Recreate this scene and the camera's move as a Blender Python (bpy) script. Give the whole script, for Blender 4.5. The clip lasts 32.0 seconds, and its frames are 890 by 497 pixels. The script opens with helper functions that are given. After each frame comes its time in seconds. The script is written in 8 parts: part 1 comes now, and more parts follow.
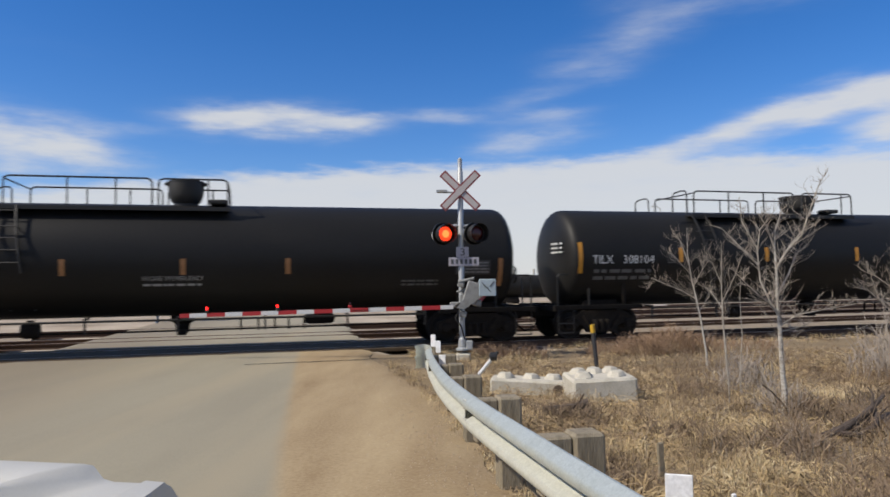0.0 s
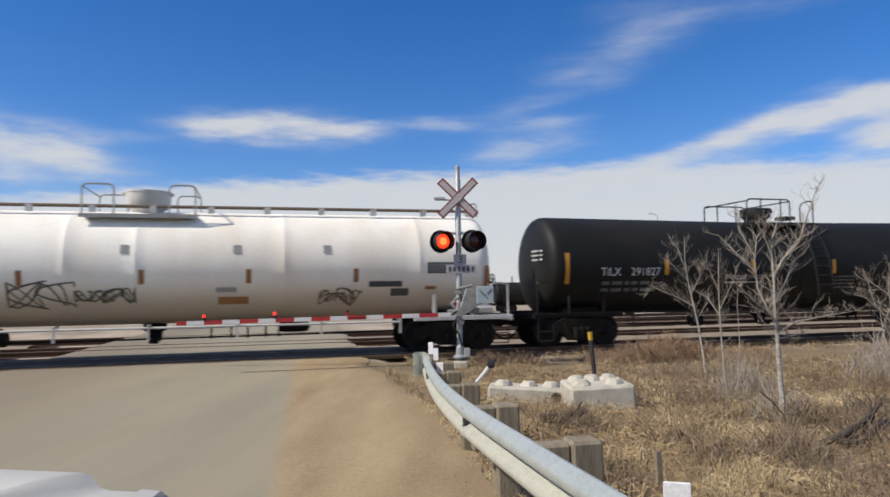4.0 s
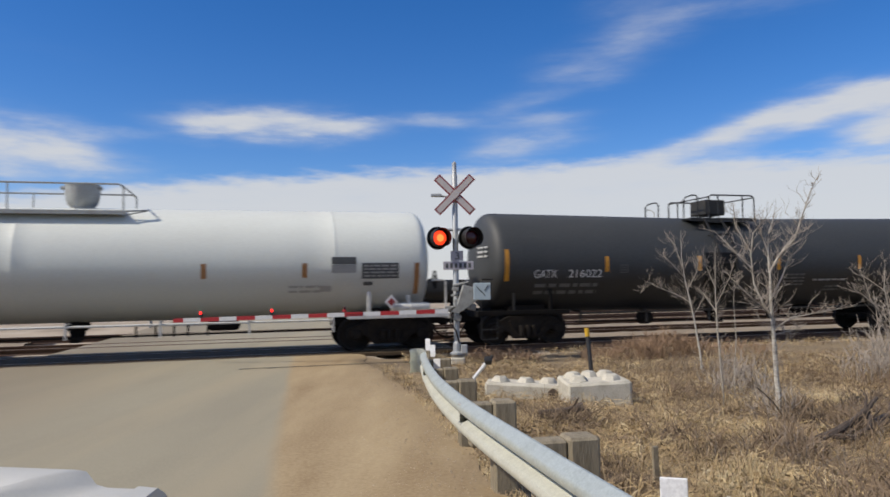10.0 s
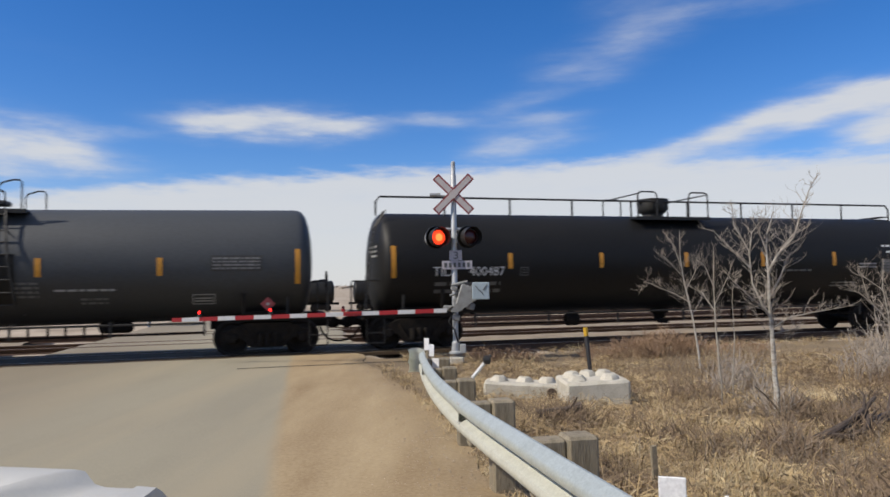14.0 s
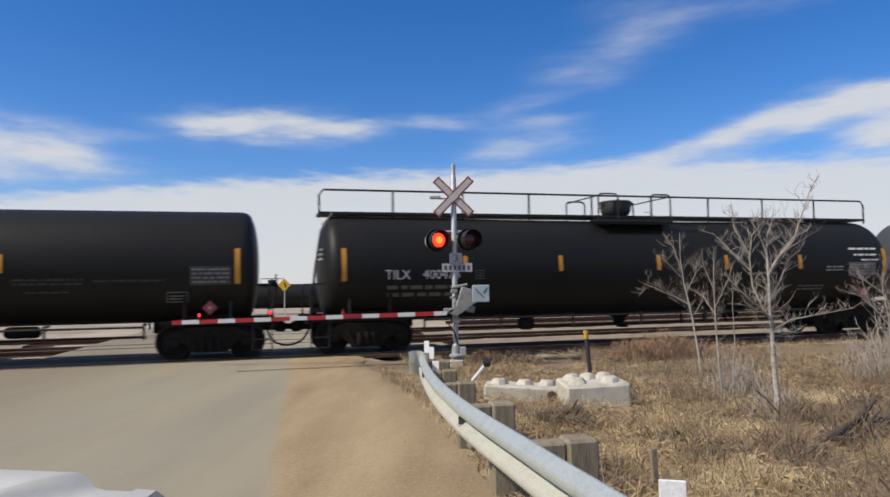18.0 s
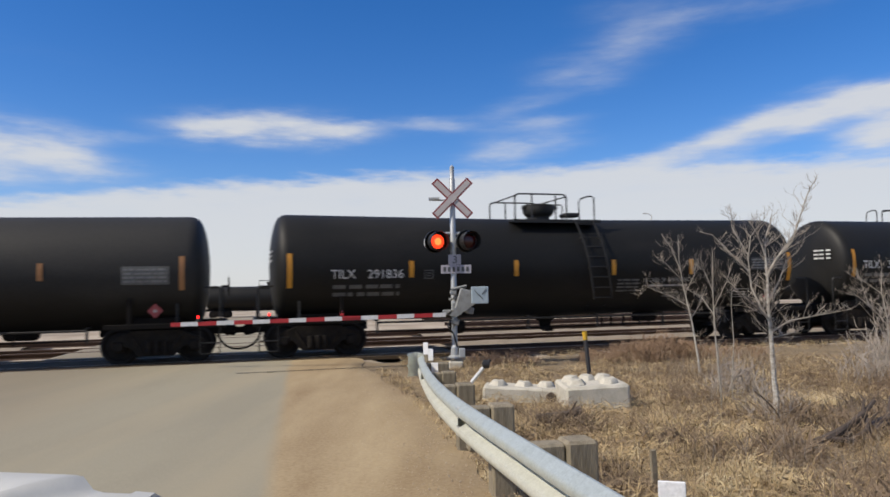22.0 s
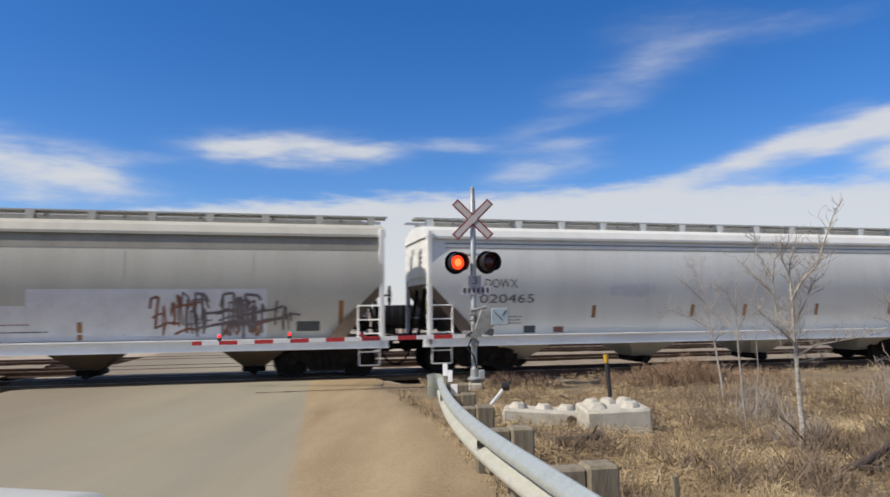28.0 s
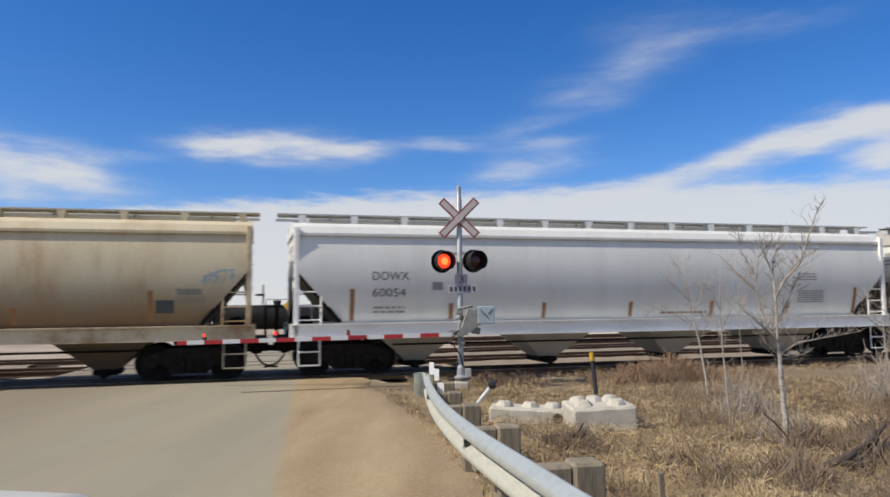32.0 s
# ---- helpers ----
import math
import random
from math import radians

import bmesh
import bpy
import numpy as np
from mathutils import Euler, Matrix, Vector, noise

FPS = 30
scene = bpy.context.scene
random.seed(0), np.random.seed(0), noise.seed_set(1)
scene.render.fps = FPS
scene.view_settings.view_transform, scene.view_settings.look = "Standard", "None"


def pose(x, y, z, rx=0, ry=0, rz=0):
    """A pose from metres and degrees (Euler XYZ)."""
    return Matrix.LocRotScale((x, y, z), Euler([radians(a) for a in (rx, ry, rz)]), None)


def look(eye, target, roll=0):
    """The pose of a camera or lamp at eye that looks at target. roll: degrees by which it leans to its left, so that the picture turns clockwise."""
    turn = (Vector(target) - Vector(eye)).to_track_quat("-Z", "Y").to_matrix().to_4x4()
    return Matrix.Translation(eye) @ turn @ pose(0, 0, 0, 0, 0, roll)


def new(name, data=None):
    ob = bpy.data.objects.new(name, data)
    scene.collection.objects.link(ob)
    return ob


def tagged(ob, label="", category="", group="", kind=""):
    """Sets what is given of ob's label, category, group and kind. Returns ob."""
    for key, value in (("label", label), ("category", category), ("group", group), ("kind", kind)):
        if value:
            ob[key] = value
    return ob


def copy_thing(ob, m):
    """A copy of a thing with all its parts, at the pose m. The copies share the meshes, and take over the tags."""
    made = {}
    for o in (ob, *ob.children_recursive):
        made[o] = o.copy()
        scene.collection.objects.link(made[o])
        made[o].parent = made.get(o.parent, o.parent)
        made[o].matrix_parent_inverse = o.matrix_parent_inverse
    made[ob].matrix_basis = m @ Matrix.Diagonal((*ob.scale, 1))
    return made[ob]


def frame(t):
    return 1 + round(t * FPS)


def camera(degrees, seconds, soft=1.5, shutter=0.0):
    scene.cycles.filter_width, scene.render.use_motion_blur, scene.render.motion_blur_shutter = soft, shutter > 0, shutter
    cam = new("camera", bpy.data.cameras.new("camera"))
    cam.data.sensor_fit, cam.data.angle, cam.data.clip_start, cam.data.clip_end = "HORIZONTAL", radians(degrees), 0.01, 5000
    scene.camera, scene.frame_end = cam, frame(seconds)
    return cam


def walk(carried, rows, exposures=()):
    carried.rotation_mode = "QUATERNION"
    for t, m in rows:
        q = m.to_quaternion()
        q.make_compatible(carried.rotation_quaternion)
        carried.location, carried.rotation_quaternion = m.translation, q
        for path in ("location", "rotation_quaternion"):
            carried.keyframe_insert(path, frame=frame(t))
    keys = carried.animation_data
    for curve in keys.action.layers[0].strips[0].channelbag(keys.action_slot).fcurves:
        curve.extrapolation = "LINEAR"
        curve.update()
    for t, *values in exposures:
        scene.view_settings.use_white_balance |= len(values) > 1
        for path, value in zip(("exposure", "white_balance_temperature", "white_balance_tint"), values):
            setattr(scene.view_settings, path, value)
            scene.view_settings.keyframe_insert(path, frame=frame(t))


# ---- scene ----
# ---------------------------------------------------------------- camera
cam = camera(64, 32.0, soft=1.65, shutter=0.25)
EYE = (0.0, 0.0, 1.9)
# seconds, yaw, pitch, roll in degrees: a camera held by hand, that only turns
TURNS = """0 .547 2.560 -.739|.5 .514 2.600 -.75|1 .504 2.545 -.755|1.5 .512 2.837 -.745|2 .525 3.068 -.757|2.5 .520 3.089 -.751
3 .427 3.101 -.766|3.5 .377 3.155 -.765|5.5 .245 3.113 -.78|6 .224 3.079 -.76|6.5 .213 3.149 -.76|7 .174 3.096 -.780|7.5 .175 3.165 -.79
8 .151 3.106 -.79|8.5 .151 2.996 -.814|9 .120 2.961 -.828|9.5 .135 2.895 -.85|10 .101 2.874 -.859|10.5 .086 2.849 -.85|11 .060 2.867 -.88
11.5 .060 2.870 -.88|12 .035 2.827 -.85|12.5 .030 2.833 -.84|13 0 2.900 -.866|13.5 -.003 2.895 -.88|14 0 2.829 -.870|14.5 -.012 2.812 -.88
16.5 .010 2.975 -.86|17 -.020 3.006 -.87|17.5 -.013 3.043 -.87|18 .004 3.044 -.85|18.5 0 3.025 -.86|19 .010 3.011 -.877|19.5 -.015 3.041 -.91
20 -.014 3.015 -.942|20.5 -.046 3.040 -.99|21 -.042 3.014 -1.0|21.5 -.047 3.058 -1.0|22 -.087 3.168 -.949|22.5 -.157 3.247 -.92|23 -.213 3.597 -.75
23.5 1.497 2.698 -.739|24 1.919 2.261 -.68|24.5 1.872 3.003 -.545|25 1.719 3.552 -.45|25.5 1.718 3.915 -.47|27.5 1.723 4.751 -.51|28 1.516 4.870 -.50
28.5 1.207 4.587 -.58|29 .866 4.532 -.59|29.5 .804 4.467 -.6|30 .654 4.554 -.62|30.5 .522 4.588 -.59|31 .474 4.621 -.61|31.5 .444 4.688 -.65|32 .420 4.751 -.649"""
ROWS = []
for item in TURNS.replace("\n", "|").split("|"):
    t, yaw, pitch, roll = (float(v) for v in item.split())
    ROWS.append((t, pose(*EYE, 90 + pitch, 0, yaw) @ pose(0, 0, 0, 0, 0, roll)))
walk(cam, ROWS, exposures=[(0, .08), (3.5, .08), (4.6, .0), (5.5, -.08), (6.5, -.14), (7.4, -.16), (8.2, -.06), (9, .0), (10, .03), (11, .06), (12, .08), (22, .1), (27, .1), (32, .12)])

# ---------------------------------------------------------------- plan
TURN = 15.66                       # the track's bearing against the x axis, degrees
ALONG = Vector((math.cos(radians(TURN)), math.sin(radians(TURN)), 0))
ACROSS = Vector((-math.sin(radians(TURN)), math.cos(radians(TURN)), 0))   # away from the camera
TRACK = Vector((0, 21.1, 0))       # a point of the main track's centre line
RAIL_TOP = 0.115                   # height of its rails
SPEED = 9.299                      # metres a second


def smooth(a, b, v):
    k = min(1, max(0, (v - a) / (b - a)))
    return k * k * (3 - 2 * k)


def ground_z(x, y):
    """Height of the ground: a gentle fall from the camera to the track, a shallow ditch beside the guard rail, a lower yard beyond."""
    d = (Vector((x, y, 0)) - TRACK).dot(ACROSS)          # metres beyond the main track
    z = 0.10 * smooth(-4, -22, d) + RAIL_TOP - 0.04
    right = x + 0.2 * y - 1.7
    ditch = smooth(0, 2.2, right) * smooth(-3.0, -5.5, d) * (1 - 0.6 * smooth(7, 16, right))
    z -= 0.07 * ditch
    off_road = smooth(1.6, 2.8, right + 1.7) + smooth(-7.2, -8.2, right + 1.7)
    z -= 0.27 * off_road * smooth(-2.6, -2.0, d) * (1 - smooth(12, 15, d))      # track bed
    z -= 1.5 * smooth(22, 75, d)
    z += 0.05 * noise.noise((x * 0.25, y * 0.25, 3.1)) * smooth(0.3, 2.5, right) * smooth(-2.5, -5, d)
    return z


# ---------------------------------------------------------------- light
SUN_EL, SUN_WAY = radians(44), Vector((-0.924, -0.384, 0)).normalized()   # the way towards the sun
sun = new("sun", bpy.data.lights.new("sun", "SUN"))
sun.data.energy, sun.data.angle, sun.data.color = 4.7, radians(0.53), (1.0, 0.905, 0.77)
to_sun = SUN_WAY * math.cos(SUN_EL) + Vector((0, 0, math.sin(SUN_EL)))
sun.matrix_world = look(to_sun * 60, (0, 0, 0))

world = bpy.data.worlds.new("world")
scene.world = world
world.use_nodes = True
wn, wl = world.node_tree.nodes, world.node_tree.links
wn.clear()


def wmath(op, *ins):
    n = wn.new("ShaderNodeMath")
    n.operation = op
    for i, v in enumerate(ins):
        if isinstance(v, (int, float)):
            n.inputs[i].default_value = v
        else:
            wl.new(v, n.inputs[i])
    return n.outputs[0]


sky = wn.new("ShaderNodeTexSky")
sky.sky_type, sky.sun_disc = "NISHITA", False
sky.sun_elevation, sky.sun_rotation = SUN_EL, math.atan2(SUN_WAY.x, SUN_WAY.y)
sky.altitude, sky.air_density, sky.dust_density, sky.ozone_density = 700, 1.0, 0.45, 2.0
coord = wn.new("ShaderNodeTexCoord")
split = wn.new("ShaderNodeSeparateXYZ")
wl.new(coord.outputs["Generated"], split.inputs[0])
azim = wmath("ARCTAN2", split.outputs[0], split.outputs[1])
elev = wmath("ARCSINE", split.outputs[2])
comb = wn.new("ShaderNodeCombineXYZ")
wl.new(wmath("MULTIPLY", azim, 3.2), comb.inputs[0])
wl.new(wmath("MULTIPLY", elev, 15.0), comb.inputs[1])


def wnoise(scale, detail, shift):
    n = wn.new("ShaderNodeTexNoise")
    n.inputs["Scale"].default_value, n.inputs["Detail"].default_value, n.inputs["Roughness"].default_value = scale, detail, 0.55
    m = wn.new("ShaderNodeVectorMath")
    m.inputs[1].default_value = (shift, shift * 0.7, 0)
    wl.new(comb.outputs[0], m.inputs[0])
    wl.new(m.outputs[0], n.inputs["Vector"])
    return n.outputs["Fac"]


warp = wmath("MULTIPLY", wmath("SUBTRACT", wnoise(2.2, 4, 4.0), 0.5), 0.07)
warp2 = wmath("MULTIPLY", wmath("SUBTRACT", wnoise(6.0, 5, 9.0), 0.5), 0.035)
az = wmath("ADD", azim, warp)
el = wmath("ADD", elev, wmath("MULTIPLY", wmath("ADD", warp, wmath("MULTIPLY", warp2, 1.6)), 0.32))


def cloud(a0, e0, ra, re, lean, strength):
    """One soft streak of cloud about a bearing and height, in degrees."""
    c, s = math.cos(radians(lean)), math.sin(radians(lean))
    da, de = wmath("SUBTRACT", az, radians(a0)), wmath("SUBTRACT", el, radians(e0))
    p = wmath("DIVIDE", wmath("ADD", wmath("MULTIPLY", da, c), wmath("MULTIPLY", de, s)), radians(ra))
    q = wmath("DIVIDE", wmath("SUBTRACT", wmath("MULTIPLY", de, c), wmath("MULTIPLY", da, s)), radians(re))
    d = wmath("ADD", wmath("MULTIPLY", p, p), wmath("MULTIPLY", q, q))
    return wmath("MULTIPLY", wmath("EXPONENT", wmath("MULTIPLY", d, -1.0)), strength)


STREAKS = [(-19.7, 12.6, 2.9, .7, 0, .42), (-16.8, 12.6, 4.0, 1.1, 0, .8), (-11.5, 12.6, 4.7, 1.25, -2, .85), (-7.5, 12.5, 3.2, .8, 0, .6),
           (-31.5, 9.7, 4.2, 1.7, 0, .95), (-28.1, 10.0, 3.0, 1.4, -4, .7), (-24.0, 11.4, 2.6, .5, 0, .34), (-25.0, 8.8, 2.8, .7, 0, .5), (-31.7, 7.9, 2.3, .5, 0, .4), (-37, 11, 5, 1.6, 3, .8),
           (.5, 13.1, 3.5, .7, -3, .42), (-2.8, 13.0, 2.4, .45, 0, .25), (5.7, 11.1, 3.4, 1.00, 1, 0.62), (9.3, 11.3, 2.7, 0.78, 2, 0.38), (8.0, 12.9, 3.2, 0.64, 2, 0.42), (6.7, 14.4, 2.8, 0.64, 8, 0.30), (4.6, 13.6, 2.3, 0.73, 0, 0.18), (10.1, 16.5, 3.4, 1.65, 14, 0.34), (12.8, 15.7, 2.2, 0.75, 5, 0.16), (14.0, 17.7, 2.9, 1.95, 24, 0.25),
           (16.0, 19.2, 2.9, 2.2, 26, 0.20), (18.5, 19.6, 3.0, 1.65, 20, 0.20), (21.0, 20.1, 3.4, 1.23, 12, 0.19), (24.2, 19.9, 4.0, 0.89, 5, 0.20), (28.0, 19.7, 4.0, 0.96, 4, 0.15), (13.0, 21.0, 3.1, 1.36, 6, 0.18), (18.2, 22.2, 5.2, 1.23, 4, 0.11),
           (14.6, 9.6, 2.6, .5, 6, .5), (17.8, 9.9, 2.9, .7, 10, .6), (21.3, 10.7, 3.0, .9, 16, .7), (24.5, 11.6, 3.2, 1.05, 16, .8), (28.2, 12.2, 3.2, 1.1, 12, .9),
           (32.1, 12.4, 3.0, 1.1, 4, .9), (34.9, 12.3, 2.8, 1.2, 0, .9), (30.9, 9.9, 2.2, 1.1, 6, .8), (33.6, 10.1, 2.5, 1.5, 0, .9), (27.1, 10.9, 2.2, .65, 12, .4), (22.9, 9.7, 2.3, .5, 8, .35), (3.5, 10.3, 2.7, .5, 0, .35)]
cover = cloud(*STREAKS[0])
for row in STREAKS[1:]:
    cover = wmath("ADD", cover, cloud(*row))
bank = wn.new("ShaderNodeMapRange")
bank.interpolation_type = "SMOOTHSTEP"
bow = wmath("SUBTRACT", wmath("MULTIPLY", wmath("MULTIPLY", azim, azim), .10), wmath("MULTIPLY", azim, .028))       # the bank stands lower to the sides
wl.new(wmath("ADD", wmath("ADD", el, bow), wmath("MULTIPLY", warp2, 0.4)), bank.inputs["Value"])
for key, v in zip(("From Min", "From Max", "To Min", "To Max"), (radians(10.1), radians(8.2), 0.0, 1.3)):
    bank.inputs[key].default_value = v
high = wmath("MULTIPLY", wmath("SUBTRACT", wnoise(0.8, 6, 21.0), 0.6), .5)
fill_veil = wmath("MULTIPLY", wmath("MAXIMUM", wmath("SUBTRACT", wmath("ADD", elev, wmath("MULTIPLY", wmath("ABSOLUTE", azim), .35)), radians(30)), 0.0), .9)          # thin unseen cloud added overhead and behind to whiten the skylight
cover = wmath("ADD", cover, wmath("ADD", wmath("MAXIMUM", high, 0.0), wmath("MINIMUM", fill_veil, .6)))
ragged = wmath("ADD", wmath("MULTIPLY", wnoise(2.6, 8, 2.0), 1.2), wmath("MULTIPLY", wnoise(7.0, 4, 5.0), .35))     # about .8, uneven
cover = wmath("MULTIPLY", wmath("MINIMUM", cover, 1.25), wmath("ADD", -.3, wmath("MULTIPLY", ragged, 1.6)))
cover = wmath("ADD", cover, wmath("MULTIPLY", bank.outputs[0], wmath("ADD", .7, wmath("MULTIPLY", ragged, .35))))
soft_edge = wn.new("ShaderNodeMapRange")
soft_edge.interpolation_type = "SMOOTHSTEP"
for key, v in zip(("From Min", "From Max", "To Min", "To Max"), (0.0, 1.32, 0.0, 0.9)):
    soft_edge.inputs[key].default_value = v
wl.new(cover, soft_edge.inputs["Value"])
cover = soft_edge.outputs[0]
tone = wn.new("ShaderNodeHueSaturation")
tone.inputs["Saturation"].default_value, tone.inputs["Value"].default_value = 1.38, 1.0
wl.new(sky.outputs[0], tone.inputs["Color"])
mixc = wn.new("ShaderNodeMix")
mixc.data_type = "RGBA"
wl.new(cover, mixc.inputs["Factor"])
deep = wn.new("ShaderNodeMix")
deep.data_type, deep.blend_type = "RGBA", "MULTIPLY"
deep.inputs["Factor"].default_value = 1.0
deep.inputs[7].default_value = (1.0, 1.03, 1.30, 1)
wl.new(tone.outputs[0], deep.inputs[6])
wl.new(deep.outputs[2], mixc.inputs[6])
mixc.inputs[7].default_value = (6.75, 6.86, 7.02, 1)
back = wn.new("ShaderNodeBackground")
back.inputs["Strength"].default_value = 0.095
wl.new(mixc.outputs[2], back.inputs["Color"])
wout = wn.new("ShaderNodeOutputWorld")
wl.new(back.outputs[0], wout.inputs["Surface"])


# ---------------------------------------------------------------- materials
def paint(name, base, rough=0.5, metal=0.0, dirt=None, amount=0.35, scale=1.5, stretch=(1, 1, 1), grain=40, bump=0.15, spread=0.12, space="Object", vary=0.0, gloss=0.5, film=None):
    """A surface with two scales of variation: broad stains towards dirt, and a fine grain that also gives relief."""
    m = bpy.data.materials.new(name)
    m.use_nodes = True
    n, l = m.node_tree.nodes, m.node_tree.links
    b = n["Principled BSDF"]
    b.inputs["Metallic"].default_value = metal
    b.inputs["Specular IOR Level"].default_value = gloss
    tc = n.new("ShaderNodeTexCoord")
    mp = n.new("ShaderNodeMapping")
    mp.inputs["Scale"].default_value = stretch
    if space == "World":
        geo = n.new("ShaderNodeNewGeometry")
        l.new(geo.outputs["Position"], mp.inputs["Vector"])
    else:
        l.new(tc.outputs[space], mp.inputs["Vector"])
    big = n.new("ShaderNodeTexNoise")
    big.inputs["Scale"].default_value, big.inputs["Detail"].default_value, big.inputs["Roughness"].default_value = scale, 6, 0.62
    fine = n.new("ShaderNodeTexNoise")
    fine.inputs["Scale"].default_value, fine.inputs["Detail"].default_value = grain, 3
    l.new(mp.outputs[0], big.inputs["Vector"])
    l.new(mp.outputs[0], fine.inputs["Vector"])
    ramp = n.new("ShaderNodeMapRange")
    ramp.interpolation_type = "SMOOTHSTEP"
    ramp.inputs["From Min"].default_value, ramp.inputs["From Max"].default_value = 0.40, 0.72
    ramp.inputs["To Max"].default_value = amount
    l.new(big.outputs["Fac"], ramp.inputs["Value"])
    mx = n.new("ShaderNodeMix")
    mx.data_type = "RGBA"
    mx.inputs[6].default_value = (*base, 1)
    mx.inputs[7].default_value = (*(dirt or [c * 0.6 for c in base]), 1)
    l.new(ramp.outputs[0], mx.inputs["Factor"])
    coat = mx.outputs[2]
    if film:                        # lower side recoloured for dirt and painted-in shade, ragged upper edge: height, softness, colour, amount
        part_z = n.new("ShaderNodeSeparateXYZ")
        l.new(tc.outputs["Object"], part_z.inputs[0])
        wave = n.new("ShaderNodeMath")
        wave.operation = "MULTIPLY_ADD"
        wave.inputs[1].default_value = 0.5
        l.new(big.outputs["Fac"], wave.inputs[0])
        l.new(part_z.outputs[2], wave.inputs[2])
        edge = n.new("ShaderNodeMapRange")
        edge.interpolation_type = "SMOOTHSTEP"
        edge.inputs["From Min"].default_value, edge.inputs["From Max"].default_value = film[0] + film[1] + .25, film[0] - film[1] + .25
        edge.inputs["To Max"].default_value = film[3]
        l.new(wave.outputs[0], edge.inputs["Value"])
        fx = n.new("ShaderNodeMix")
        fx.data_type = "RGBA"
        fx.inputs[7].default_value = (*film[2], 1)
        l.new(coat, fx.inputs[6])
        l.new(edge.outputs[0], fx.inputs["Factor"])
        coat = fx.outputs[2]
    hs = n.new("ShaderNodeHueSaturation")
    fr = n.new("ShaderNodeMapRange")
    fr.inputs["From Min"].default_value, fr.inputs["From Max"].default_value = 0.3, 0.7
    fr.inputs["To Min"].default_value, fr.inputs["To Max"].default_value = 1 - spread, 1 + spread
    l.new(fine.outputs["Fac"], fr.inputs["Value"])
    value = fr.outputs[0]
    if vary:
        info = n.new("ShaderNodeObjectInfo")
        vr = n.new("ShaderNodeMapRange")
        vr.inputs["To Min"].default_value, vr.inputs["To Max"].default_value = 1 - vary, 1 + vary
        l.new(info.outputs["Random"], vr.inputs["Value"])
        mu = n.new("ShaderNodeMath")
        mu.operation = "MULTIPLY"
        l.new(value, mu.inputs[0])
        l.new(vr.outputs[0], mu.inputs[1])
        value = mu.outputs[0]
    l.new(value, hs.inputs["Value"])
    l.new(coat, hs.inputs["Color"])
    l.new(hs.outputs[0], b.inputs["Base Color"])
    rr = n.new("ShaderNodeMapRange")
    rr.inputs["To Min"].default_value, rr.inputs["To Max"].default_value = max(0.05, rough - 0.1), min(1, rough + 0.14)
    l.new(big.outputs["Fac"], rr.inputs["Value"])
    l.new(rr.outputs[0], b.inputs["Roughness"])
    if bump:
        bp = n.new("ShaderNodeBump")
        bp.inputs["Strength"].default_value, bp.inputs["Distance"].default_value = bump, 0.01
        l.new(fine.outputs["Fac"], bp.inputs["Height"])
        l.new(bp.outputs[0], b.inputs["Normal"])
    return m


def glow(name, color, strength):
    m = bpy.data.materials.new(name)
    m.use_nodes = True
    b = m.node_tree.nodes["Principled BSDF"]
    b.inputs["Base Color"].default_value = (*color, 1)
    b.inputs["Emission Color"].default_value = (*color, 1)
    b.inputs["Emission Strength"].default_value = strength
    return m


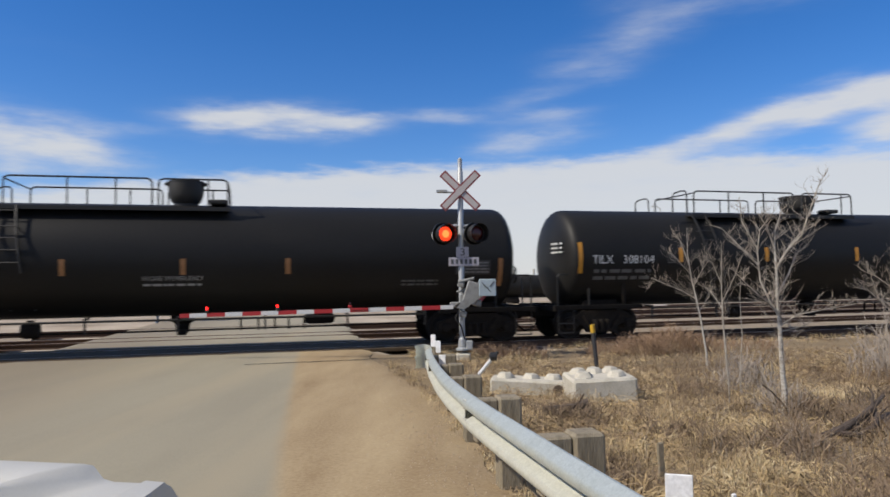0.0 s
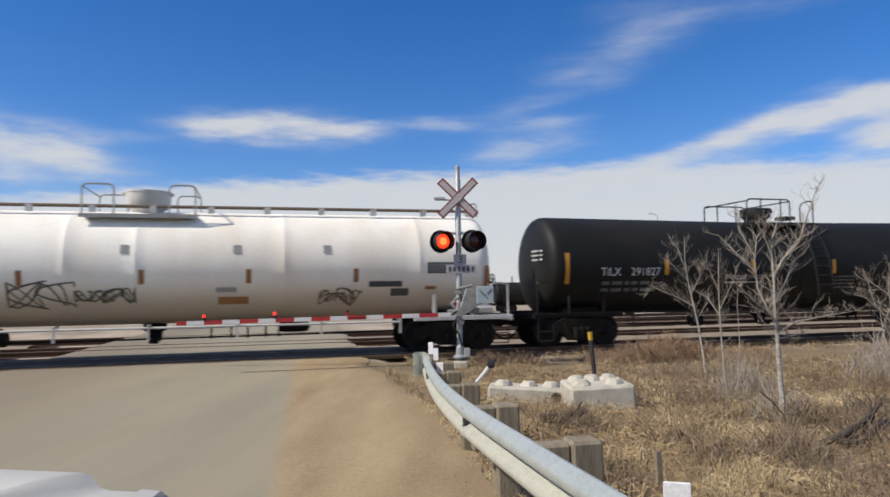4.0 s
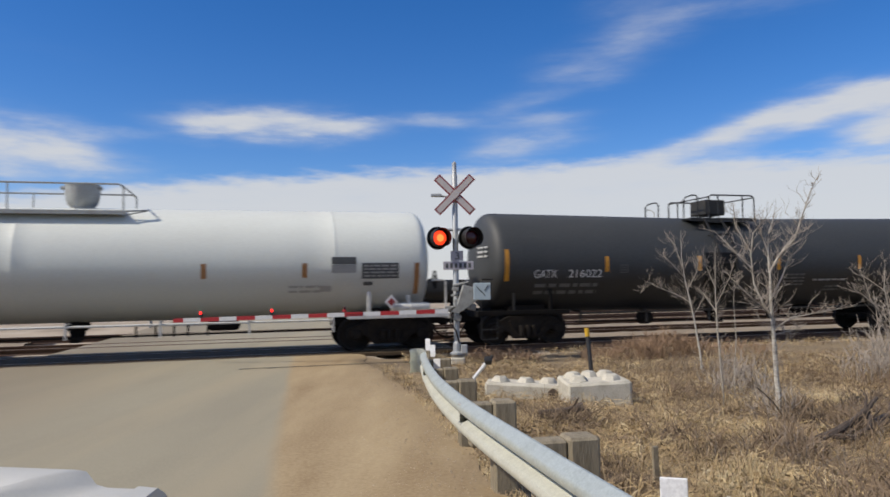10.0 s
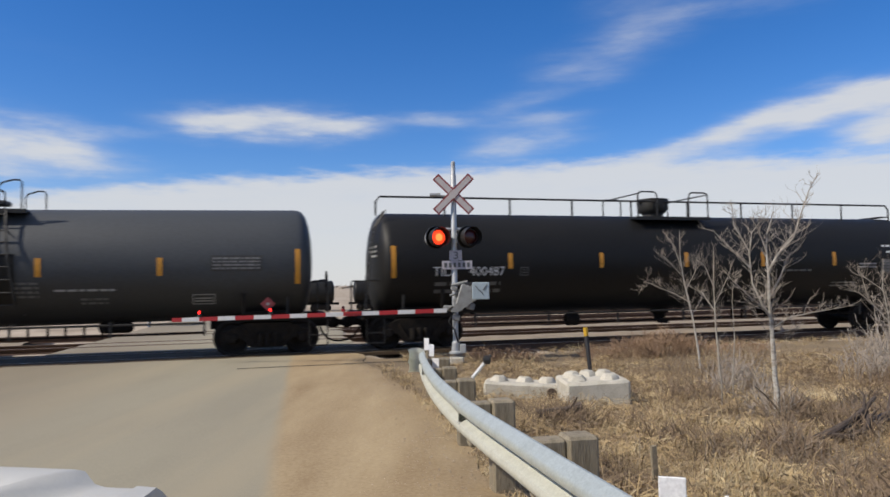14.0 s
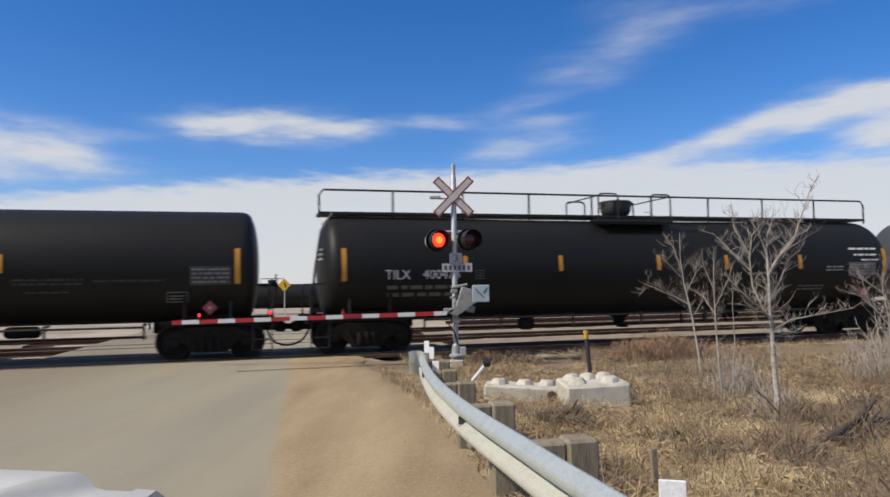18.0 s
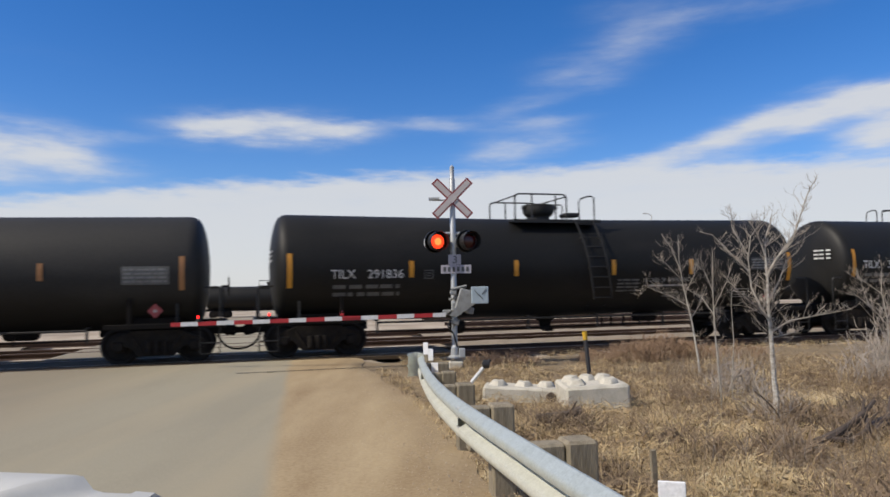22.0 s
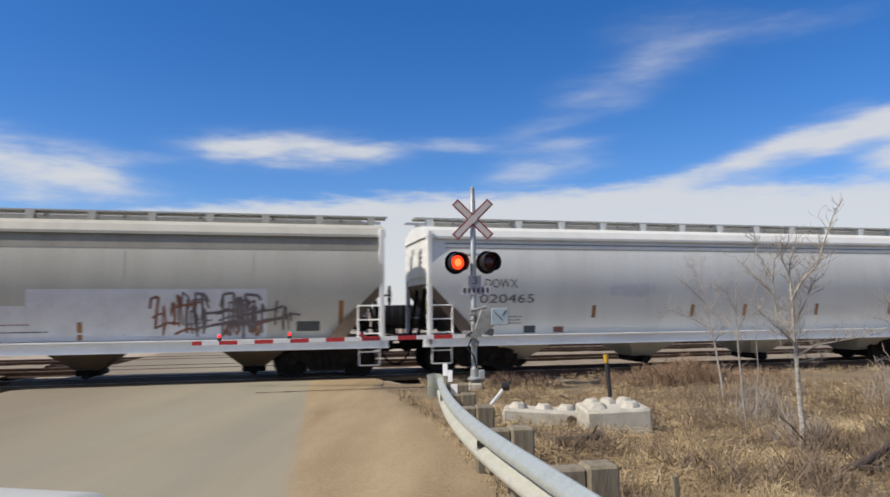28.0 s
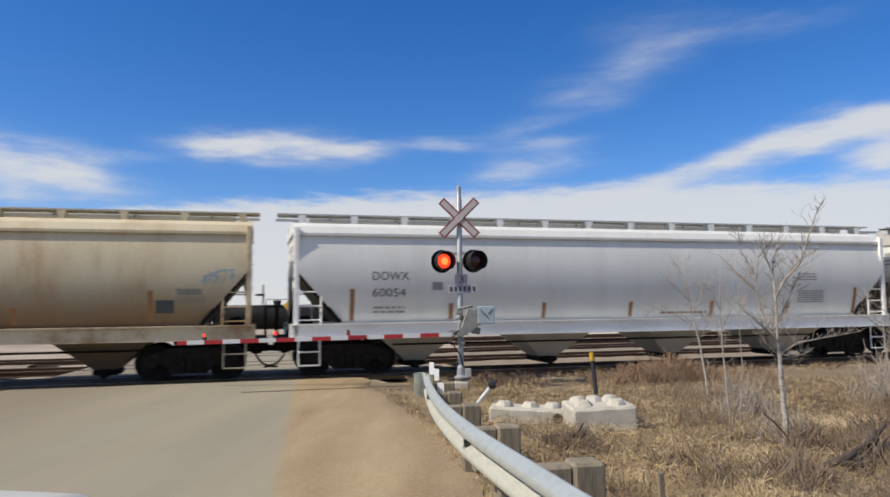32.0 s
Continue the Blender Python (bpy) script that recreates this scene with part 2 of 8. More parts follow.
LONG = (0.25, 1, 1)
M = dict(
    black=paint("black_tank_paint", (.0092, .0092, .0092), .5, 0, (.021, .020, .0185), .5, .5, (.35, 1, .8), 30, .05, gloss=.22),
    coal=paint("dull_black_tank_paint", (.009, .009, .0085), .55, 0, (.027, .025, .023), .6, .5, (.35, 1, .8), 30, .05, gloss=.22),
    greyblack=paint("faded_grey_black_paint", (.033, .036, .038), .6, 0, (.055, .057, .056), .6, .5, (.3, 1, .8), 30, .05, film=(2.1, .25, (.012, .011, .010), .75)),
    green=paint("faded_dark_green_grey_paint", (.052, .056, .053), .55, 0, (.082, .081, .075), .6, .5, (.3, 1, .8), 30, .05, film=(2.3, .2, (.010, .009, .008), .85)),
    # lower half painted greyer, standing in for shade and ground reflection
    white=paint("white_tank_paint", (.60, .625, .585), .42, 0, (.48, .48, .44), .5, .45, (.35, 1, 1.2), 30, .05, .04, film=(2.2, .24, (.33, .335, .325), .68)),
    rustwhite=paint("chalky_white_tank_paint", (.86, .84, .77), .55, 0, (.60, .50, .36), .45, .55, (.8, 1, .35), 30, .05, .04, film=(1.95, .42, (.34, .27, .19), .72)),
    hopwhite=paint("white_hopper_paint", (.68, .685, .65), .5, 0, (.55, .55, .51), .55, .6, (1.6, 1, .28), 30, .06, .04),
    # brighter copy of the hopper white, with sunlight on the sills put into it
    sillwhite=paint("clean_white_sill_paint", (.86, .86, .82), .5, 0, (.66, .65, .60), .5, 1.2, (.5, 1, 1), 30, .06, .04),
    sillrust=paint("cream_sill_with_rust_runs", (.55, .47, .32), .6, 0, (.26, .14, .05), .9, 1.6, (.8, 1, 1), 30, .1, .08),
    hopgrey=paint("warm_grey_hopper_paint", (.47, .455, .395), .55, 0, (.36, .345, .285), .6, .6, (1.6, 1, .3), 30, .06, .05),
    hoprust=paint("rust_stained_hopper_paint", (.56, .49, .335), .65, 0, (.33, .19, .075), .8, .6, (1.1, 1, .45), 30, .1, .08, film=(2.2, .65, (.13, .066, .022), .88)),
    under=paint("grimy_underframe", (.008, .007, .0065), .85, 0, (.019, .016, .013), .6, 2.5, (1, 1, 1), 40, .2, gloss=.15),
    truck=paint("brown_black_cast_steel", (.010, .0085, .0075), .8, .0, (.032, .025, .019), .6, 4, (1, 1, 1), 40, .25, gloss=.2),
    wheel=paint("dull_wheel_steel", (.012, .0105, .0095), .75, .0, (.03, .024, .019), .5, 5, (1, 1, 1), 50, .15, gloss=.25),
    rail_black=paint("black_handrail_steel", (.008, .008, .008), .55, 0, (.02, .017, .014), .4, 5, (1, 1, 1), 60, .1),
    bonnet_dark=paint("oily_dark_bonnet", (.017, .0165, .015), .6, 0, (.034, .031, .027), .6, 3, (1, 1, 1), 40, .1),
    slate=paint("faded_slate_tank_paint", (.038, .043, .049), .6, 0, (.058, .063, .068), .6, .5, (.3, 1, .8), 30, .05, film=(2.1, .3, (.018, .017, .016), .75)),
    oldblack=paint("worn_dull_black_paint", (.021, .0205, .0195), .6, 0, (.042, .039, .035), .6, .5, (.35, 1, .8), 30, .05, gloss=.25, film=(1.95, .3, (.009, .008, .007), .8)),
    gear_grey=paint("weathered_gate_gear_paint", (.22, .225, .22), .55, .2, (.12, .118, .11), .6, 6, (1, 1, 1), 50, .15),
    rail_grey=paint("weathered_grey_steel", (.34, .35, .34), .5, .2, (.22, .21, .19), .5, 4, (1, 1, 1), 60, .1),
    rail_white=paint("white_handrail_steel", (.55, .55, .53), .5, 0, (.35, .33, .28), .5, 4, (1, 1, 1), 60, .1),
    amber=paint("amber_reflective_tape", (.55, .25, .02), .4, 0, (.45, .20, .03), .5, 6, (1, 1, 1), 50, .05),
    amber_old=paint("faded_brown_reflective_tape", (.28, .13, .045), .5, 0, (.2, .1, .04), .5, 6, (1, 1, 1), 50, .05),
    letter=paint("white_stencil_paint", (.62, .62, .60), .6, 0, (.4, .4, .38), .4, 6, (1, 1, 1), 50, .05),
    letter_dim=paint("dull_stencil_paint", (.11, .11, .105), .7, 0, (.06, .06, .06), .5, 6, (1, 1, 1), 50, .05),
    letter_soft=paint("worn_stencil_paint", (.19, .19, .185), .7, 0, (.09, .09, .09), .6, 6, (1, 1, 1), 50, .05),
    letter_dark=paint("dark_grey_stencil_paint", (.05, .055, .06), .6, 0, (.09, .09, .09), .4, 6, (1, 1, 1), 50, .05),
    letter_mid=paint("grey_stencil_paint", (.26, .26, .255), .6, 0, (.33, .33, .32), .4, 6, (1, 1, 1), 50, .05),
    letter_orange=paint("rusty_orange_stencil_paint", (.34, .15, .05), .6, 0, (.2, .09, .04), .5, 6, (1, 1, 1), 50, .05),
    yellow_faded=paint("faded_yellow_panel", (.17, .145, .065), .7, 0, (.08, .07, .04), .7, 8, (1, 1, 1), 50, .05),
    amber_dull=paint("grimy_amber_tape", (.22, .095, .03), .6, 0, (.09, .05, .025), .7, 6, (1, 1, 1), 50, .05),
    bonnet_green=paint("dark_green_bonnet", (.022, .030, .018), .6, 0, (.04, .045, .03), .6, 3, (1, 1, 1), 40, .1),
    slope=paint("rusty_slope_sheet", (.17, .125, .085), .8, 0, (.07, .052, .038), .7, 1.5, (1, 1, .4), 40, .2),
    piperust=paint("rusty_pipe", (.12, .095, .07), .7, 0, (.2, .12, .06), .6, 3, (1, 1, 1), 50, .2),
    spray_dark=paint("dark_green_spray_paint", (.06, .063, .052), .6, 0, (.16, .16, .14), .7, 3, (1, 1, 1), 50, .05),
    spray_white=paint("thin_white_spray_paint", (.36, .36, .33), .6, 0, (.17, .17, .155), .6, 3, (1, 1, 1), 50, .05),
    spray_black=paint("black_spray_paint", (.07, .066, .06), .6, 0, (.16, .15, .13), .6, 3, (1, 1, 1), 50, .05),
    spray_green=paint("grey_green_spray_paint", (.105, .108, .088), .6, 0, (.13, .13, .12), .6, 3, (1, 1, 1), 50, .05),
    spray_pale=paint("pale_blue_grey_spray_paint", (.60, .60, .62), .6, 0, (.48, .48, .49), .6, 2, (1, 1, 1), 50, .05),
    spray_plum=paint("dark_plum_spray_paint", (.105, .085, .095), .6, 0, (.20, .175, .17), .7, 3, (1, 1, 1), 50, .05),
    spray_grey=paint("silver_spray_outline", (.17, .17, .165), .6, 0, (.1, .1, .1), .5, 3, (1, 1, 1), 50, .05),
    spray_rust=paint("rust_red_spray_paint", (.20, .085, .05), .6, 0, (.1, .05, .03), .5, 3, (1, 1, 1), 50, .05),
    galv=paint("galvanised_steel", (.48, .475, .445), .42, .3, (.36, .355, .33), .6, 9, (1, 1, 1), 80, .1, .08),
    rail_steel=paint("weathered_galvanised_rail", (.46, .50, .475), .42, .40, (.37, .405, .385), .7, 7, (1, 1, 1), 70, .15, .1),
    wing_steel=paint("dull_grey_green_steel", (.66, .68, .61), .6, 0, (.50, .51, .46), .6, 8, (1, 1, 1), 60, .15, .1),
    rail_dusty=paint("dusty_galvanised_rail", (.47, .47, .40), .6, .2, (.38, .375, .315), .6, 5, (1, 1, 1), 60, .15, .1),
    galv_light=paint("bright_galvanised_panel", (.60, .61, .61), .45, .25, (.46, .46, .45), .5, 5, (1, 1, 1), 80, .1),
    post=paint("weathered_post_timber", (.235, .20, .14), .85, 0, (.11, .092, .062), .7, 5, (3, 3, .4), 45, .5, .2, vary=.12),
    concrete=paint("weathered_concrete", (.46, .435, .37), .9, 0, (.30, .28, .225), .6, 4, (1, 1, 1), 60, .5, .12),
    signwhite=paint("white_sign_sheet", (.74, .74, .74), .35, 0, (.62, .62, .62), .3, 5, (1, 1, 1), 60, .03),
    signgrey=paint("weathered_sign_sheet", (.33, .32, .36), .5, 0, (.25, .24, .28), .5, 5, (1, 1, 1), 60, .03),
    signred=paint("red_sign_border", (.22, .016, .02), .4, 0, (.3, .02, .02), .3, 6, (1, 1, 1), 60, .03),
    armred=paint("red_reflective_band", (.30, .014, .018), .4, 0, (.34, .02, .02), .4, 6, (1, 1, 1), 60, .03),
    armwhite=paint("white_reflective_band", (.52, .53, .54), .4, 0, (.42, .42, .41), .4, 6, (1, 1, 1), 60, .03),
    blackmetal=paint("matt_black_sheet", (.012, .012, .012), .5, 0, (.03, .03, .03), .4, 6, (1, 1, 1), 60, .05),
    silver=paint("aluminium_paint", (.37, .385, .39), .45, .35, (.27, .275, .28), .5, 5, (1, 1, 1), 60, .08),
    bluegrey=paint("pale_blue_grey_paint", (.29, .355, .40), .5, 0, (.21, .26, .29), .5, 5, (1, 1, 1), 60, .05),
    darklens=paint("dark_red_lens", (.05, .006, .006), .15, 0, None, .2, 5, (1, 1, 1), 60, 0),
    redlens=glow("lit_red_lens", (1.0, .05, .012), 1.5),
    redcore=glow("lit_red_lens_core", (1.0, .17, .035), 2.1),
    crossface=paint("aged_reflective_sheet", (.40, .375, .375), .5, 0, (.33, .30, .30), .4, 6, (1, 1, 1), 60, .03),
    crossred=paint("aged_red_sheet", (.20, .04, .045), .5, 0, (.14, .04, .04), .4, 6, (1, 1, 1), 60, .03),
    smallred=glow("lit_red_gate_lamp", (1.0, .012, .01), 3.2),
    carwhite=paint("white_car_paint", (.47, .465, .43), .42, 0, (.42, .41, .37), .4, 2, (1, 1, 1), 90, 0, .02, gloss=.3),
    rubber=paint("tyre_rubber", (.02, .02, .02), .8, 0, None, .3, 5, (1, 1, 1), 60, .2),
    glass=paint("dark_tinted_glass", (.02, .022, .025), .05, 0, None, .1, 1, (1, 1, 1), 10, 0),
    rail=paint("rusty_rail_steel", (.07, .038, .024), .7, .1, (.08, .05, .035), .5, 4, (1, 1, 1), 50, .2),
    railtop=paint("worn_rail_head", (.42, .33, .26), .45, .3, (.30, .22, .16), .5, 2, (1, 1, 1), 50, .05),
    tie=paint("creosoted_tie", (.05, .038, .029), .9, 0, (.11, .09, .07), .6, 5, (.4, 3, 3), 40, .5, .2, vary=.25),
    ballast=paint("grey_brown_ballast", (.29, .25, .20), .95, 0, (.42, .37, .30), .6, 2, (1, 1, 1), 22, .9, .35, "World"),
    bark=paint("pale_birch_bark", (.41, .385, .34), .8, 0, (.16, .135, .11), .7, 9, (1, 1, 3), 40, .4, .15),
    ballast_tan=paint("tan_dusty_ballast", (.255, .208, .150), .95, 0, (.15, .122, .09), .7, 1.2, (1, 1, 1), 14, .6),
    tie_tan=paint("dirt_covered_ties", (.19, .152, .11), .95, 0, (.10, .08, .06), .7, 1.5, (1, 1, 1), 20, .4),
    panel_dark=paint("faded_grey_panel", (.036, .035, .034), .6, 0, (.02, .02, .019), .6, 6, (1, 1, 1), 60, .05),
    limb_bark=paint("grey_brown_limb_bark", (.33, .30, .255), .85, 0, (.13, .11, .09), .7, 7, (1, 1, 2), 40, .4),
    twig=paint("grey_brown_twigs", (.27, .235, .20), .85, 0, (.15, .125, .10), .5, 9, (1, 1, 1), 40, .2),
    weed_brown=paint("brown_weed_stalks", (.215, .155, .105), .9, 0, (.12, .08, .055), .8, .8, (1, 1, 1), 12, 0, .3, "World"),
    shrub=paint("red_brown_shrub_twigs", (.235, .155, .098), .9, 0, (.14, .09, .058), .6, 6, (1, 1, 1), 40, .2),
    blackpost=paint("black_plastic_stake", (.025, .025, .028), .55, 0, (.06, .06, .06), .4, 6, (1, 1, 1), 50, .1),
    yellowcap=paint("yellow_stake_cap", (.55, .33, .02), .5, 0, (.4, .24, .03), .4, 6, (1, 1, 1), 50, .1),
    log=paint("rotten_dark_log", (.060, .045, .035), .95, 0, (.12, .09, .07), .6, 6, (1, 1, 1), 40, .7, .3),
    pale=paint("pale_spoil_heap", (.40, .36, .31), .95, 0, (.28, .25, .21), .6, 3, (1, 1, 1), 20, .8, .2),
    pebble=paint("tan_pebbles", (.38, .30, .21), .9, 0, (.50, .42, .32), .6, 30, (1, 1, 1), 60, .2, .2),
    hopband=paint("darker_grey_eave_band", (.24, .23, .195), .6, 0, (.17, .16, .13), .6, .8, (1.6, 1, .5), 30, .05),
    # near-black brown panels stand in for plain asphalt under the train's shadow
    rubberpanel=paint("oily_dark_crossing_panel", (.072, .050, .028), .9, 0, (.12, .088, .055), .6, 1.5, (1, 1, 1), 40, .3, .2, gloss=.2),
    brush=paint("dark_dead_brush", (.15, .108, .072), .9, 0, (.21, .155, .10), .6, 6, (1, 1, 1), 40, .2),
    placard_red=paint("red_placard_sheet", (.20, .03, .036), .5, 0, (.20, .04, .04), .4, 6, (1, 1, 1), 50, 0),
    placard=paint("placard_white", (.6, .6, .6), .5, 0, None, .3, 6, (1, 1, 1), 50, 0),
)


def ground_material():
    """Dry grass thatch, gravel by the track, and pale dirt in the yard beyond."""
    m = paint("dry_grass_and_dirt", (.24, .175, .092), .95, 0, (.115, .084, .05), .9, .8, (1, 1, 1), 26, .8, .32, "World")
    n, l = m.node_tree.nodes, m.node_tree.links
    b = n["Principled BSDF"]
    grass = b.inputs["Base Color"].links[0].from_socket
    geo = n.new("ShaderNodeNewGeometry")
    dot = n.new("ShaderNodeVectorMath")
    dot.operation = "DOT_PRODUCT"
    dot.inputs[1].default_value = tuple(ACROSS)
    l.new(geo.outputs["Position"], dot.inputs[0])
    wob = n.new("ShaderNodeTexNoise")
    wob.inputs["Scale"].default_value, wob.inputs["Detail"].default_value = 0.8, 5
    l.new(geo.outputs["Position"], wob.inputs["Vector"])
    add = n.new("ShaderNodeMath")
    add.operation = "MULTIPLY_ADD"
    add.inputs[1].default_value = 2.4
    l.new(wob.outputs["Fac"], add.inputs[0])
    l.new(dot.outputs["Value"], add.inputs[2])
    base = TRACK.dot(ACROSS)
    tones = n.new("ShaderNodeTexNoise")
    tones.inputs["Scale"].default_value, tones.inputs["Detail"].default_value = 0.35, 8
    l.new(geo.outputs["Position"], tones.inputs["Vector"])
    dirt = n.new("ShaderNodeValToRGB")
    dirt.color_ramp.elements[0].color, dirt.color_ramp.elements[1].color = (.23, .182, .128, 1), (.41, .347, .268, 1)
    dirt.color_ramp.elements[0].position, dirt.color_ramp.elements[1].position = .35, .68
    l.new(tones.outputs["Fac"], dirt.inputs[0])
    step = n.new("ShaderNodeMapRange")
    step.interpolation_type = "SMOOTHSTEP"
    step.inputs["From Min"].default_value, step.inputs["From Max"].default_value = base - 1.6, base - 0.2
    l.new(add.outputs[0], step.inputs["Value"])
    mx = n.new("ShaderNodeMix")
    mx.data_type = "RGBA"
    l.new(step.outputs[0], mx.inputs["Factor"])
    near = n.new("ShaderNodeMapRange")
    near.interpolation_type = "SMOOTHSTEP"
    near.inputs["From Min"].default_value, near.inputs["From Max"].default_value, near.inputs["To Max"].default_value = base - 6.0, base - 2.6, .5
    l.new(add.outputs[0], near.inputs["Value"])
    grit = n.new("ShaderNodeMix")
    grit.data_type = "RGBA"
    grit.inputs[7].default_value = (.158, .122, .082, 1)
    l.new(near.outputs[0], grit.inputs["Factor"])
    l.new(grass, grit.inputs[6])
    l.new(grit.outputs[2], mx.inputs[6])
    l.new(dirt.outputs[0], mx.inputs[7])
    l.new(mx.outputs[2], b.inputs["Base Color"])
    return m


def road_material():
    """Dusty asphalt that runs out into a sandy gravel shoulder on both sides."""
    m = paint("dusty_asphalt", (.258, .232, .166), .9, 0, (.222, .200, .146), .7, .45, (1.6, .35, 1), 60, .25, .07, "World")
    n, l = m.node_tree.nodes, m.node_tree.links
    b = n["Principled BSDF"]
    asphalt = b.inputs["Base Color"].links[0].from_socket
    geo = n.new("ShaderNodeNewGeometry")
    dot = n.new("ShaderNodeVectorMath")
    dot.operation = "DOT_PRODUCT"
    dot.inputs[1].default_value = (1, 0.2, 0)
    l.new(geo.outputs["Position"], dot.inputs[0])
    wob = n.new("ShaderNodeTexNoise")
    wob.inputs["Scale"].default_value, wob.inputs["Detail"].default_value = 0.7, 7
    mp = n.new("ShaderNodeMapping")
    mp.inputs["Scale"].default_value = (1.3, .3, 1)
    l.new(geo.outputs["Position"], mp.inputs["Vector"])
    l.new(mp.outputs[0], wob.inputs["Vector"])
    add = n.new("ShaderNodeMath")
    add.operation = "MULTIPLY_ADD"
    add.inputs[1].default_value = 0.3
    l.new(wob.outputs["Fac"], add.inputs[0])
    l.new(dot.outputs["Value"], add.inputs[2])
    sand = n.new("ShaderNodeTexNoise")
    sand.inputs["Scale"].default_value, sand.inputs["Detail"].default_value = 1.1, 9
    l.new(mp.outputs[0], sand.inputs["Vector"])
    grit = n.new("ShaderNodeTexNoise")
    grit.inputs["Scale"].default_value, grit.inputs["Detail"].default_value = 28, 4
    l.new(geo.outputs["Position"], grit.inputs["Vector"])
    both = n.new("ShaderNodeMath")
    both.operation = "MULTIPLY_ADD"
    both.inputs[1].default_value = 0.55
    l.new(grit.outputs["Fac"], both.inputs[0])
    l.new(sand.outputs["Fac"], both.inputs[2])
    ramp = n.new("ShaderNodeValToRGB")
    ramp.color_ramp.elements[0].color, ramp.color_ramp.elements[1].color = (.222, .153, .078, 1), (.366, .282, .163, 1)
    ramp.color_ramp.elements[0].position, ramp.color_ramp.elements[1].position = .54, 1.04
    l.new(both.outputs[0], ramp.inputs[0])
    dust = n.new("ShaderNodeTexNoise")
    dust.inputs["Scale"].default_value, dust.inputs["Detail"].default_value = 0.55, 5
    mq = n.new("ShaderNodeMapping")
    mq.inputs["Rotation"].default_value, mq.inputs["Scale"].default_value = (0, 0, radians(-11)), (1.5, .10, 1)
    l.new(geo.outputs["Position"], mq.inputs["Vector"])
    l.new(mq.outputs[0], dust.inputs["Vector"])
    film = n.new("ShaderNodeMapRange")
    film.interpolation_type = "SMOOTHSTEP"
    film.inputs["From Min"].default_value, film.inputs["From Max"].default_value, film.inputs["To Max"].default_value = .42, .66, .75
    l.new(dust.outputs["Fac"], film.inputs["Value"])
    dusty = n.new("ShaderNodeMix")
    dusty.data_type = "RGBA"
    dusty.inputs[7].default_value = (.293, .252, .172, 1)
    l.new(film.outputs[0], dusty.inputs["Factor"])
    l.new(asphalt, dusty.inputs[6])
    worn = n.new("ShaderNodeMapRange")
    worn.interpolation_type = "SMOOTHSTEP"
    worn.inputs["From Min"].default_value, worn.inputs["From Max"].default_value, worn.inputs["To Max"].default_value = -2.2, -6.0, .75
    l.new(add.outputs[0], worn.inputs["Value"])
    brown = n.new("ShaderNodeMix")
    brown.data_type = "RGBA"
    brown.inputs[7].default_value = (.182, .150, .105, 1)
    l.new(worn.outputs[0], brown.inputs["Factor"])
    l.new(dusty.outputs[2], brown.inputs[6])
    last = brown.outputs[2]
    over = n.new("ShaderNodeVectorMath")
    over.operation = "DOT_PRODUCT"
    over.inputs[1].default_value = tuple(ACROSS)
    l.new(geo.outputs["Position"], over.inputs[0])
    this_side = n.new("ShaderNodeMapRange")
    this_side.inputs["From Min"].default_value, this_side.inputs["From Max"].default_value = TRACK.dot(ACROSS) + .6, TRACK.dot(ACROSS) - 1.2
    l.new(over.outputs["Value"], this_side.inputs["Value"])
    for a, c in ((-0.27, -0.06), (-6.9, -7.7)):
        step = n.new("ShaderNodeMapRange")
        step.interpolation_type = "SMOOTHSTEP"
        step.inputs["From Min"].default_value, step.inputs["From Max"].default_value = a, c
        l.new(add.outputs[0], step.inputs["Value"])
        mx = n.new("ShaderNodeMix")
        mx.data_type = "RGBA"
        here = n.new("ShaderNodeMath")
        here.operation = "MULTIPLY"
        l.new(step.outputs[0], here.inputs[0])
        l.new(this_side.outputs[0], here.inputs[1])
        l.new(here.outputs[0], mx.inputs["Factor"])
        l.new(last, mx.inputs[6])
        l.new(ramp.outputs[0], mx.inputs[7])
        last = mx.outputs[2]
    l.new(last, b.inputs["Base Color"])
    return m


M["ground"], M["road"] = ground_material(), road_material()


def blades_material():
    """Straw, grey and red-brown blades mixed, in broad drifts of lighter and darker growth."""
    m = paint("dry_grass_blades", (.315, .235, .13), .8, 0, (.14, .105, .063), .75, .7, (1, 1, 1), 8, 0, .25, "World")
    n, l = m.node_tree.nodes, m.node_tree.links
    b = n["Principled BSDF"]
    geo = n.new("ShaderNodeNewGeometry")
    tone = n.new("ShaderNodeValToRGB")
    stops = ((0.0, (.080, .052, .030)), (.22, (.175, .122, .072)), (.43, (.295, .220, .134)), (.63, (.395, .285, .138)), (.82, (.47, .36, .19)), (1.0, (.53, .44, .28)))
    while len(tone.color_ramp.elements) < len(stops):
        tone.color_ramp.elements.new(.5)
    for e, (p, c) in zip(tone.color_ramp.elements, stops):
        e.position, e.color = p, (*c, 1)
    drift = n.new("ShaderNodeTexNoise")
    drift.inputs["Scale"].default_value, drift.inputs["Detail"].default_value = 1.15, 6
    l.new(geo.outputs["Position"], drift.inputs["Vector"])
    spread = n.new("ShaderNodeMath")
    spread.operation = "MULTIPLY_ADD"
    spread.inputs[1].default_value, spread.inputs[2].default_value = .62, -.87
    l.new(geo.outputs["Random Per Island"], spread.inputs[0])
    both = n.new("ShaderNodeMath")
    both.operation = "MULTIPLY_ADD"
    both.inputs[1].default_value = 2.2
    l.new(drift.outputs["Fac"], both.inputs[0])
    l.new(spread.outputs[0], both.inputs[2])
    l.new(both.outputs[0], tone.inputs[0])
    l.new(tone.outputs[0], b.inputs["Base Color"])
    return m


M["blades"] = blades_material()


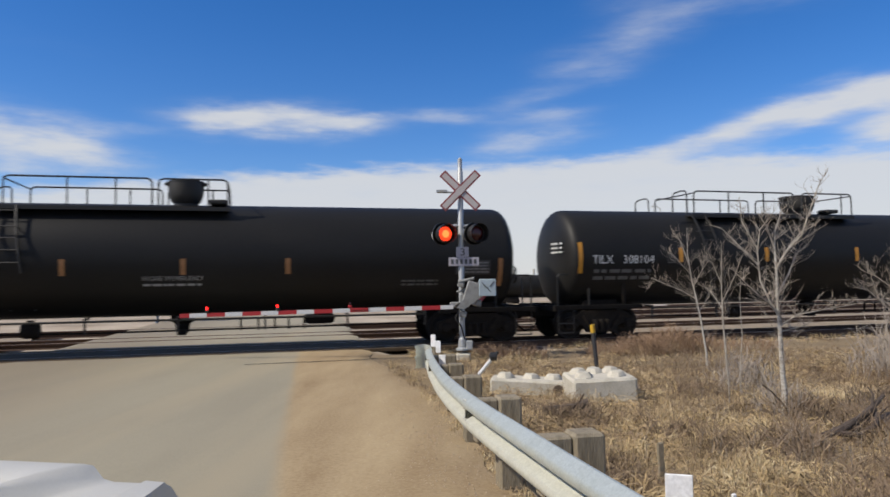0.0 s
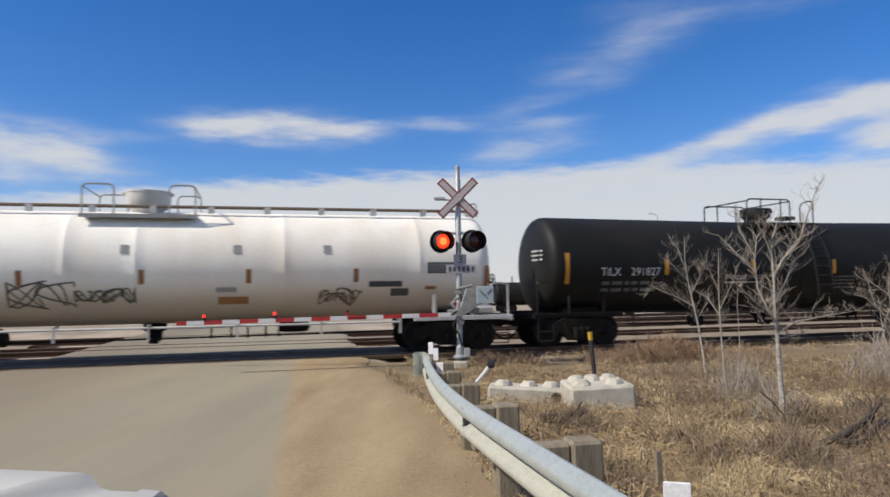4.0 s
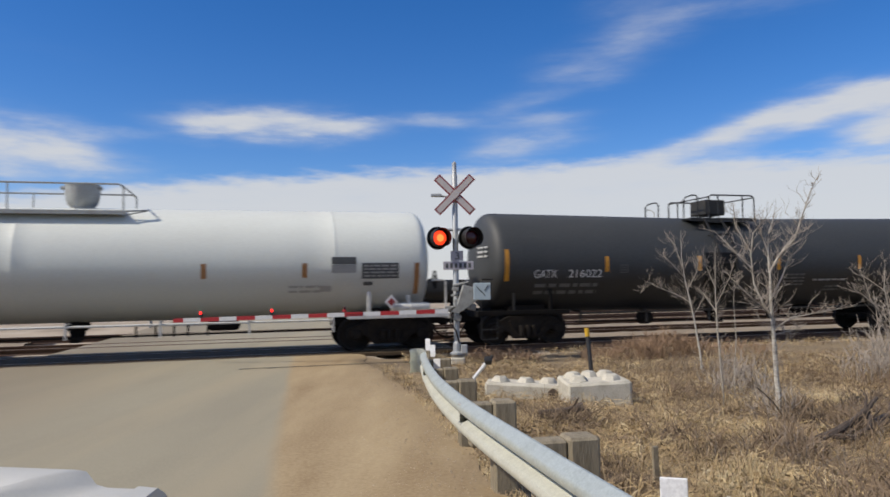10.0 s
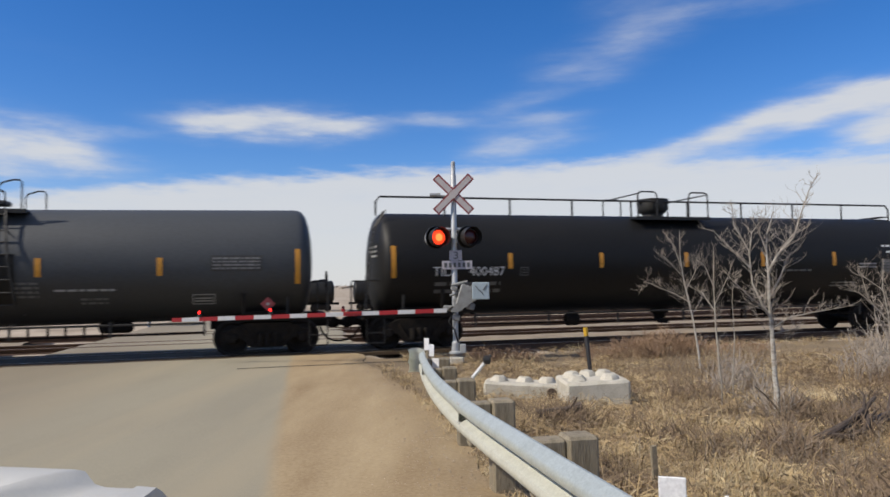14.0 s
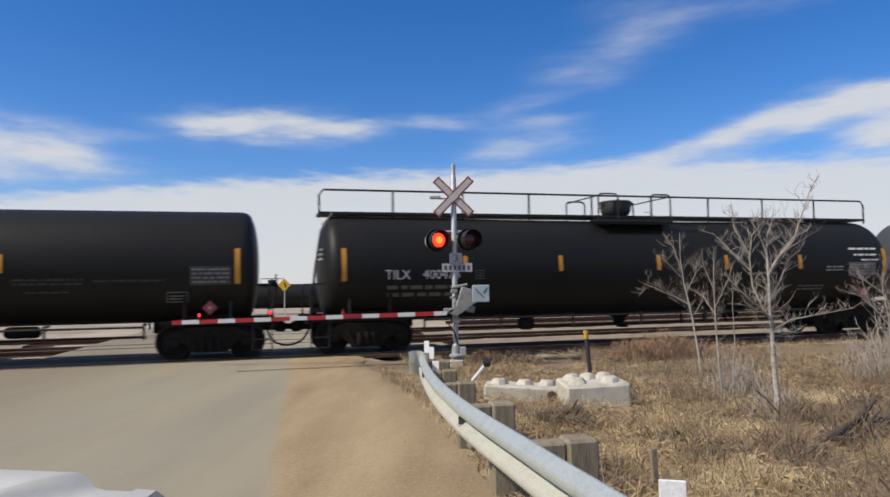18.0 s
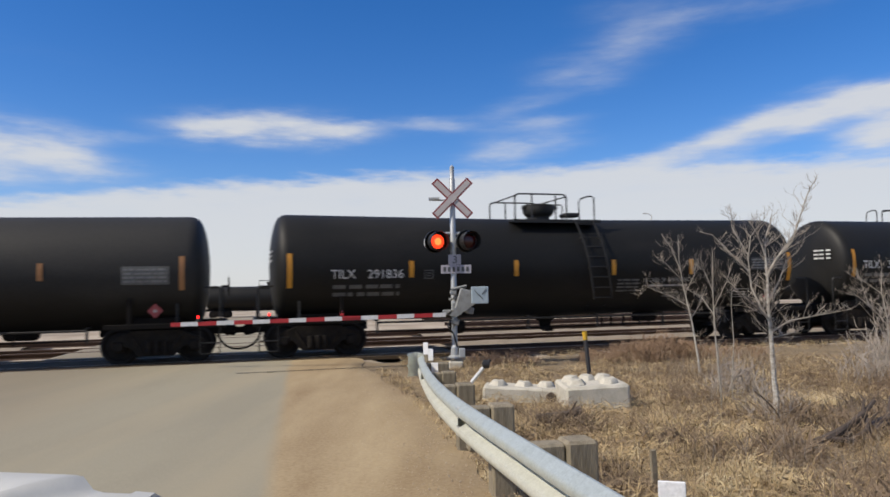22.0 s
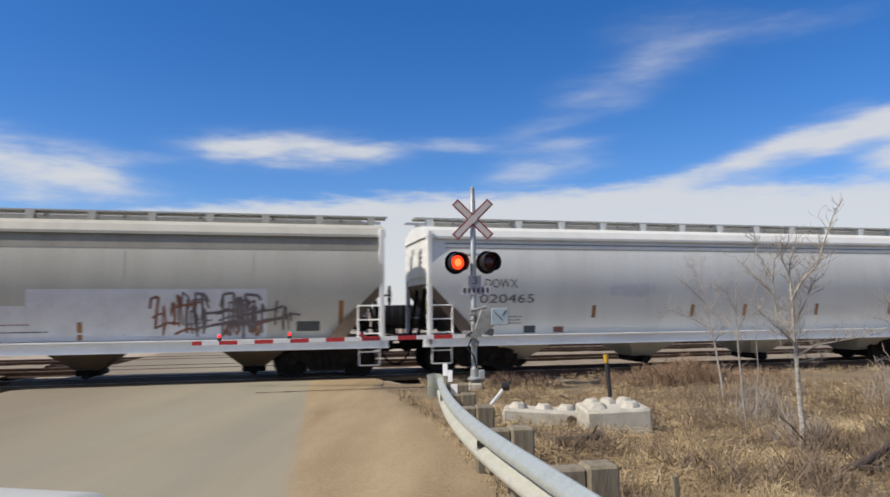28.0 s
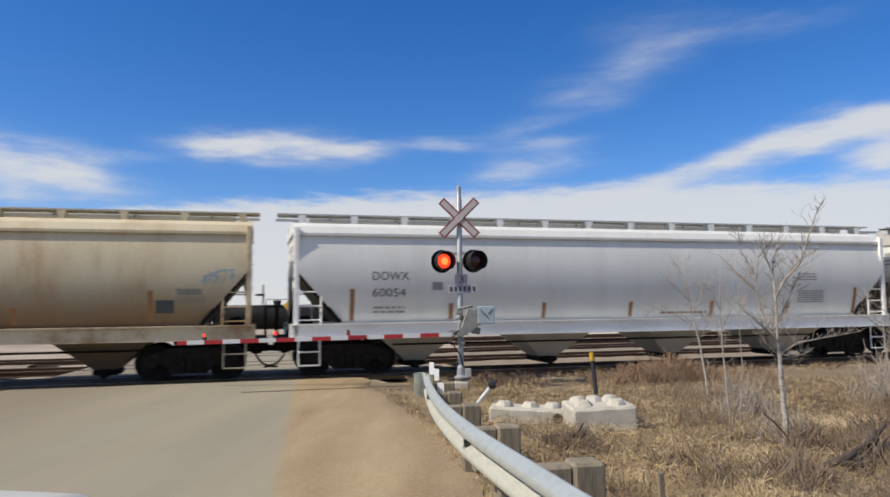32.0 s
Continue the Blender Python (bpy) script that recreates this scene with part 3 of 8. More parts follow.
# ---------------------------------------------------------------- mesh helpers
def box(bm, x, y, z, sx, sy, sz, turn=None, bevel=0.0):
    """A box about its centre; bevel rounds its edges."""
    r = bmesh.ops.create_cube(bm, size=1)
    m = Matrix.Translation((x, y, z)) @ (turn or Matrix.Identity(4)) @ Matrix.Diagonal((sx, sy, sz, 1))
    bmesh.ops.transform(bm, matrix=m, verts=r["verts"])
    if bevel:
        bmesh.ops.bevel(bm, geom=list({e for v in r["verts"] for e in v.link_edges}), offset=bevel, segments=1, affect="EDGES")


def tube(bm, pts, r, seg=6, r1=None):
    """A bent round bar through the points, closed at both ends; r1: its radius at the far end."""
    pts = [Vector(p) for p in pts]
    r1 = r if r1 is None else r1
    rings, side = [], None
    for i, p in enumerate(pts):
        d = (pts[min(i + 1, len(pts) - 1)] - pts[max(i - 1, 0)]).normalized()
        if side is None:
            side = d.orthogonal().normalized()
        side = (side - d * side.dot(d)).normalized()
        up = d.cross(side)
        k = r + (r1 - r) * i / max(1, len(pts) - 1)
        rings.append([bm.verts.new(p + (side * math.cos(a) + up * math.sin(a)) * k) for a in (2 * math.pi * j / seg for j in range(seg))])
    for a, b in zip(rings, rings[1:]):
        for j in range(seg):
            bm.faces.new((a[j], a[(j + 1) % seg], b[(j + 1) % seg], b[j]))
    bm.faces.new(rings[0][::-1])
    bm.faces.new(rings[-1])


def lathe(bm, profile, seg=24, axis="z", at=(0, 0, 0)):
    """Turns (radius, height) pairs about an axis."""
    rings = []
    for r, h in profile:
        ring = []
        for j in range(seg):
            a = 2 * math.pi * j / seg
            c, s = r * math.cos(a), r * math.sin(a)
            p = {"z": (c, s, h), "x": (h, c, s), "y": (c, h, s)}[axis]
            ring.append(bm.verts.new(Vector(p) + Vector(at)))
        rings.append(ring)
    for a, b in zip(rings, rings[1:]):
        for j in range(seg):
            bm.faces.new((a[j], a[(j + 1) % seg], b[(j + 1) % seg], b[j]))
    bm.faces.new(rings[0][::-1])
    bm.faces.new(rings[-1])


def prism(bm, outline, y0, y1):
    """An outline in x and z, given depth along y."""
    a = [bm.verts.new((x, y0, z)) for x, z in outline]
    b = [bm.verts.new((x, y1, z)) for x, z in outline]
    bm.faces.new(a)
    bm.faces.new(b[::-1])
    for i in range(len(a)):
        j = (i + 1) % len(a)
        bm.faces.new((a[j], a[i], b[i], b[j]))


def mesh_of(name, bm, material, smooth=False):
    bmesh.ops.recalc_face_normals(bm, faces=bm.faces)
    if smooth:
        for f in bm.faces:
            f.smooth = True
        for e in bm.edges:
            if len(e.link_faces) == 2 and e.calc_face_angle(0) > 0.6:
                e.smooth = False
    me = bpy.data.meshes.new(name)
    bm.to_mesh(me)
    bm.free()
    me.materials.append(M[material])
    return me


def hang(name, me, parent, label="", at=None):
    ob = new(name, me)
    ob.parent = parent
    if at is not None:
        ob.matrix_basis = at
    if label:
        ob["label"] = label
    return ob


def part(name, bm, material, parent, label="", smooth=False, at=None):
    """Links a bmesh as one mesh object under a thing or a part."""
    return hang(name, mesh_of(name, bm, material, smooth), parent, label, at)


def thing(name, label, category, at, group="", kind=""):
    ob = new(name)
    ob.empty_display_size = 0.2
    ob.matrix_basis = at
    return tagged(ob, label, category, group, kind)


def letters(text, width, height, material):
    """The text as a flat mesh in x and z, from its lower left corner, of that width and height."""
    cu = bpy.data.curves.new("text", "FONT")
    cu.body, cu.resolution_u = text, 3
    ob = new("text", cu)
    dg = bpy.context.evaluated_depsgraph_get()
    me = bpy.data.meshes.new_from_object(ob.evaluated_get(dg))
    bpy.data.objects.remove(ob)
    bpy.data.curves.remove(cu)
    co = np.array([v.co[:2] for v in me.vertices])
    lo, hi = co.min(0), co.max(0)
    for v in me.vertices:
        v.co = ((v.co.x - lo[0]) / (hi[0] - lo[0]) * width, 0, (v.co.y - lo[1]) / (hi[1] - lo[1]) * height)
    me.materials.clear()
    me.materials.append(M[material])
    return me


# ---------------------------------------------------------------- the train: shared pieces
RT, ZC = 1.48, 2.53                # a tank's radius and the height of its axis
WHEEL_R = 0.457


def wheelset_mesh():
    bm = bmesh.new()
    lathe(bm, [(.085, -1.05), (.085, -.98), (.1, -.97), (.1, -.8), (.1, .8), (.1, .97), (.085, .98), (.085, 1.05)], 10, "y")
    for s in (-1, 1):
        prof = [(.12, .79), (.17, .80), (.20, .755), (.34, .735), (.385, .79), (WHEEL_R - .012, .79), (WHEEL_R, .77), (WHEEL_R, .70), (WHEEL_R + .026, .675), (WHEEL_R + .02, .65), (.38, .65), (.34, .69), (.2, .68), (.12, .66)]
        lathe(bm, [(r, s * h) for r, h in prof], 28, "y")
        for k in range(3):         # bolts on the axle end, to be seen turning
            a = 2.094 * k
            box(bm, .05 * math.cos(a), s * 1.06, .05 * math.sin(a), .03, .03, .03)
    return mesh_of("wheelset", bm, "wheel", True)


def sideframe_mesh():
    bm = bmesh.new()
    out = [(-1.12, .36), (-1.12, .62), (-.92, .68), (-.55, .84), (.55, .84), (.92, .68), (1.12, .62), (1.12, .36), (.98, .34), (.90, .50), (.62, .42), (.42, .20), (-.42, .20), (-.62, .42), (-.90, .50), (-.98, .34)]
    prism(bm, out, -.085, .085)
    for s in (-1, 1):
        box(bm, s * .89, 0, .47, .26, .26, .22, bevel=.03)             # bearing adapter
        lathe(bm, [(.06, -.17), (.11, -.165), (.115, -.1), (.115, .0)], 12, "y", (s * .89, 0, .457))
        tube(bm, [(s * .30, -.09, .28), (s * .58, -.09, .70)], .045, 6)
    for k in (-.2, 0, .2):
        lathe(bm, [(.07, .26), (.085, .30), (.07, .36), (.085, .42), (.07, .48), (.085, .54), (.07, .58)], 9, "z", (k, -.11, 0))
    return mesh_of("sideframe", bm, "truck", True)


def bolster_mesh():
    bm = bmesh.new()
    box(bm, 0, 0, .62, .42, 2.0, .26, bevel=.04)
    lathe(bm, [(.22, .75), (.22, .82), (.16, .86)], 14)
    for s in (-1, 1):
        box(bm, s * .42, 0, .42, .07, 1.5, .10)                         # brake beams
        for y in (-.72, .72):
            box(bm, s * .43, y, .45, .06, .10, .34, pose(0, 0, 0, 0, s * -8, 0))
    return mesh_of("truck", bm, "truck")


def coupler_mesh():
    bm = bmesh.new()
    box(bm, 0, 0, 0, .55, .16, .16, bevel=.03)
    box(bm, .33, -.04, 0, .22, .30, .28, bevel=.05)
    box(bm, .46, .10, 0, .14, .12, .27, bevel=.04)
    return mesh_of("coupler", bm, "under")


def hose_mesh():
    bm = bmesh.new()
    tube(bm, [(-.30, -.28, .78), (-.22, -.28, .60), (-.08, -.2, .44), (.10, -.12, .36), (.30, 0, .34)], .028, 7)
    return mesh_of("air_hose", bm, "under", True)


def wheel_ring_mesh():
    bm = bmesh.new()
    pts = [(0, .26 * math.cos(a), .26 * math.sin(a)) for a in (2 * math.pi * k / 16 for k in range(17))]
    tube(bm, pts, .018, 6)
    for k in range(4):
        a = math.pi / 4 * k
        tube(bm, [(0, -.26 * math.cos(a), -.26 * math.sin(a)), (.02, 0, 0), (0, .26 * math.cos(a), .26 * math.sin(a))], .012, 5)
    tube(bm, [(-.2, 0, 0), (.03, 0, 0)], .03, 6)
    return mesh_of("hand_brake_wheel", bm, "under", True)


ME = dict(wheelset=wheelset_mesh(), sideframe=sideframe_mesh(), truck=bolster_mesh(), coupler=coupler_mesh(), hose=hose_mesh(), brake=wheel_ring_mesh())
WHEELSETS = []


def add_truck(car, x):
    """A two-axle truck under the car, centred at x."""
    tr = hang("truck", ME["truck"], car, "grimy cast steel two-axle truck", pose(x, 0, RAIL_TOP))
    for s in (-1, 1):
        hang("sideframe", ME["sideframe"], tr, "", pose(0, s * .99, 0, 0, 0, 0 if s < 0 else 180))
    for k in (-.89, .89):
        w = hang("wheelset", ME["wheelset"], tr, "worn steel wheels on an axle")
        w.matrix_parent_inverse = Matrix.Translation((k, 0, WHEEL_R))
        WHEELSETS.append(w)
    return tr


BELLY = {"sag": 0.0, "half": 9.0, "drop": 0.0}   # how far the tank being built slopes down to its middle


def on_tank(x, z, out=0.012):
    """The lateral place of a mark on the near side of a tank."""
    d = z - ZC + BELLY["drop"] + BELLY["sag"] * (1 - min(1, abs(x) / (BELLY["half"] - .5)))
    return -math.sqrt(max(0.01, (RT + out) ** 2 - d * d))


def wrap(me, x, z, face):
    """Lays a flat mesh in x and z on the car's side from (x, z)."""
    for v in me.vertices:
        u, w = x + v.co.x, z + v.co.z
        v.co = (u, face(u, w), w)
    return me


def write(car, text, x0, x1, z0, z1, material, face=on_tank, label=""):
    if text.count(" ") == 1:        # two words, well apart: a part each
        a, b = text.split()
        gap = .1 if text[:2] == "PR" else .8
        cut = (x1 - x0) * (len(a) - .1) / (len(a) + len(b) + gap + (0 if gap < .5 else 1))
        step = (x1 - x0) * (len(b) - .1) / (len(a) + len(b) + gap + (0 if gap < .5 else 1))
        hang("lettering", wrap(letters(b, step, z1 - z0, material), x1 - step, z0, face), car, label)
        text, x1 = a, x0 + cut
    return hang("lettering", wrap(letters(text, x1 - x0, z1 - z0, material), x0, z0, face), car, label)


def patch(bm, x0, x1, z0, z1, face, cols=1, rows=None):
    """A thin plate on the car's side, bent with it."""
    rows = rows or max(1, int((z1 - z0) / .12))
    grid = [[bm.verts.new((x0 + (x1 - x0) * i / cols, face(x0 + (x1 - x0) * i / cols, z0 + (z1 - z0) * j / rows), z0 + (z1 - z0) * j / rows)) for i in range(cols + 1)] for j in range(rows + 1)]
    for j in range(rows):
        for i in range(cols):
            bm.faces.new((grid[j][i], grid[j][i + 1], grid[j + 1][i + 1], grid[j + 1][i]))


def plate(car, name, x0, x1, z0, z1, material, face=on_tank, label=""):
    bm = bmesh.new()
    patch(bm, x0, x1, z0, z1, face)
    return part(name, bm, material, car, label)


def bars(car, x0, x1, z0, z1, rows, material, face=on_tank, seed=1):
    """Lines of writing too small to read."""
    rnd, bm = random.Random(seed), bmesh.new()
    h = (z1 - z0) / rows
    for k in range(rows):
        x = x0
        while x < x1:
            w = min(.34, h * rnd.uniform(.7, 2.6))
            patch(bm, x, min(x1, x + w), z0 + k * h + .25 * h, z0 + k * h + .75 * h, face, 1, 1)
            x += w + h * rnd.uniform(.25, .5)
    return tagged(part("stencil_writing", bm, material, car), kind="stuff")


def emblem(car, x0, x1, z0, z1, material, face=on_tank):
    """A row of six hollow blocks in place of the owner's name."""
    w = (x1 - x0) / 6
    for k in range(6):
        bm = bmesh.new()
        a, b, th = x0 + k * w + .03, x0 + (k + 1) * w - .035, .118
        patch(bm, a, b, z0, z0 + th, face, 1, 1)
        patch(bm, a, b, z1 - th, z1, face, 1, 1)
        patch(bm, a, a + th, z0 + th, z1 - th, face)
        patch(bm, b - th, b, z0 + th, z1 - th, face)
        part("emblem_block", bm, material, car)


def scrawl(car, x0, x1, z0, z1, material, seed, loops=5, thick=.017, face=on_tank):
    """A tangle of spray-paint strokes."""
    rnd, bm = random.Random(seed), bmesh.new()
    loops *= 2
    for k in range(loops):
        cx = x0 + (x1 - x0) * (k + .5 + rnd.uniform(-.4, .4)) / loops
        w, h = (x1 - x0) / loops * rnd.uniform(.8, 1.7), (z1 - z0) * rnd.uniform(.2, .5)
        ph, n, m = rnd.uniform(0, 6), rnd.uniform(.6, 2.3), rnd.uniform(.8, 3.2)
        pts = []
        for i in range(27):
            a = 6.3 * i / 26
            pts.append((min(x1, max(x0, cx + w * math.cos(n * a + ph))), (z0 + z1) / 2 + h * math.sin(m * a + ph * 1.7)))
        for (ax, az), (bx, bz) in zip(pts, pts[1:]):
            d = Vector((bx - ax, bz - az))
            if d.length < 1e-4:
                continue
            nx, nz = -d.y / d.length * thick, d.x / d.length * thick
            q = [(ax + nx, az + nz), (ax - nx, az - nz), (bx - nx, bz - nz), (bx + nx, bz + nz)]
            q = [(x, min(max(z, z0 - .05), z1 + .05)) for x, z in q]
            lift = .001 * (k + 1)
            bm.faces.new([bm.verts.new((x, face(x, z) - lift, z)) for x, z in q])
    return part("graffiti", bm, material, car, "tangled spray-paint strokes")


def arc_tags(car, rows, material):
    """Round spray-paint strokes, unreadable: centre, radii, first and last angle in degrees; thin, in one layer each."""
    bm = bmesh.new()
    for k, (cx, cz, rx, rz, a0, a1) in enumerate(rows):
        n = max(2, int(abs(a1 - a0) / 18))
        pts = [(cx + rx * math.cos(radians(a0 + (a1 - a0) * i / n)), cz + rz * math.sin(radians(a0 + (a1 - a0) * i / n))) for i in range(n + 1)]
        for (ax, az), (bx, bz) in zip(pts, pts[1:]):
            d = Vector((bx - ax, bz - az)).normalized() * (.017 + .006 * math.sin(k * 2.3))
            bm.faces.new([bm.verts.new((x, on_tank(x, z, .013 + .001 * k), z)) for x, z in ((ax - d.y, az + d.x), (ax + d.y, az - d.x), (bx + d.y, bz - d.x), (bx - d.y, bz + d.x))])
    return tagged(part("graffiti", bm, material, car, "round silver spray-paint strokes"), kind="stuff")


def handrail(car, name, pts, material, r=.024, label=""):
    bm = bmesh.new()
    tube(bm, pts, r, 6)
    return part(name, bm, material, car, label, True)


def ladder(car, name, x0, x1, path, material, step=.30, lean=0.0):
    """Two stiles along a path of (y, z) points, with rungs."""
    bm = bmesh.new()
    for x in (x0, x1):
        tube(bm, [(x + lean * (path[0][1] - z), y, z) for y, z in path], .030 if lean else .022, 5)
    length, spots = 0, []
    for (ya, za), (yb, zb) in zip(path, path[1:]):
        d = math.hypot(yb - ya, zb - za)
        k = (step - length % step) if length else step / 2
        while k < d:
            spots.append((ya + (yb - ya) * k / d, za + (zb - za) * k / d))
            k += step
        length += d
    ob = part(name, bm, material, car)
    bm = bmesh.new()
    tube(bm, [(x0, 0, 0), (x1, 0, 0)], .018 if lean else .014, 5)
    bar = mesh_of("rung", bm, material)
    for y, z in spots:
        hang("rung", bar, ob, "", pose(lean * (path[0][1] - z), y, z))
    return ob


def tank_mesh(half, material, sag=0.0, head=.46, seams=()):
    bm = bmesh.new()
    prof = []
    for r, x in ((.012, 0), (.3, .03), (.55, .11), (.75, .24), (.86, .36), (.93, .49), (.970, .63), (.993, .82), (1, 1)):
        prof.append((RT * r, -half + head * x))
    xs = [-half + head + (2 * (half - head)) * k / 24 for k in range(1, 24)]
    for x in xs:
        prof.append((RT, x))
    for s in seams:
        prof += [(RT, s - .03), (RT + .003, s - .02), (RT + .003, s + .02), (RT, s + .03)]
    prof = prof[:9] + sorted(prof[9:], key=lambda p: p[1])
    prof += [(r, -x) for r, x in reversed(prof[:9])]
    lathe(bm, prof, 48, "x", (0, 0, ZC))
    if sag:
        for v in bm.verts:
            v.co.z -= sag * (1 - min(1, abs(v.co.x) / (half - .5)))
    return mesh_of("tank", bm, material, True)


def railing(car, x0, x1, y, z0, z1, posts, material, mid=False):
    """A railing with bent-down ends, its posts and a middle rail, each on its own."""
    bend = .12
    handrail(car, "handrail", [(x0, y, z0), (x0, y, z1 - bend), (x0 + bend * .3, y, z1 - bend * .3), (x0 + bend, y, z1), (x1 - bend, y, z1), (x1 - bend * .3, y, z1 - bend * .3), (x1, y, z1 - bend), (x1, y, z0)], material)
    for x in posts:
        handrail(car, "railing_post", [(x, y, z0), (x, y, z1)], material, .022)
    if mid:
        handrail(car, "middle_rail", [(x0, y, (z0 + z1) / 2), (x1, y, (z0 + z1) / 2)], material, .016)


def manway(car, x, w, z0, z1, material, style):
    """The fittings on top: a bonnet, a low box or a ball valve."""
    bm = bmesh.new()
    r = w / 2
    if style == "ball":
        lathe(bm, [(.10, z0 - .2), (.10, z0 + .05), (r * .8, z0 + .08), (r, z0 + .2), (r * .8, z1 - .08), (r * .3, z1)], 14, "z", (x, 0, 0))
    elif style == "drum":
        lathe(bm, [(r * .9, z0 - .15), (r * .92, z0 + .02), (r, z0 + .06), (r, z1 - .05), (r * .94, z1 - .01), (r * .6, z1)], 18, "z", (x, 0, 0))
    elif style == "box":
        box(bm, x, 0, (z0 + z1) / 2, w, w, z1 - z0, bevel=.04)
    else:
        h = z1 - z0
        lathe(bm, [(r * .66, z0 - .15), (r * .68, z0 + h * .04), (r * .84, z0 + h * .14), (r * .95, z0 + h * .36), (r, z0 + h * .62), (r, z1 - .05), (r * 1.03, z1 - .045), (r * 1.03, z1 - .01), (r * .95, z1)], 22, "z", (x, 0, 0))
        for a in (-1, 1):               # hinge and latch lugs
            box(bm, x + a * r * 1.03, -.1, z1 - .09, .12, .14, .09, bevel=.02)
    ob = part("manway_bonnet", bm, material, car, "bolted bonnet over the valves", True)
    bm = bmesh.new()
    lathe(bm, [(r * .5, z1), (r * .5, z1 + .03), (r * .2, z1 + .05)], 12, "z", (x, 0, 0))
    part("lid", bm, material, ob)


def end_platform(car, s, half, rail_mat, sill_mat, white):
    """Stub sill, end sill, grab rails, coupler and hose at one end; s is the side, -1 or 1."""
    bm = bmesh.new()
    box(bm, s * (half - 1.35), 0, .93, 3.3, .62, .30, bevel=.02)
    box(bm, s * (half - 1.5), 0, 1.10, 1.9, 1.4, .10)
    part("stub_sill", bm, "under", car)
    bm = bmesh.new()
    box(bm, s * (half + .05), 0, 1.05, .10, 2.9, .17, bevel=.015)
    for y in (-1.4, 1.4):
        box(bm, s * (half - 1.35), y, 1.07, 2.75, .09, .12, bevel=.01)
    part("end_sill", bm, sill_mat, car)
    for y in (-1.38, 1.38):
        handrail(car, "grab_rail", [(s * (half - .02), y, 1.1), (s * (half - .02), y, 1.95), (s * (half - .07), y, 2.02), (s * (half - .40), y * .98, 2.02)], rail_mat, .025)
    y = -1.3
    handrail(car, "end_post", [(s * (half - 1.05), y, 1.1), (s * (half - 1.05), y, 1.62)], rail_mat, .055 if white else .035)
    bm = bmesh.new()
    for k in (.35, .62):
        tube(bm, [(s * (half - .03), -1.42, k), (s * (half - .5), -1.42, k)], .017, 5)
    for k in (.03, .5):
        tube(bm, [(s * (half - k), -1.42, 1.0), (s * (half - k), -1.42, .35)], .017, 5)
    if not (white and s > 0):
        part("sill_step", bm, rail_mat, car)
    else:
        part("step_frame", bm, "under", car)
        bm = bmesh.new()
        lathe(bm, [(.03, -.55), (.10, -.53), (.12, -.45), (.12, -.03), (.135, -.02), (.135, .02), (.12, .03), (.12, .45), (.10, .53), (.03, .55)], 14, "x", (half - 1.0, -1.28, 1.30))
        part("brake_reservoir", bm, "rail_white", car, "white cylinder lying on the end platform", True)
    hang("coupler", ME["coupler"], car, "", pose(s * (half + .32), 0, .86, 0, 0, 0 if s > 0 else 180))
    hang("air_hose", ME["hose"], car, "", pose(s * (half + .18), 0, 0, 0, 0, 0 if s > 0 else 180))
    if s > 0:
        hang("hand_brake_wheel", ME["brake"], car, "", pose(half + .15, .45, 2.05))


def running_gear(car, half, dark, seed):
    """The rail and hangers along the belly, the outlet, the air tank and the brake cylinder."""
    rnd = random.Random(seed)
    a = half - 3.1
    handrail(car, "belly_rail", [(-a, -1.32, 1.00), (a, -1.32, 1.00)], dark, .03)
    handrail(car, "brake_pipe", [(-a, -.95, .74), (-a * .3, -.95, .70), (a, -.95, .74)], "under", .025)
    n = int(2 * a / 2.05)
    for k in range(n + 1):
        x = -a + 2 * a * k / n
        bm = bmesh.new()
        box(bm, x, -1.32, .86, .05, .05, .34)
        box(bm, x, -1.12, 1.06, .05, .5, .05)
        part("rail_hanger", bm, dark, car)
    bm = bmesh.new()
    lathe(bm, [(.30, 1.12), (.30, .9), (.2, .84), (.16, .62), (.12, .58)], 14)
    box(bm, 0, -.2, .62, .22, .34, .14)
    part("bottom_outlet", bm, "under", car)
    bm = bmesh.new()
    lathe(bm, [(.05, -.42), (.12, -.38), (.15, -.3), (.15, .3), (.12, .38), (.05, .42)], 14, "x", (half * .38, -.3, .90))
    part("air_tank", bm, "under", car, "", True)
    bm = bmesh.new()
    lathe(bm, [(.16, -.2), (.19, -.15), (.19, .15), (.16, .2)], 12, "x", (-half * .36, -.9, .80))
    box(bm, -half * .36, -.9, .98, .1, .3, .14)
    part("brake_cylinder", bm, "under", car, "", True)
    for k in range(5):
        x = half * .16 + k * .42 + rnd.uniform(-.06, .06)
        bm = bmesh.new()
        box(bm, x, -.95, .84, .045, .045, .34)
        part("pipe_hanger", bm, "under", car)


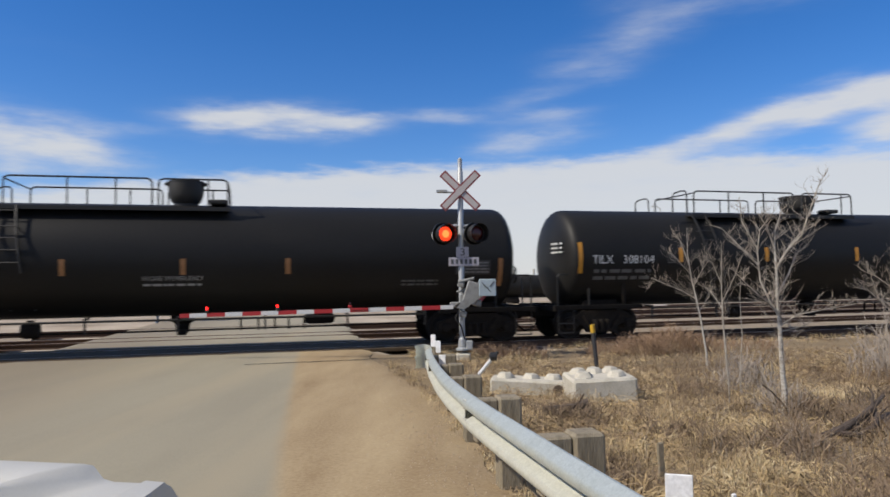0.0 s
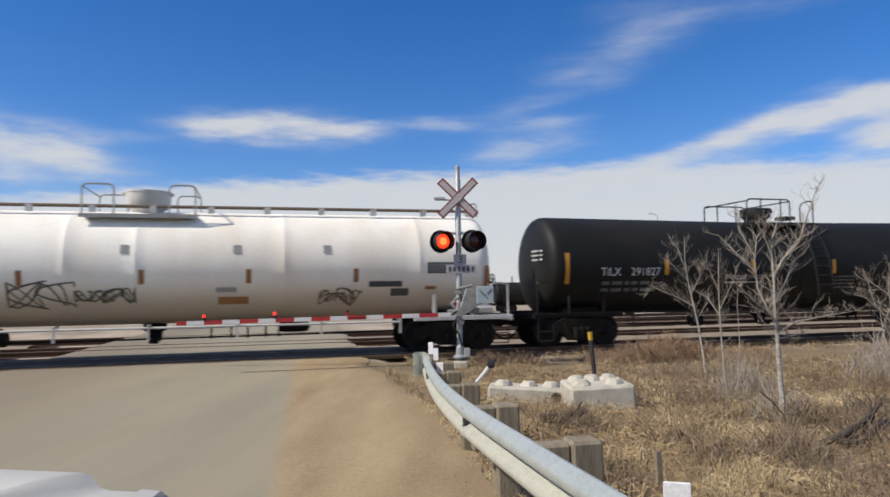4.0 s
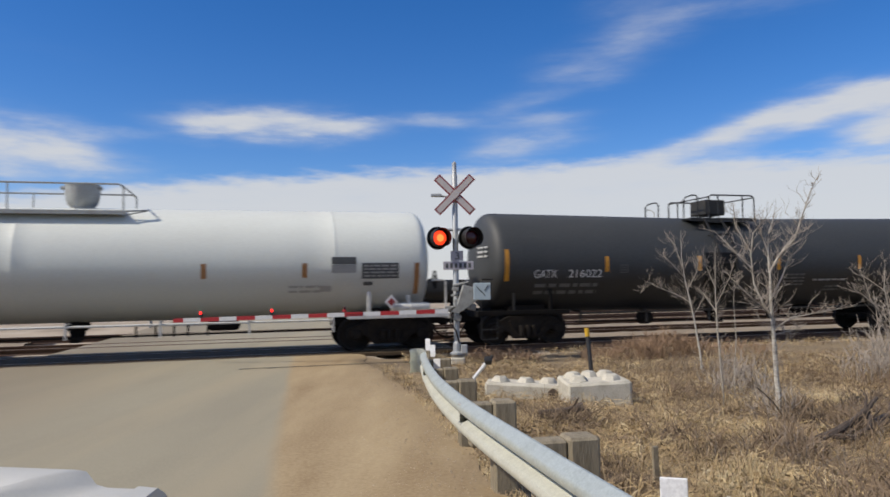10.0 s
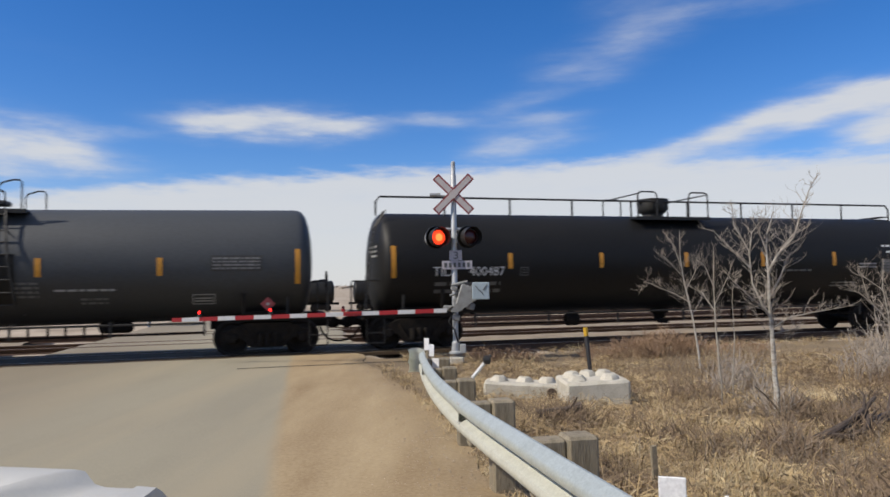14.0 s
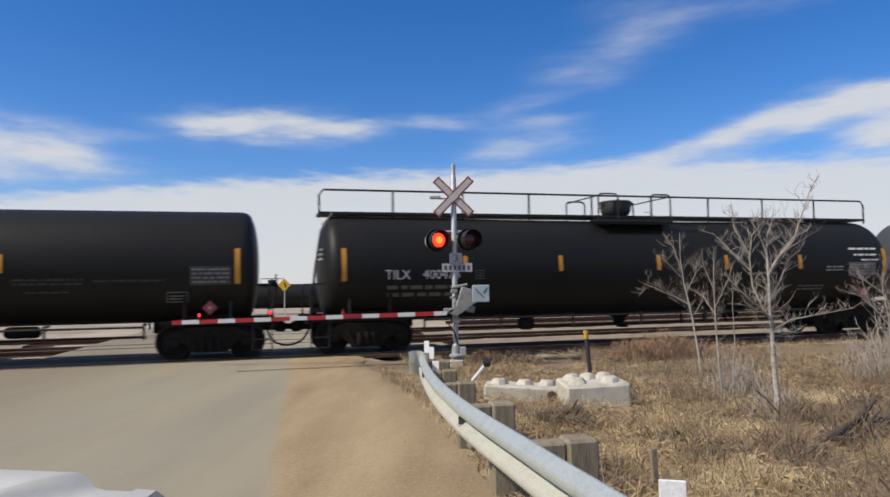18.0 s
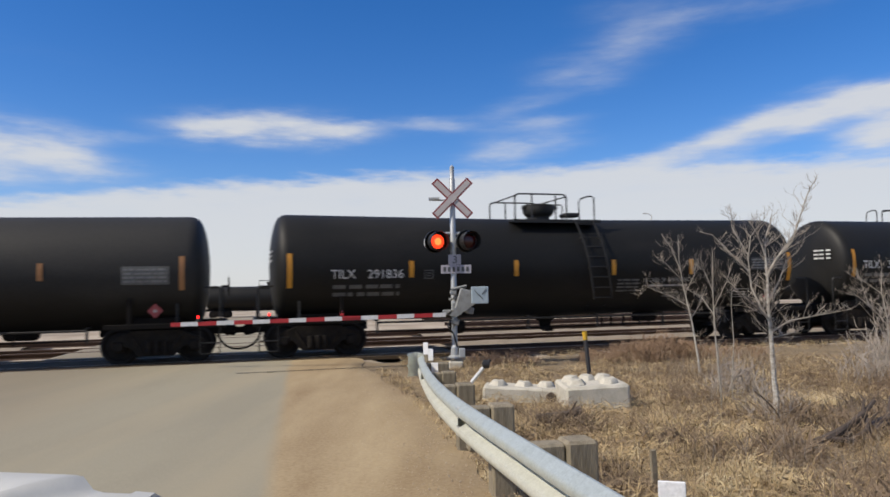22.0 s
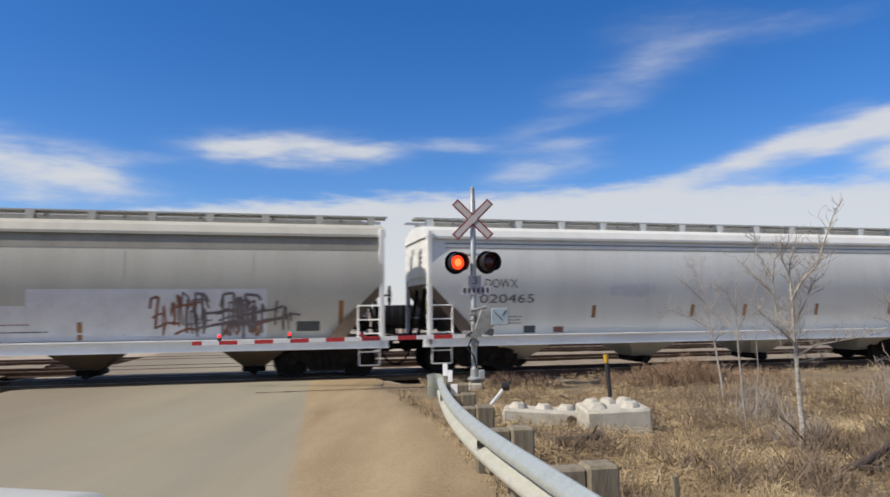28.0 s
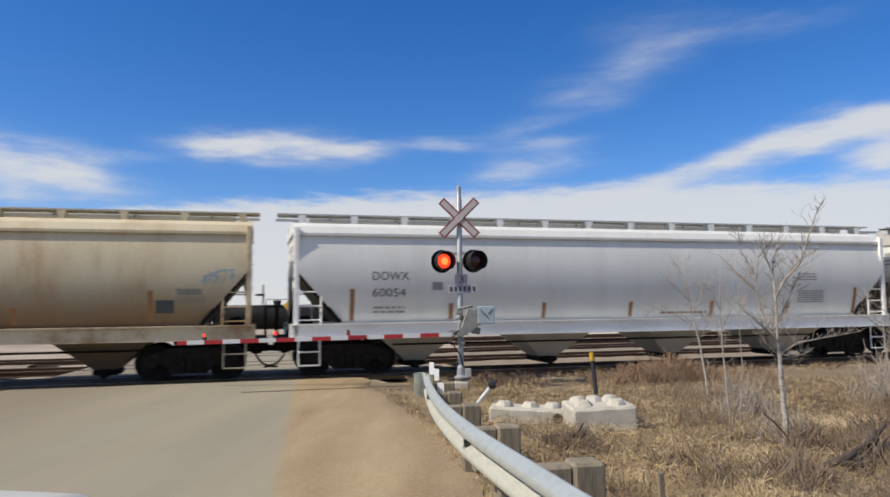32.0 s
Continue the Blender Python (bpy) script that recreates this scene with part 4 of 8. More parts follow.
def tank_car(spec):
    """A tank car in its own space: x along the track, -y towards the road's near side, rail top at 0."""
    half = spec["len"] / 2          # of the frame; the tank is shorter
    shell = half - .33
    dark = "rail_white" if spec["pale"] else "rail_black"
    car = thing("tank_car", spec["label"], "tank car", Matrix.Identity(4), "cars of the passing train")
    seed = spec["seed"]
    BELLY["sag"], BELLY["half"], BELLY["drop"] = spec.get("sag", 0.0), shell, spec.get("drop", 0.0)
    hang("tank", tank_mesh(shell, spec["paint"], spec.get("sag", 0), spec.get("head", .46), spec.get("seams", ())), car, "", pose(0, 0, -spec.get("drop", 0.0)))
    tx = half - 1.55
    for s in (-1, 1):
        add_truck(car, s * tx)
        end_platform(car, s, half, dark, "rail_white" if spec["pale"] else "under", spec["pale"])
    running_gear(car, half, dark, seed)
    # saddle plates over the trucks
    for s in (-1, 1):
        bm = bmesh.new()
        box(bm, s * tx, 0, 1.16, 1.1, 2.1, .2)
        part("saddle", bm, "under", car)
    mx, mw, mz, style = spec["manway"]
    manway(car, mx, mw, 4.02, mz, spec.get("bonnet", "rail_white" if spec["pale"] else "bonnet_dark"), style)
    if style == "bonnet" and not spec["pale"] and "fullrail" not in spec:       # a low hatch beside the bonnet
        bm = bmesh.new()
        box(bm, mx + mw * .5 + .38, -.35, 4.06, .46, .5, .12, bevel=.03)
        part("hatch", bm, "bonnet_dark", car, "low oily hatch")
    if "valve" in spec:             # a small relief valve on the bare top
        bm = bmesh.new()
        lathe(bm, [(.04, 3.9), (.04, 4.0), (.09, 4.04), (.10, 4.11), (.06, 4.17), (.02, 4.19)], 10, "z", (spec["valve"], 0, 0))
        part("relief_valve", bm, "bonnet_dark", car, "", True)
    p0, p1, top = spec["platform"]
    slab = bmesh.new()
    for y in (-.86, .86):
        box(slab, (p0 + p1) / 2, y, 3.83, p1 - p0, .52 if not spec["pale"] else .42, .05)
        box(slab, (p0 + p1) / 2, y * 1.28, 3.81, p1 - p0 + .1, .06, .10)
    upper = "rail_grey" if spec["pale"] else dark
    part("top_platform", slab, upper, car, "steel grating walkway")
    for y in (-1.1, 1.1):
        for a, b, posts in spec["rails"]:
            railing(car, a, b, y, 3.84, top, posts, upper)
        if spec.get("spike"):
            handrail(car, "step_bar", [(spec["spike"][0], y, 3.84), (spec["spike"][1], y * .9, 3.88)], upper, .02)
            handrail(car, "step_brace", [(spec["spike"][0], y, 3.74), (spec["spike"][1], y * .9, 3.87)], upper, .016)
    for a in (min(r[0] for r in spec["rails"]), max(r[1] for r in spec["rails"])):
        handrail(car, "cross_rail", [(a, -1.1, top - .06), (a, 1.1, top - .06)], upper, .02)
    if "loop" in spec:
        for x in spec["loop"]:
            for y in (-1.1, 1.1):
                k = .55 if "toppipe" in spec else 1
                handrail(car, "ladder_grip", [(x + u * k, y * (1 if k == 1 else .5), 3.84 + w * k + (0 if k == 1 else .1)) for u, w in ((-.3, 0), (-.3, .54), (-.24, .64), (0, .72), (.14, .72), (.2, .66), (.2, 0))], upper, .022)
    if "ladder" in spec:
        l0, l1 = spec["ladder"]
        down = spec.get("down", 1.0)
        path = [(-1.12, 3.84), (-1.30, 3.55), (-1.50, 3.1), (-1.60, 2.65), (-1.60, 2.2)]
        if down < 2:
            path += [(-1.58, 1.7), (-1.52, down)]
        lean = 0 if spec["pale"] else .15
        ladder(car, "side_ladder", l0, l1, path, dark, lean=lean)
        for z in (1.3, 2.4, 3.3):
            y = on_tank(0, z, 0)
            for x in (l0, l1):
                bm = bmesh.new()
                tube(bm, [(x + lean * (3.84 - z), y + .03, z), (x + lean * (3.84 - z), y - .13, z)], .018, 5)
                part("ladder_bracket", bm, dark, car)
    if "saddlebox" in spec:
        x0, x1 = spec["saddlebox"]
        plate(car, "wear_plate", x0, x1, 1.55, 2.75, "black", lambda x, z: on_tank(x, z, .02))
    if "fullrail" in spec:
        a, b, top2 = spec["fullrail"]
        n = 9
        for y in (-.45,):
            handrail(car, "top_handrail", [(a, y, 3.85), (a, y, top2 - .15), (a + .12, y, top2), (b - .12, y, top2), (b, y, top2 - .15), (b, y, 3.85)], dark, .030)
            for k in range(1, n):
                x = a + (b - a) * k / n
                handrail(car, "railing_post", [(x, y, 3.85), (x, y, top2)], dark, .030)
        walkway = bmesh.new()
        if not spec.get("walkway"):
            box(walkway, b - .2, 0, 4.0, .3, .9, .04)
        else:
            box(walkway, (a + b) / 2, 0, 3.99, b - a, 1.0, .07)
        part("walkway", walkway, dark, car, "steel walkway along the top")
        bm = bmesh.new()
        for y in (-.85, -.45):
            tube(bm, [(-shell - .25, y, 1.15), (-shell - .12, y, 2.4), (-shell + .05, y, 3.5), (-shell + .35, y, 3.98)], .022, 5)
        ends = part("end_ladder", bm, dark, car)
        bm = bmesh.new()
        tube(bm, [(0, -.85, 0), (0, -.45, 0)], .014, 5)
        bar = mesh_of("rung", bm, dark)
        for k in range(9):
            z = 1.35 + .29 * k
            x = -shell - .25 + (.13 * (z - 1.15) / 1.25 if z < 2.4 else .13 + .17 * (z - 2.4) / 1.1)
            hang("rung", bar, ends, "", pose(x, 0, z))
    for x, kind in spec["marks"]:
        z0, z1 = spec["tall"] if kind else spec["short"]
        plate(car, "reflector_stripe", x - .065, x + .065, z0, z1, spec.get("tape", "amber"), on_tank, "faded amber reflective tape" if spec.get("tape") else "amber reflective tape")
    ink = spec.get("ink", "letter")
    if "emblem" in spec:
        emblem(car, *spec["emblem"], ink)
    if "text" in spec:
        t, a, b, z0, z1 = spec["text"]
        if t:
            write(car, t, a, b, z0, z1, ink)
        else:
            bars(car, a, b, z0, z1, 1, "letter_dim", seed=seed)
        bars(car, a + .05, b - .1, z0 - .52, z0 - .12, 2, "panel_dark" if spec["paint"] in ("green", "oldblack") else "letter_dim" if not spec["pale"] else "letter_mid", seed=seed)
    if spec.get("notice"):
        write(car, *spec["notice"], "letter_mid")
    if "toppipe" in spec:           # a pipe on short stands along the whole top, and white posts over the trucks
        bm = bmesh.new()
        tube(bm, [(-shell + .3, -.62, 4.10), (shell - .3, -.62, 4.10)], .045, 8)
        pipe_run = part("top_pipe", bm, "piperust", car, "dark rusty pipe along the top")
        for k in range(13):
            bm = bmesh.new()
            box(bm, -shell + .5 + (2 * shell - 1) * k / 12, -.62, 4.03, .16, .10, .18)
            part("pipe_stand", bm, "rail_white", pipe_run)
    for k, (a, b, z0, z1, rows, mat) in enumerate(spec.get("lines", ())):
        bars(car, a, b, z0, z1, rows, mat, seed=seed + k)
    for name, a, b, z0, z1, mat in spec.get("plates", ()):
        if name != "stencil_panel":
            plate(car, name, a, b, z0, z1, mat)
            if name == "test_panel":    # ruled lines of dates and figures
                bars(car, a + .05, b - .05, z0 + .03, z1 - .03, 4, "letter_mid" if spec["pale"] else "letter_soft", lambda x, z: on_tank(x, z, .018), seed + 7)
            continue
        bm, e = bmesh.new(), .022       # an outlined box with two short lines of small print
        for c, d, f, g in ((a, b, z0, z0 + e), (a, b, z1 - e, z1), (a, a + e, z0 + e, z1 - e), (b - e, b, z0 + e, z1 - e), (a + .06, b - .06, z0 + .07, z0 + .1), (a + .08, b - .08, z0 + .14, z0 + .17)):
            patch(bm, c, d, f, g, on_tank)
        part(name, bm, mat, car, "small outlined stencil box")
    for a, b, z0, z1, mat, sd, loops in spec.get("graffiti", ()):
        scrawl(car, a, b, z0, z1, mat, sd, loops)
    if "arcs" in spec:
        arc_tags(car, spec["arcs"], "spray_grey")
    for s in (-1, 1):               # jacking posts beside the saddles
        bm = bmesh.new()
        box(bm, s * (half - 2.15), -1.36, 1.42, .10, .06, .62, bevel=.01)
        part("side_post", bm, dark if spec["pale"] else "under", car)
    # hazard placard on its holder by the end, and the number's small mark on the head
    if spec.get("placard", True):
        x = half - 1.55
        bm = bmesh.new()
        box(bm, x, -1.42, 1.45, .26, .03, .26, pose(0, 0, 0, 0, 45, 0))
        pl = part("placard", bm, "placard" if spec["pale"] else "placard_red", car, "diamond placard")
        bm = bmesh.new()
        k = .15 if spec["pale"] else .07
        box(bm, x, -1.44, 1.45, k, .02, k, pose(0, 0, 0, 0, 45, 0))
        part("placard_centre", bm, "signred" if spec["pale"] else "letter_mid", pl)
    bm = bmesh.new()
    for k in range(3):
        z = 2.95 - .13 * k
        for y in (-.9, -.62, -.4):
            d = 1 - .28 * ((y * y + (z - ZC) ** 2) / RT ** 2)
            box(bm, -shell + .46 * (1 - d) - .012, y, z, .012, .18, .05)
    tagged(part("end_stencil", bm, spec["ink"] if "ink" in spec else "letter", car), kind="stuff")
    return car


# ---------------------------------------------------------------- the train: hopper cars
def side_at(z):
    """Half the width of a hopper's body at a height: bulging sides."""
    k = (z - 1.5) / 2.4
    return 1.27 + .30 * math.sin(math.pi * min(1, max(0, .05 + .83 * k)))


def on_hopper(x, z, out=0.010):
    return -(side_at(z) + out)


def smooth_corner(k):
    """From 0 at the top of the slope to 1 at its foot, which is rounded."""
    k = max(0, k)
    return k if k < .88 else .88 + .06 * (1 - (1 - min(1, (k - .88) / .12)) ** 2)


def hopper_body_mesh(half, material, base, slope):
    bm = bmesh.new()
    top, run = slope                 # where the slanting ends start, and how far they draw in
    zs = [base + (top - base) * k for k in (0, .03, .07, .12, .2, .35, .5, .65, .82, 1)] + [top + (3.88 - top) * k for k in (.2, .4, .6, .8, 1)]
    n, rings = 20, []
    for z in zs:
        l = half - .42 - run * smooth_corner((top - z) / (top - base))
        w = side_at(z)
        ring = [bm.verts.new((-l + 2 * l * i / n, -w, z)) for i in range(n + 1)] + [bm.verts.new((l - 2 * l * i / n, w, z)) for i in range(n + 1)]
        rings.append(ring)
    for a, b in zip(rings, rings[1:]):
        for i in range(len(a)):
            j = (i + 1) % len(a)
            bm.faces.new((a[i], a[j], b[j], b[i]))
    bm.faces.new(rings[0][::-1])
    bm.faces.new(rings[-1])
    me = mesh_of("hopper_body", bm, material, True)
    return me


def roof_mesh(half, material):
    bm = bmesh.new()
    out = [(-1.49, 3.83), (-1.49, 3.90), (-1.38, 4.08), (-.9, 4.22), (0, 4.28), (.9, 4.22), (1.38, 4.08), (1.49, 3.90), (1.49, 3.83), (1.36, 3.84), (1.36, 3.88), (-1.36, 3.88), (-1.36, 3.84)]
    l = half - .32
    a = [bm.verts.new((-l, y, z)) for y, z in out]
    b = [bm.verts.new((l, y, z)) for y, z in out]
    bm.faces.new(a)
    bm.faces.new(b[::-1])
    for i in range(len(a)):
        j = (i + 1) % len(a)
        bm.faces.new((a[j], a[i], b[i], b[j]))
    return mesh_of("roof", bm, material)


def side_stroke(bm, pts, w, lift):
    """A flat ribbon through (x, z) points on a hopper's side."""
    for (ax, az), (bx, bz) in zip(pts, pts[1:]):
        d = Vector((bx - ax, bz - az))
        if d.length < 1e-4:
            continue
        n = Vector((-d.y, d.x)).normalized() * w
        bm.faces.new([bm.verts.new((x, on_hopper(x, z, lift), z)) for x, z in ((ax + n.x, az + n.y), (ax - n.x, az - n.y), (bx - n.x, bz - n.y), (bx + n.x, bz + n.y))])


def bubble_letters(car, x0, x1, z0, z1, count, seed):
    """Tall unreadable spray-paint shapes side by side, filled dark and ragged at the edges, with thin dark outlines and pale inner lines."""
    rnd = random.Random(seed)
    fill, line, shine = bmesh.new(), bmesh.new(), bmesh.new()
    for k in range(count):
        cx = x0 + (x1 - x0) * (k + .5) / count
        rx = (x1 - x0) / count * rnd.uniform(.46, .78)
        top = z0 + (z1 - z0) * (.50 + .50 * min(1, (k + .3) / 1.8)) + rnd.uniform(-.22, .04)
        low = z0 + rnd.uniform(0, .04)
        lean, rows, sides = rnd.uniform(-.3, .34), 14, []
        for i in range(rows + 1):
            v = i / rows
            wide = rx * (.78 + .22 * math.sin(math.pi * v)) * (1 + .16 * math.sin(7 * v + seed + k * 2.1)) * (1 - .45 * max(0, v - .8) / .2)
            mid = cx + lean * (v - .5) + .05 * math.sin(5 * v + k)
            sides.append((low + (top - low) * v, mid - wide, mid + wide))
        for (za, la, ra), (zb, lb, rb) in zip(sides, sides[1:]):
            fill.faces.new([fill.verts.new((x, on_hopper(x, z, .012 + .001 * k), z)) for x, z in ((la, za), (ra, za), (rb, zb), (lb, zb))])
        rim = [(a, z) for z, a, b in sides] + [(b, z) for z, a, b in reversed(sides)]
        side_stroke(line, rim, .018, .020 + .001 * k)
        for j in range(3):              # strokes inside the letter
            u = rnd.uniform(-.5, .5)
            pts = [(cx + u * rx + rnd.uniform(-.09, .09), low + (top - low) * v) for v in (.12, .35, .6, .88)]
            side_stroke(line if j > 1 else shine, pts, .020 if j > 1 else .034, .027 + .001 * j)
    tagged(part("graffiti_fill", fill, "spray_green", car, "dull grey-green spray-paint fill"), kind="stuff")
    tagged(part("graffiti_outline", line, "spray_black", car, "dark spray-paint outlines"), kind="stuff")
    tagged(part("graffiti_highlight", shine, "spray_white", car, "thin pale spray-paint lines"), kind="stuff")


def tag_strokes(car, x0, x1, z0, z1, material, seed, count, thick):
    """Quick upright spray-paint strokes with hooks and crossbars, unreadable."""
    rnd, bm = random.Random(seed), bmesh.new()
    for k in range(count):
        x = x0 + (x1 - x0) * (k + rnd.random()) / count
        a, b = z0 + (z1 - z0) * rnd.uniform(0, .3), z0 + (z1 - z0) * rnd.uniform(.55, 1)
        if rnd.random() < .3:
            z = rnd.uniform(a, b)
            pts = [(x - .3, z - .05), (x, z + rnd.uniform(-.05, .1)), (x + .3, z + .06)]
        else:
            h = rnd.uniform(-.28, .28)
            pts = [(x + h * .3, a), (x, a + (b - a) * .5), (x + rnd.uniform(-.05, .05), b), (x + h, b + rnd.uniform(-.12, .04)), (x + h * 1.3, b - rnd.uniform(.1, .35))]
        side_stroke(bm, [(min(x1 + .2, max(x0 - .2, p)), min(z1, max(z0, q))) for p, q in pts], thick * rnd.uniform(.6, 1.3), .014 + .0007 * k)
    tagged(part("graffiti", bm, material, car, "upright spray-paint strokes"), kind="stuff")


def hopper_car(spec):
    half, mat = spec["len"] / 2, spec["paint"]
    car = thing("hopper_car", spec["label"], "hopper car", Matrix.Identity(4), "cars of the passing train")
    base, (slope_top, run) = spec["base"], spec["slope"]
    web_in = .26 if base < 1.3 else .02          # how wide the plates are along the slanting ends
    hang("hopper_body", hopper_body_mesh(half, mat, base, spec["slope"]), car)
    hang("roof", roof_mesh(half, mat), car)
    for y in (-1.5, 1.5):
        bm = bmesh.new()
        foot = base - spec["web"]
        box(bm, 0, y, (base + foot) / 2, 2 * half - .5, .10, spec["web"], bevel=.012)
        box(bm, 0, y * 1.01, base + .005, 2 * half - .5, .20, .03)
        box(bm, 0, y * 1.02, foot, 2 * half - .5, .14, .03)
        part("side_sill", bm, spec["sill"], car)
    # running boards, their brackets and the hatch trough
    for y in (-.62, .62):
        bm = bmesh.new()
        b0, b1 = -half + spec["ledge"], half - .15
        box(bm, (b0 + b1) / 2, y, 4.47, b1 - b0, .34, .035)
        box(bm, (b0 + b1) / 2, y - .17 * (1 if y > 0 else -1), 4.45, b1 - b0, .03, .08)
        part("running_board", bm, spec["board"], car, "steel grating running board")
        for k in range(14):
            x = -half + .6 + (2 * half - 1.2) * k / 13
            bm = bmesh.new()
            box(bm, x, y, 4.34, .15, .30, .22)
            s = 1 if y > 0 else -1
            prism(bm, [(x - .11, 4.45), (x + .11, 4.45), (x + .05, 4.12), (x - .05, 4.12)], y + s * .14, y + s * .17)
            part("board_bracket", bm, mat, car)
    bm = bmesh.new()
    box(bm, 0, 0, 4.36, 2 * half - 1.6, .6, .16, bevel=.03)
    part("hatch_cover", bm, spec["board"], car, "long trough hatch")
    for k in range(10):
        x = -half + 1.4 + (2 * half - 2.8) * k / 9
        bm = bmesh.new()
        tube(bm, [(x, -.36, 4.36), (x, -.3, 4.46), (x, .3, 4.46), (x, .36, 4.36)], .02, 5)
        part("hatch_clamp", bm, "rail_black", car)
    for s in (-1, 1):
        add_truck(car, s * (half - 1.83))
        # end frame: corner posts, end sheet, slope-sheet braces
        bm = bmesh.new()
        box(bm, s * (half - .40), 0, 3.35, .05, 2.8, 1.1)
        part("end_sheet", bm, "hopwhite" if mat != "hoprust" else mat, car, "end sheet with small stencilled panels")
        bm = bmesh.new()
        for k, (y, z, w, h) in enumerate(((-.6, 3.55, .34, .12), (-.6, 3.35, .34, .06), (-.6, 3.22, .34, .06), (.5, 3.6, .3, .16))):
            box(bm, s * (half - .37), y, z, .012, w, h)
        tagged(part("end_stencil", bm, "letter_mid", car), kind="stuff")
        for y in (-1.5, 1.5):
            bm = bmesh.new()
            box(bm, s * (half - .42), y, (base - spec["web"] + 4.05) / 2, .13, .10, 4.05 - base + spec["web"], bevel=.012)
            part("corner_post", bm, spec["sill"], car)
            bm = bmesh.new()
            prism(bm, [(s * (half - .42 - run * .97), base + .08), (s * (half - .42 - run * .90), base + .01), (s * (half - .42 - run * .90 + web_in * 1.2), base + .01), (s * (half - .44 - web_in * .1), slope_top - .08 - web_in), (s * (half - .44), slope_top - .06 - web_in * .6), (s * (half - .44), slope_top + .05)], y * .955 - .02, y * .955 + .02)
            part("slope_edge", bm, "slope" if base < 1.3 else "under", car, "dark edge plate of the slanting end")
            bm = bmesh.new()
            tube(bm, [(s * (half - 1.05), y, base), (s * (half - 1.05), y, base + .85), (s * (half - .45), y, base + .85)], .025, 5)
            for z in (base + .12, base + .48):
                tube(bm, [(s * (half - 1.05), y, z), (s * (half - .45), y, z)], .018, 5)
            part("side_ladder", bm, spec["sill"], car)
            bm = bmesh.new()
            for z in (.45, .8):
                tube(bm, [(s * (half - 1.02), y, z), (s * (half - .48), y, z)], .018, 5)
            for x in (half - 1.02, half - .48):
                tube(bm, [(s * x, y, .45), (s * x, y, 1.12)], .018, 5)
            part("sill_step", bm, spec["sill"], car)
            for k in range(6):
                z = 2.5 + .28 * k
                bm = bmesh.new()
                tube(bm, [(s * (half - .37), y * .98, z), (s * (half - .325), y * .97, z), (s * (half - .325), y * .78, z), (s * (half - .37), y * .78, z)], .009, 5)
                part("end_rung", bm, spec["sill"], car)
        bm = bmesh.new()                # slanting end of the bin above the truck
        a = [bm.verts.new((s * x, y, z)) for x, y, z in ((half - .40 - run * .95, -1.29, base + .06), (half - .40 - run * .95, 1.29, base + .06), (half - .40, 1.46, slope_top - .02), (half - .40, -1.46, slope_top - .02))]
        b = [bm.verts.new((v.co.x + s * .02, v.co.y, v.co.z - .02)) for v in a]
        bm.faces.new(b)
        for i in range(4):
            bm.faces.new((a[i], a[(i + 1) % 4], b[(i + 1) % 4], b[i]))
        part("slope_sheet", bm, "slope", car, "dark rust-stained slope sheet")
        bm = bmesh.new()
        box(bm, s * (half - .18), 0, 1.12, .5, 2.95, .10)
        part("end_platform", bm, "under", car)
        bm = bmesh.new()
        box(bm, s * (half - 1.1), 0, .95, 2.4, .6, .34)
        part("stub_sill", bm, "under", car)
        for y in (-.55, .55):
            handrail(car, "end_brace", [(s * (half - .3), y, 1.15), (s * (half - .55), y, 2.8)], "under", .05)
        bm = bmesh.new()
        for y in (-1.0, .1):
            tube(bm, [(s * (half + .02), y, 1.15), (s * (half + .02), y, 2.0), (s * (half + .02), y + .8, 2.0), (s * (half + .02), y + .8, 1.15)], .018, 5)
        part("end_handrail", bm, "under", car)
        bm = bmesh.new()
        lathe(bm, [(.04, -.5), (.22, -.42), (.22, .42), (.04, .5)], 12, "y", (s * (half - .75), .3, 1.5))
        part("air_tank", bm, "under", car, "", True)
        hang("coupler", ME["coupler"], car, "", pose(s * (half + .18), 0, .86, 0, 0, 0 if s > 0 else 180))
        hang("air_hose", ME["hose"], car, "", pose(s * (half + .05), 0, 0, 0, 0, 0 if s > 0 else 180))
    hang("hand_brake_wheel", ME["brake"], car, "", pose(half - .05, -.5, 2.3))
    # discharge hoppers
    for x in (-6.1, -2.03, 2.1, 6.15):
        bm = bmesh.new()
        lo, hi = .42, base - .2
        a = [bm.verts.new((x + dx * (.26 + 1.02 * (hi - lo) / .88), dy * 1.3, hi)) for dx, dy in ((-1, -1), (1, -1), (1, 1), (-1, 1))]
        b = [bm.verts.new((x + dx * .26, dy * .45, lo)) for dx, dy in ((-1, -1), (1, -1), (1, 1), (-1, 1))]
        for i in range(4):
            j = (i + 1) % 4
            bm.faces.new((a[i], a[j], b[j], b[i]))
        bm.faces.new(b)
        bm.faces.new(a)
        h = part("discharge_hopper", bm, spec["pits"], car)
        bm = bmesh.new()
        box(bm, x, 0, .36, .62, 1.0, .14, bevel=.03)
        tube(bm, [(x, -.75, .34), (x, .75, .34)], .11, 10)
        part("outlet_gate", bm, "under", h)
    handrail(car, "brake_pipe", [(-half + 3, -1.1, .92), (half - 3, -1.1, .92)], "under", .03)
    for x, kind in spec["marks"]:
        z0, z1 = spec["tall"] if kind else spec["short"]
        plate(car, "reflector_stripe", x - .06, x + .06, z0, z1, "amber_old", on_hopper, "faded brown reflective tape")
    for t, a, b, z0, z1, ink in spec["text"]:
        write(car, t, a, b, z0, z1, ink, on_hopper)
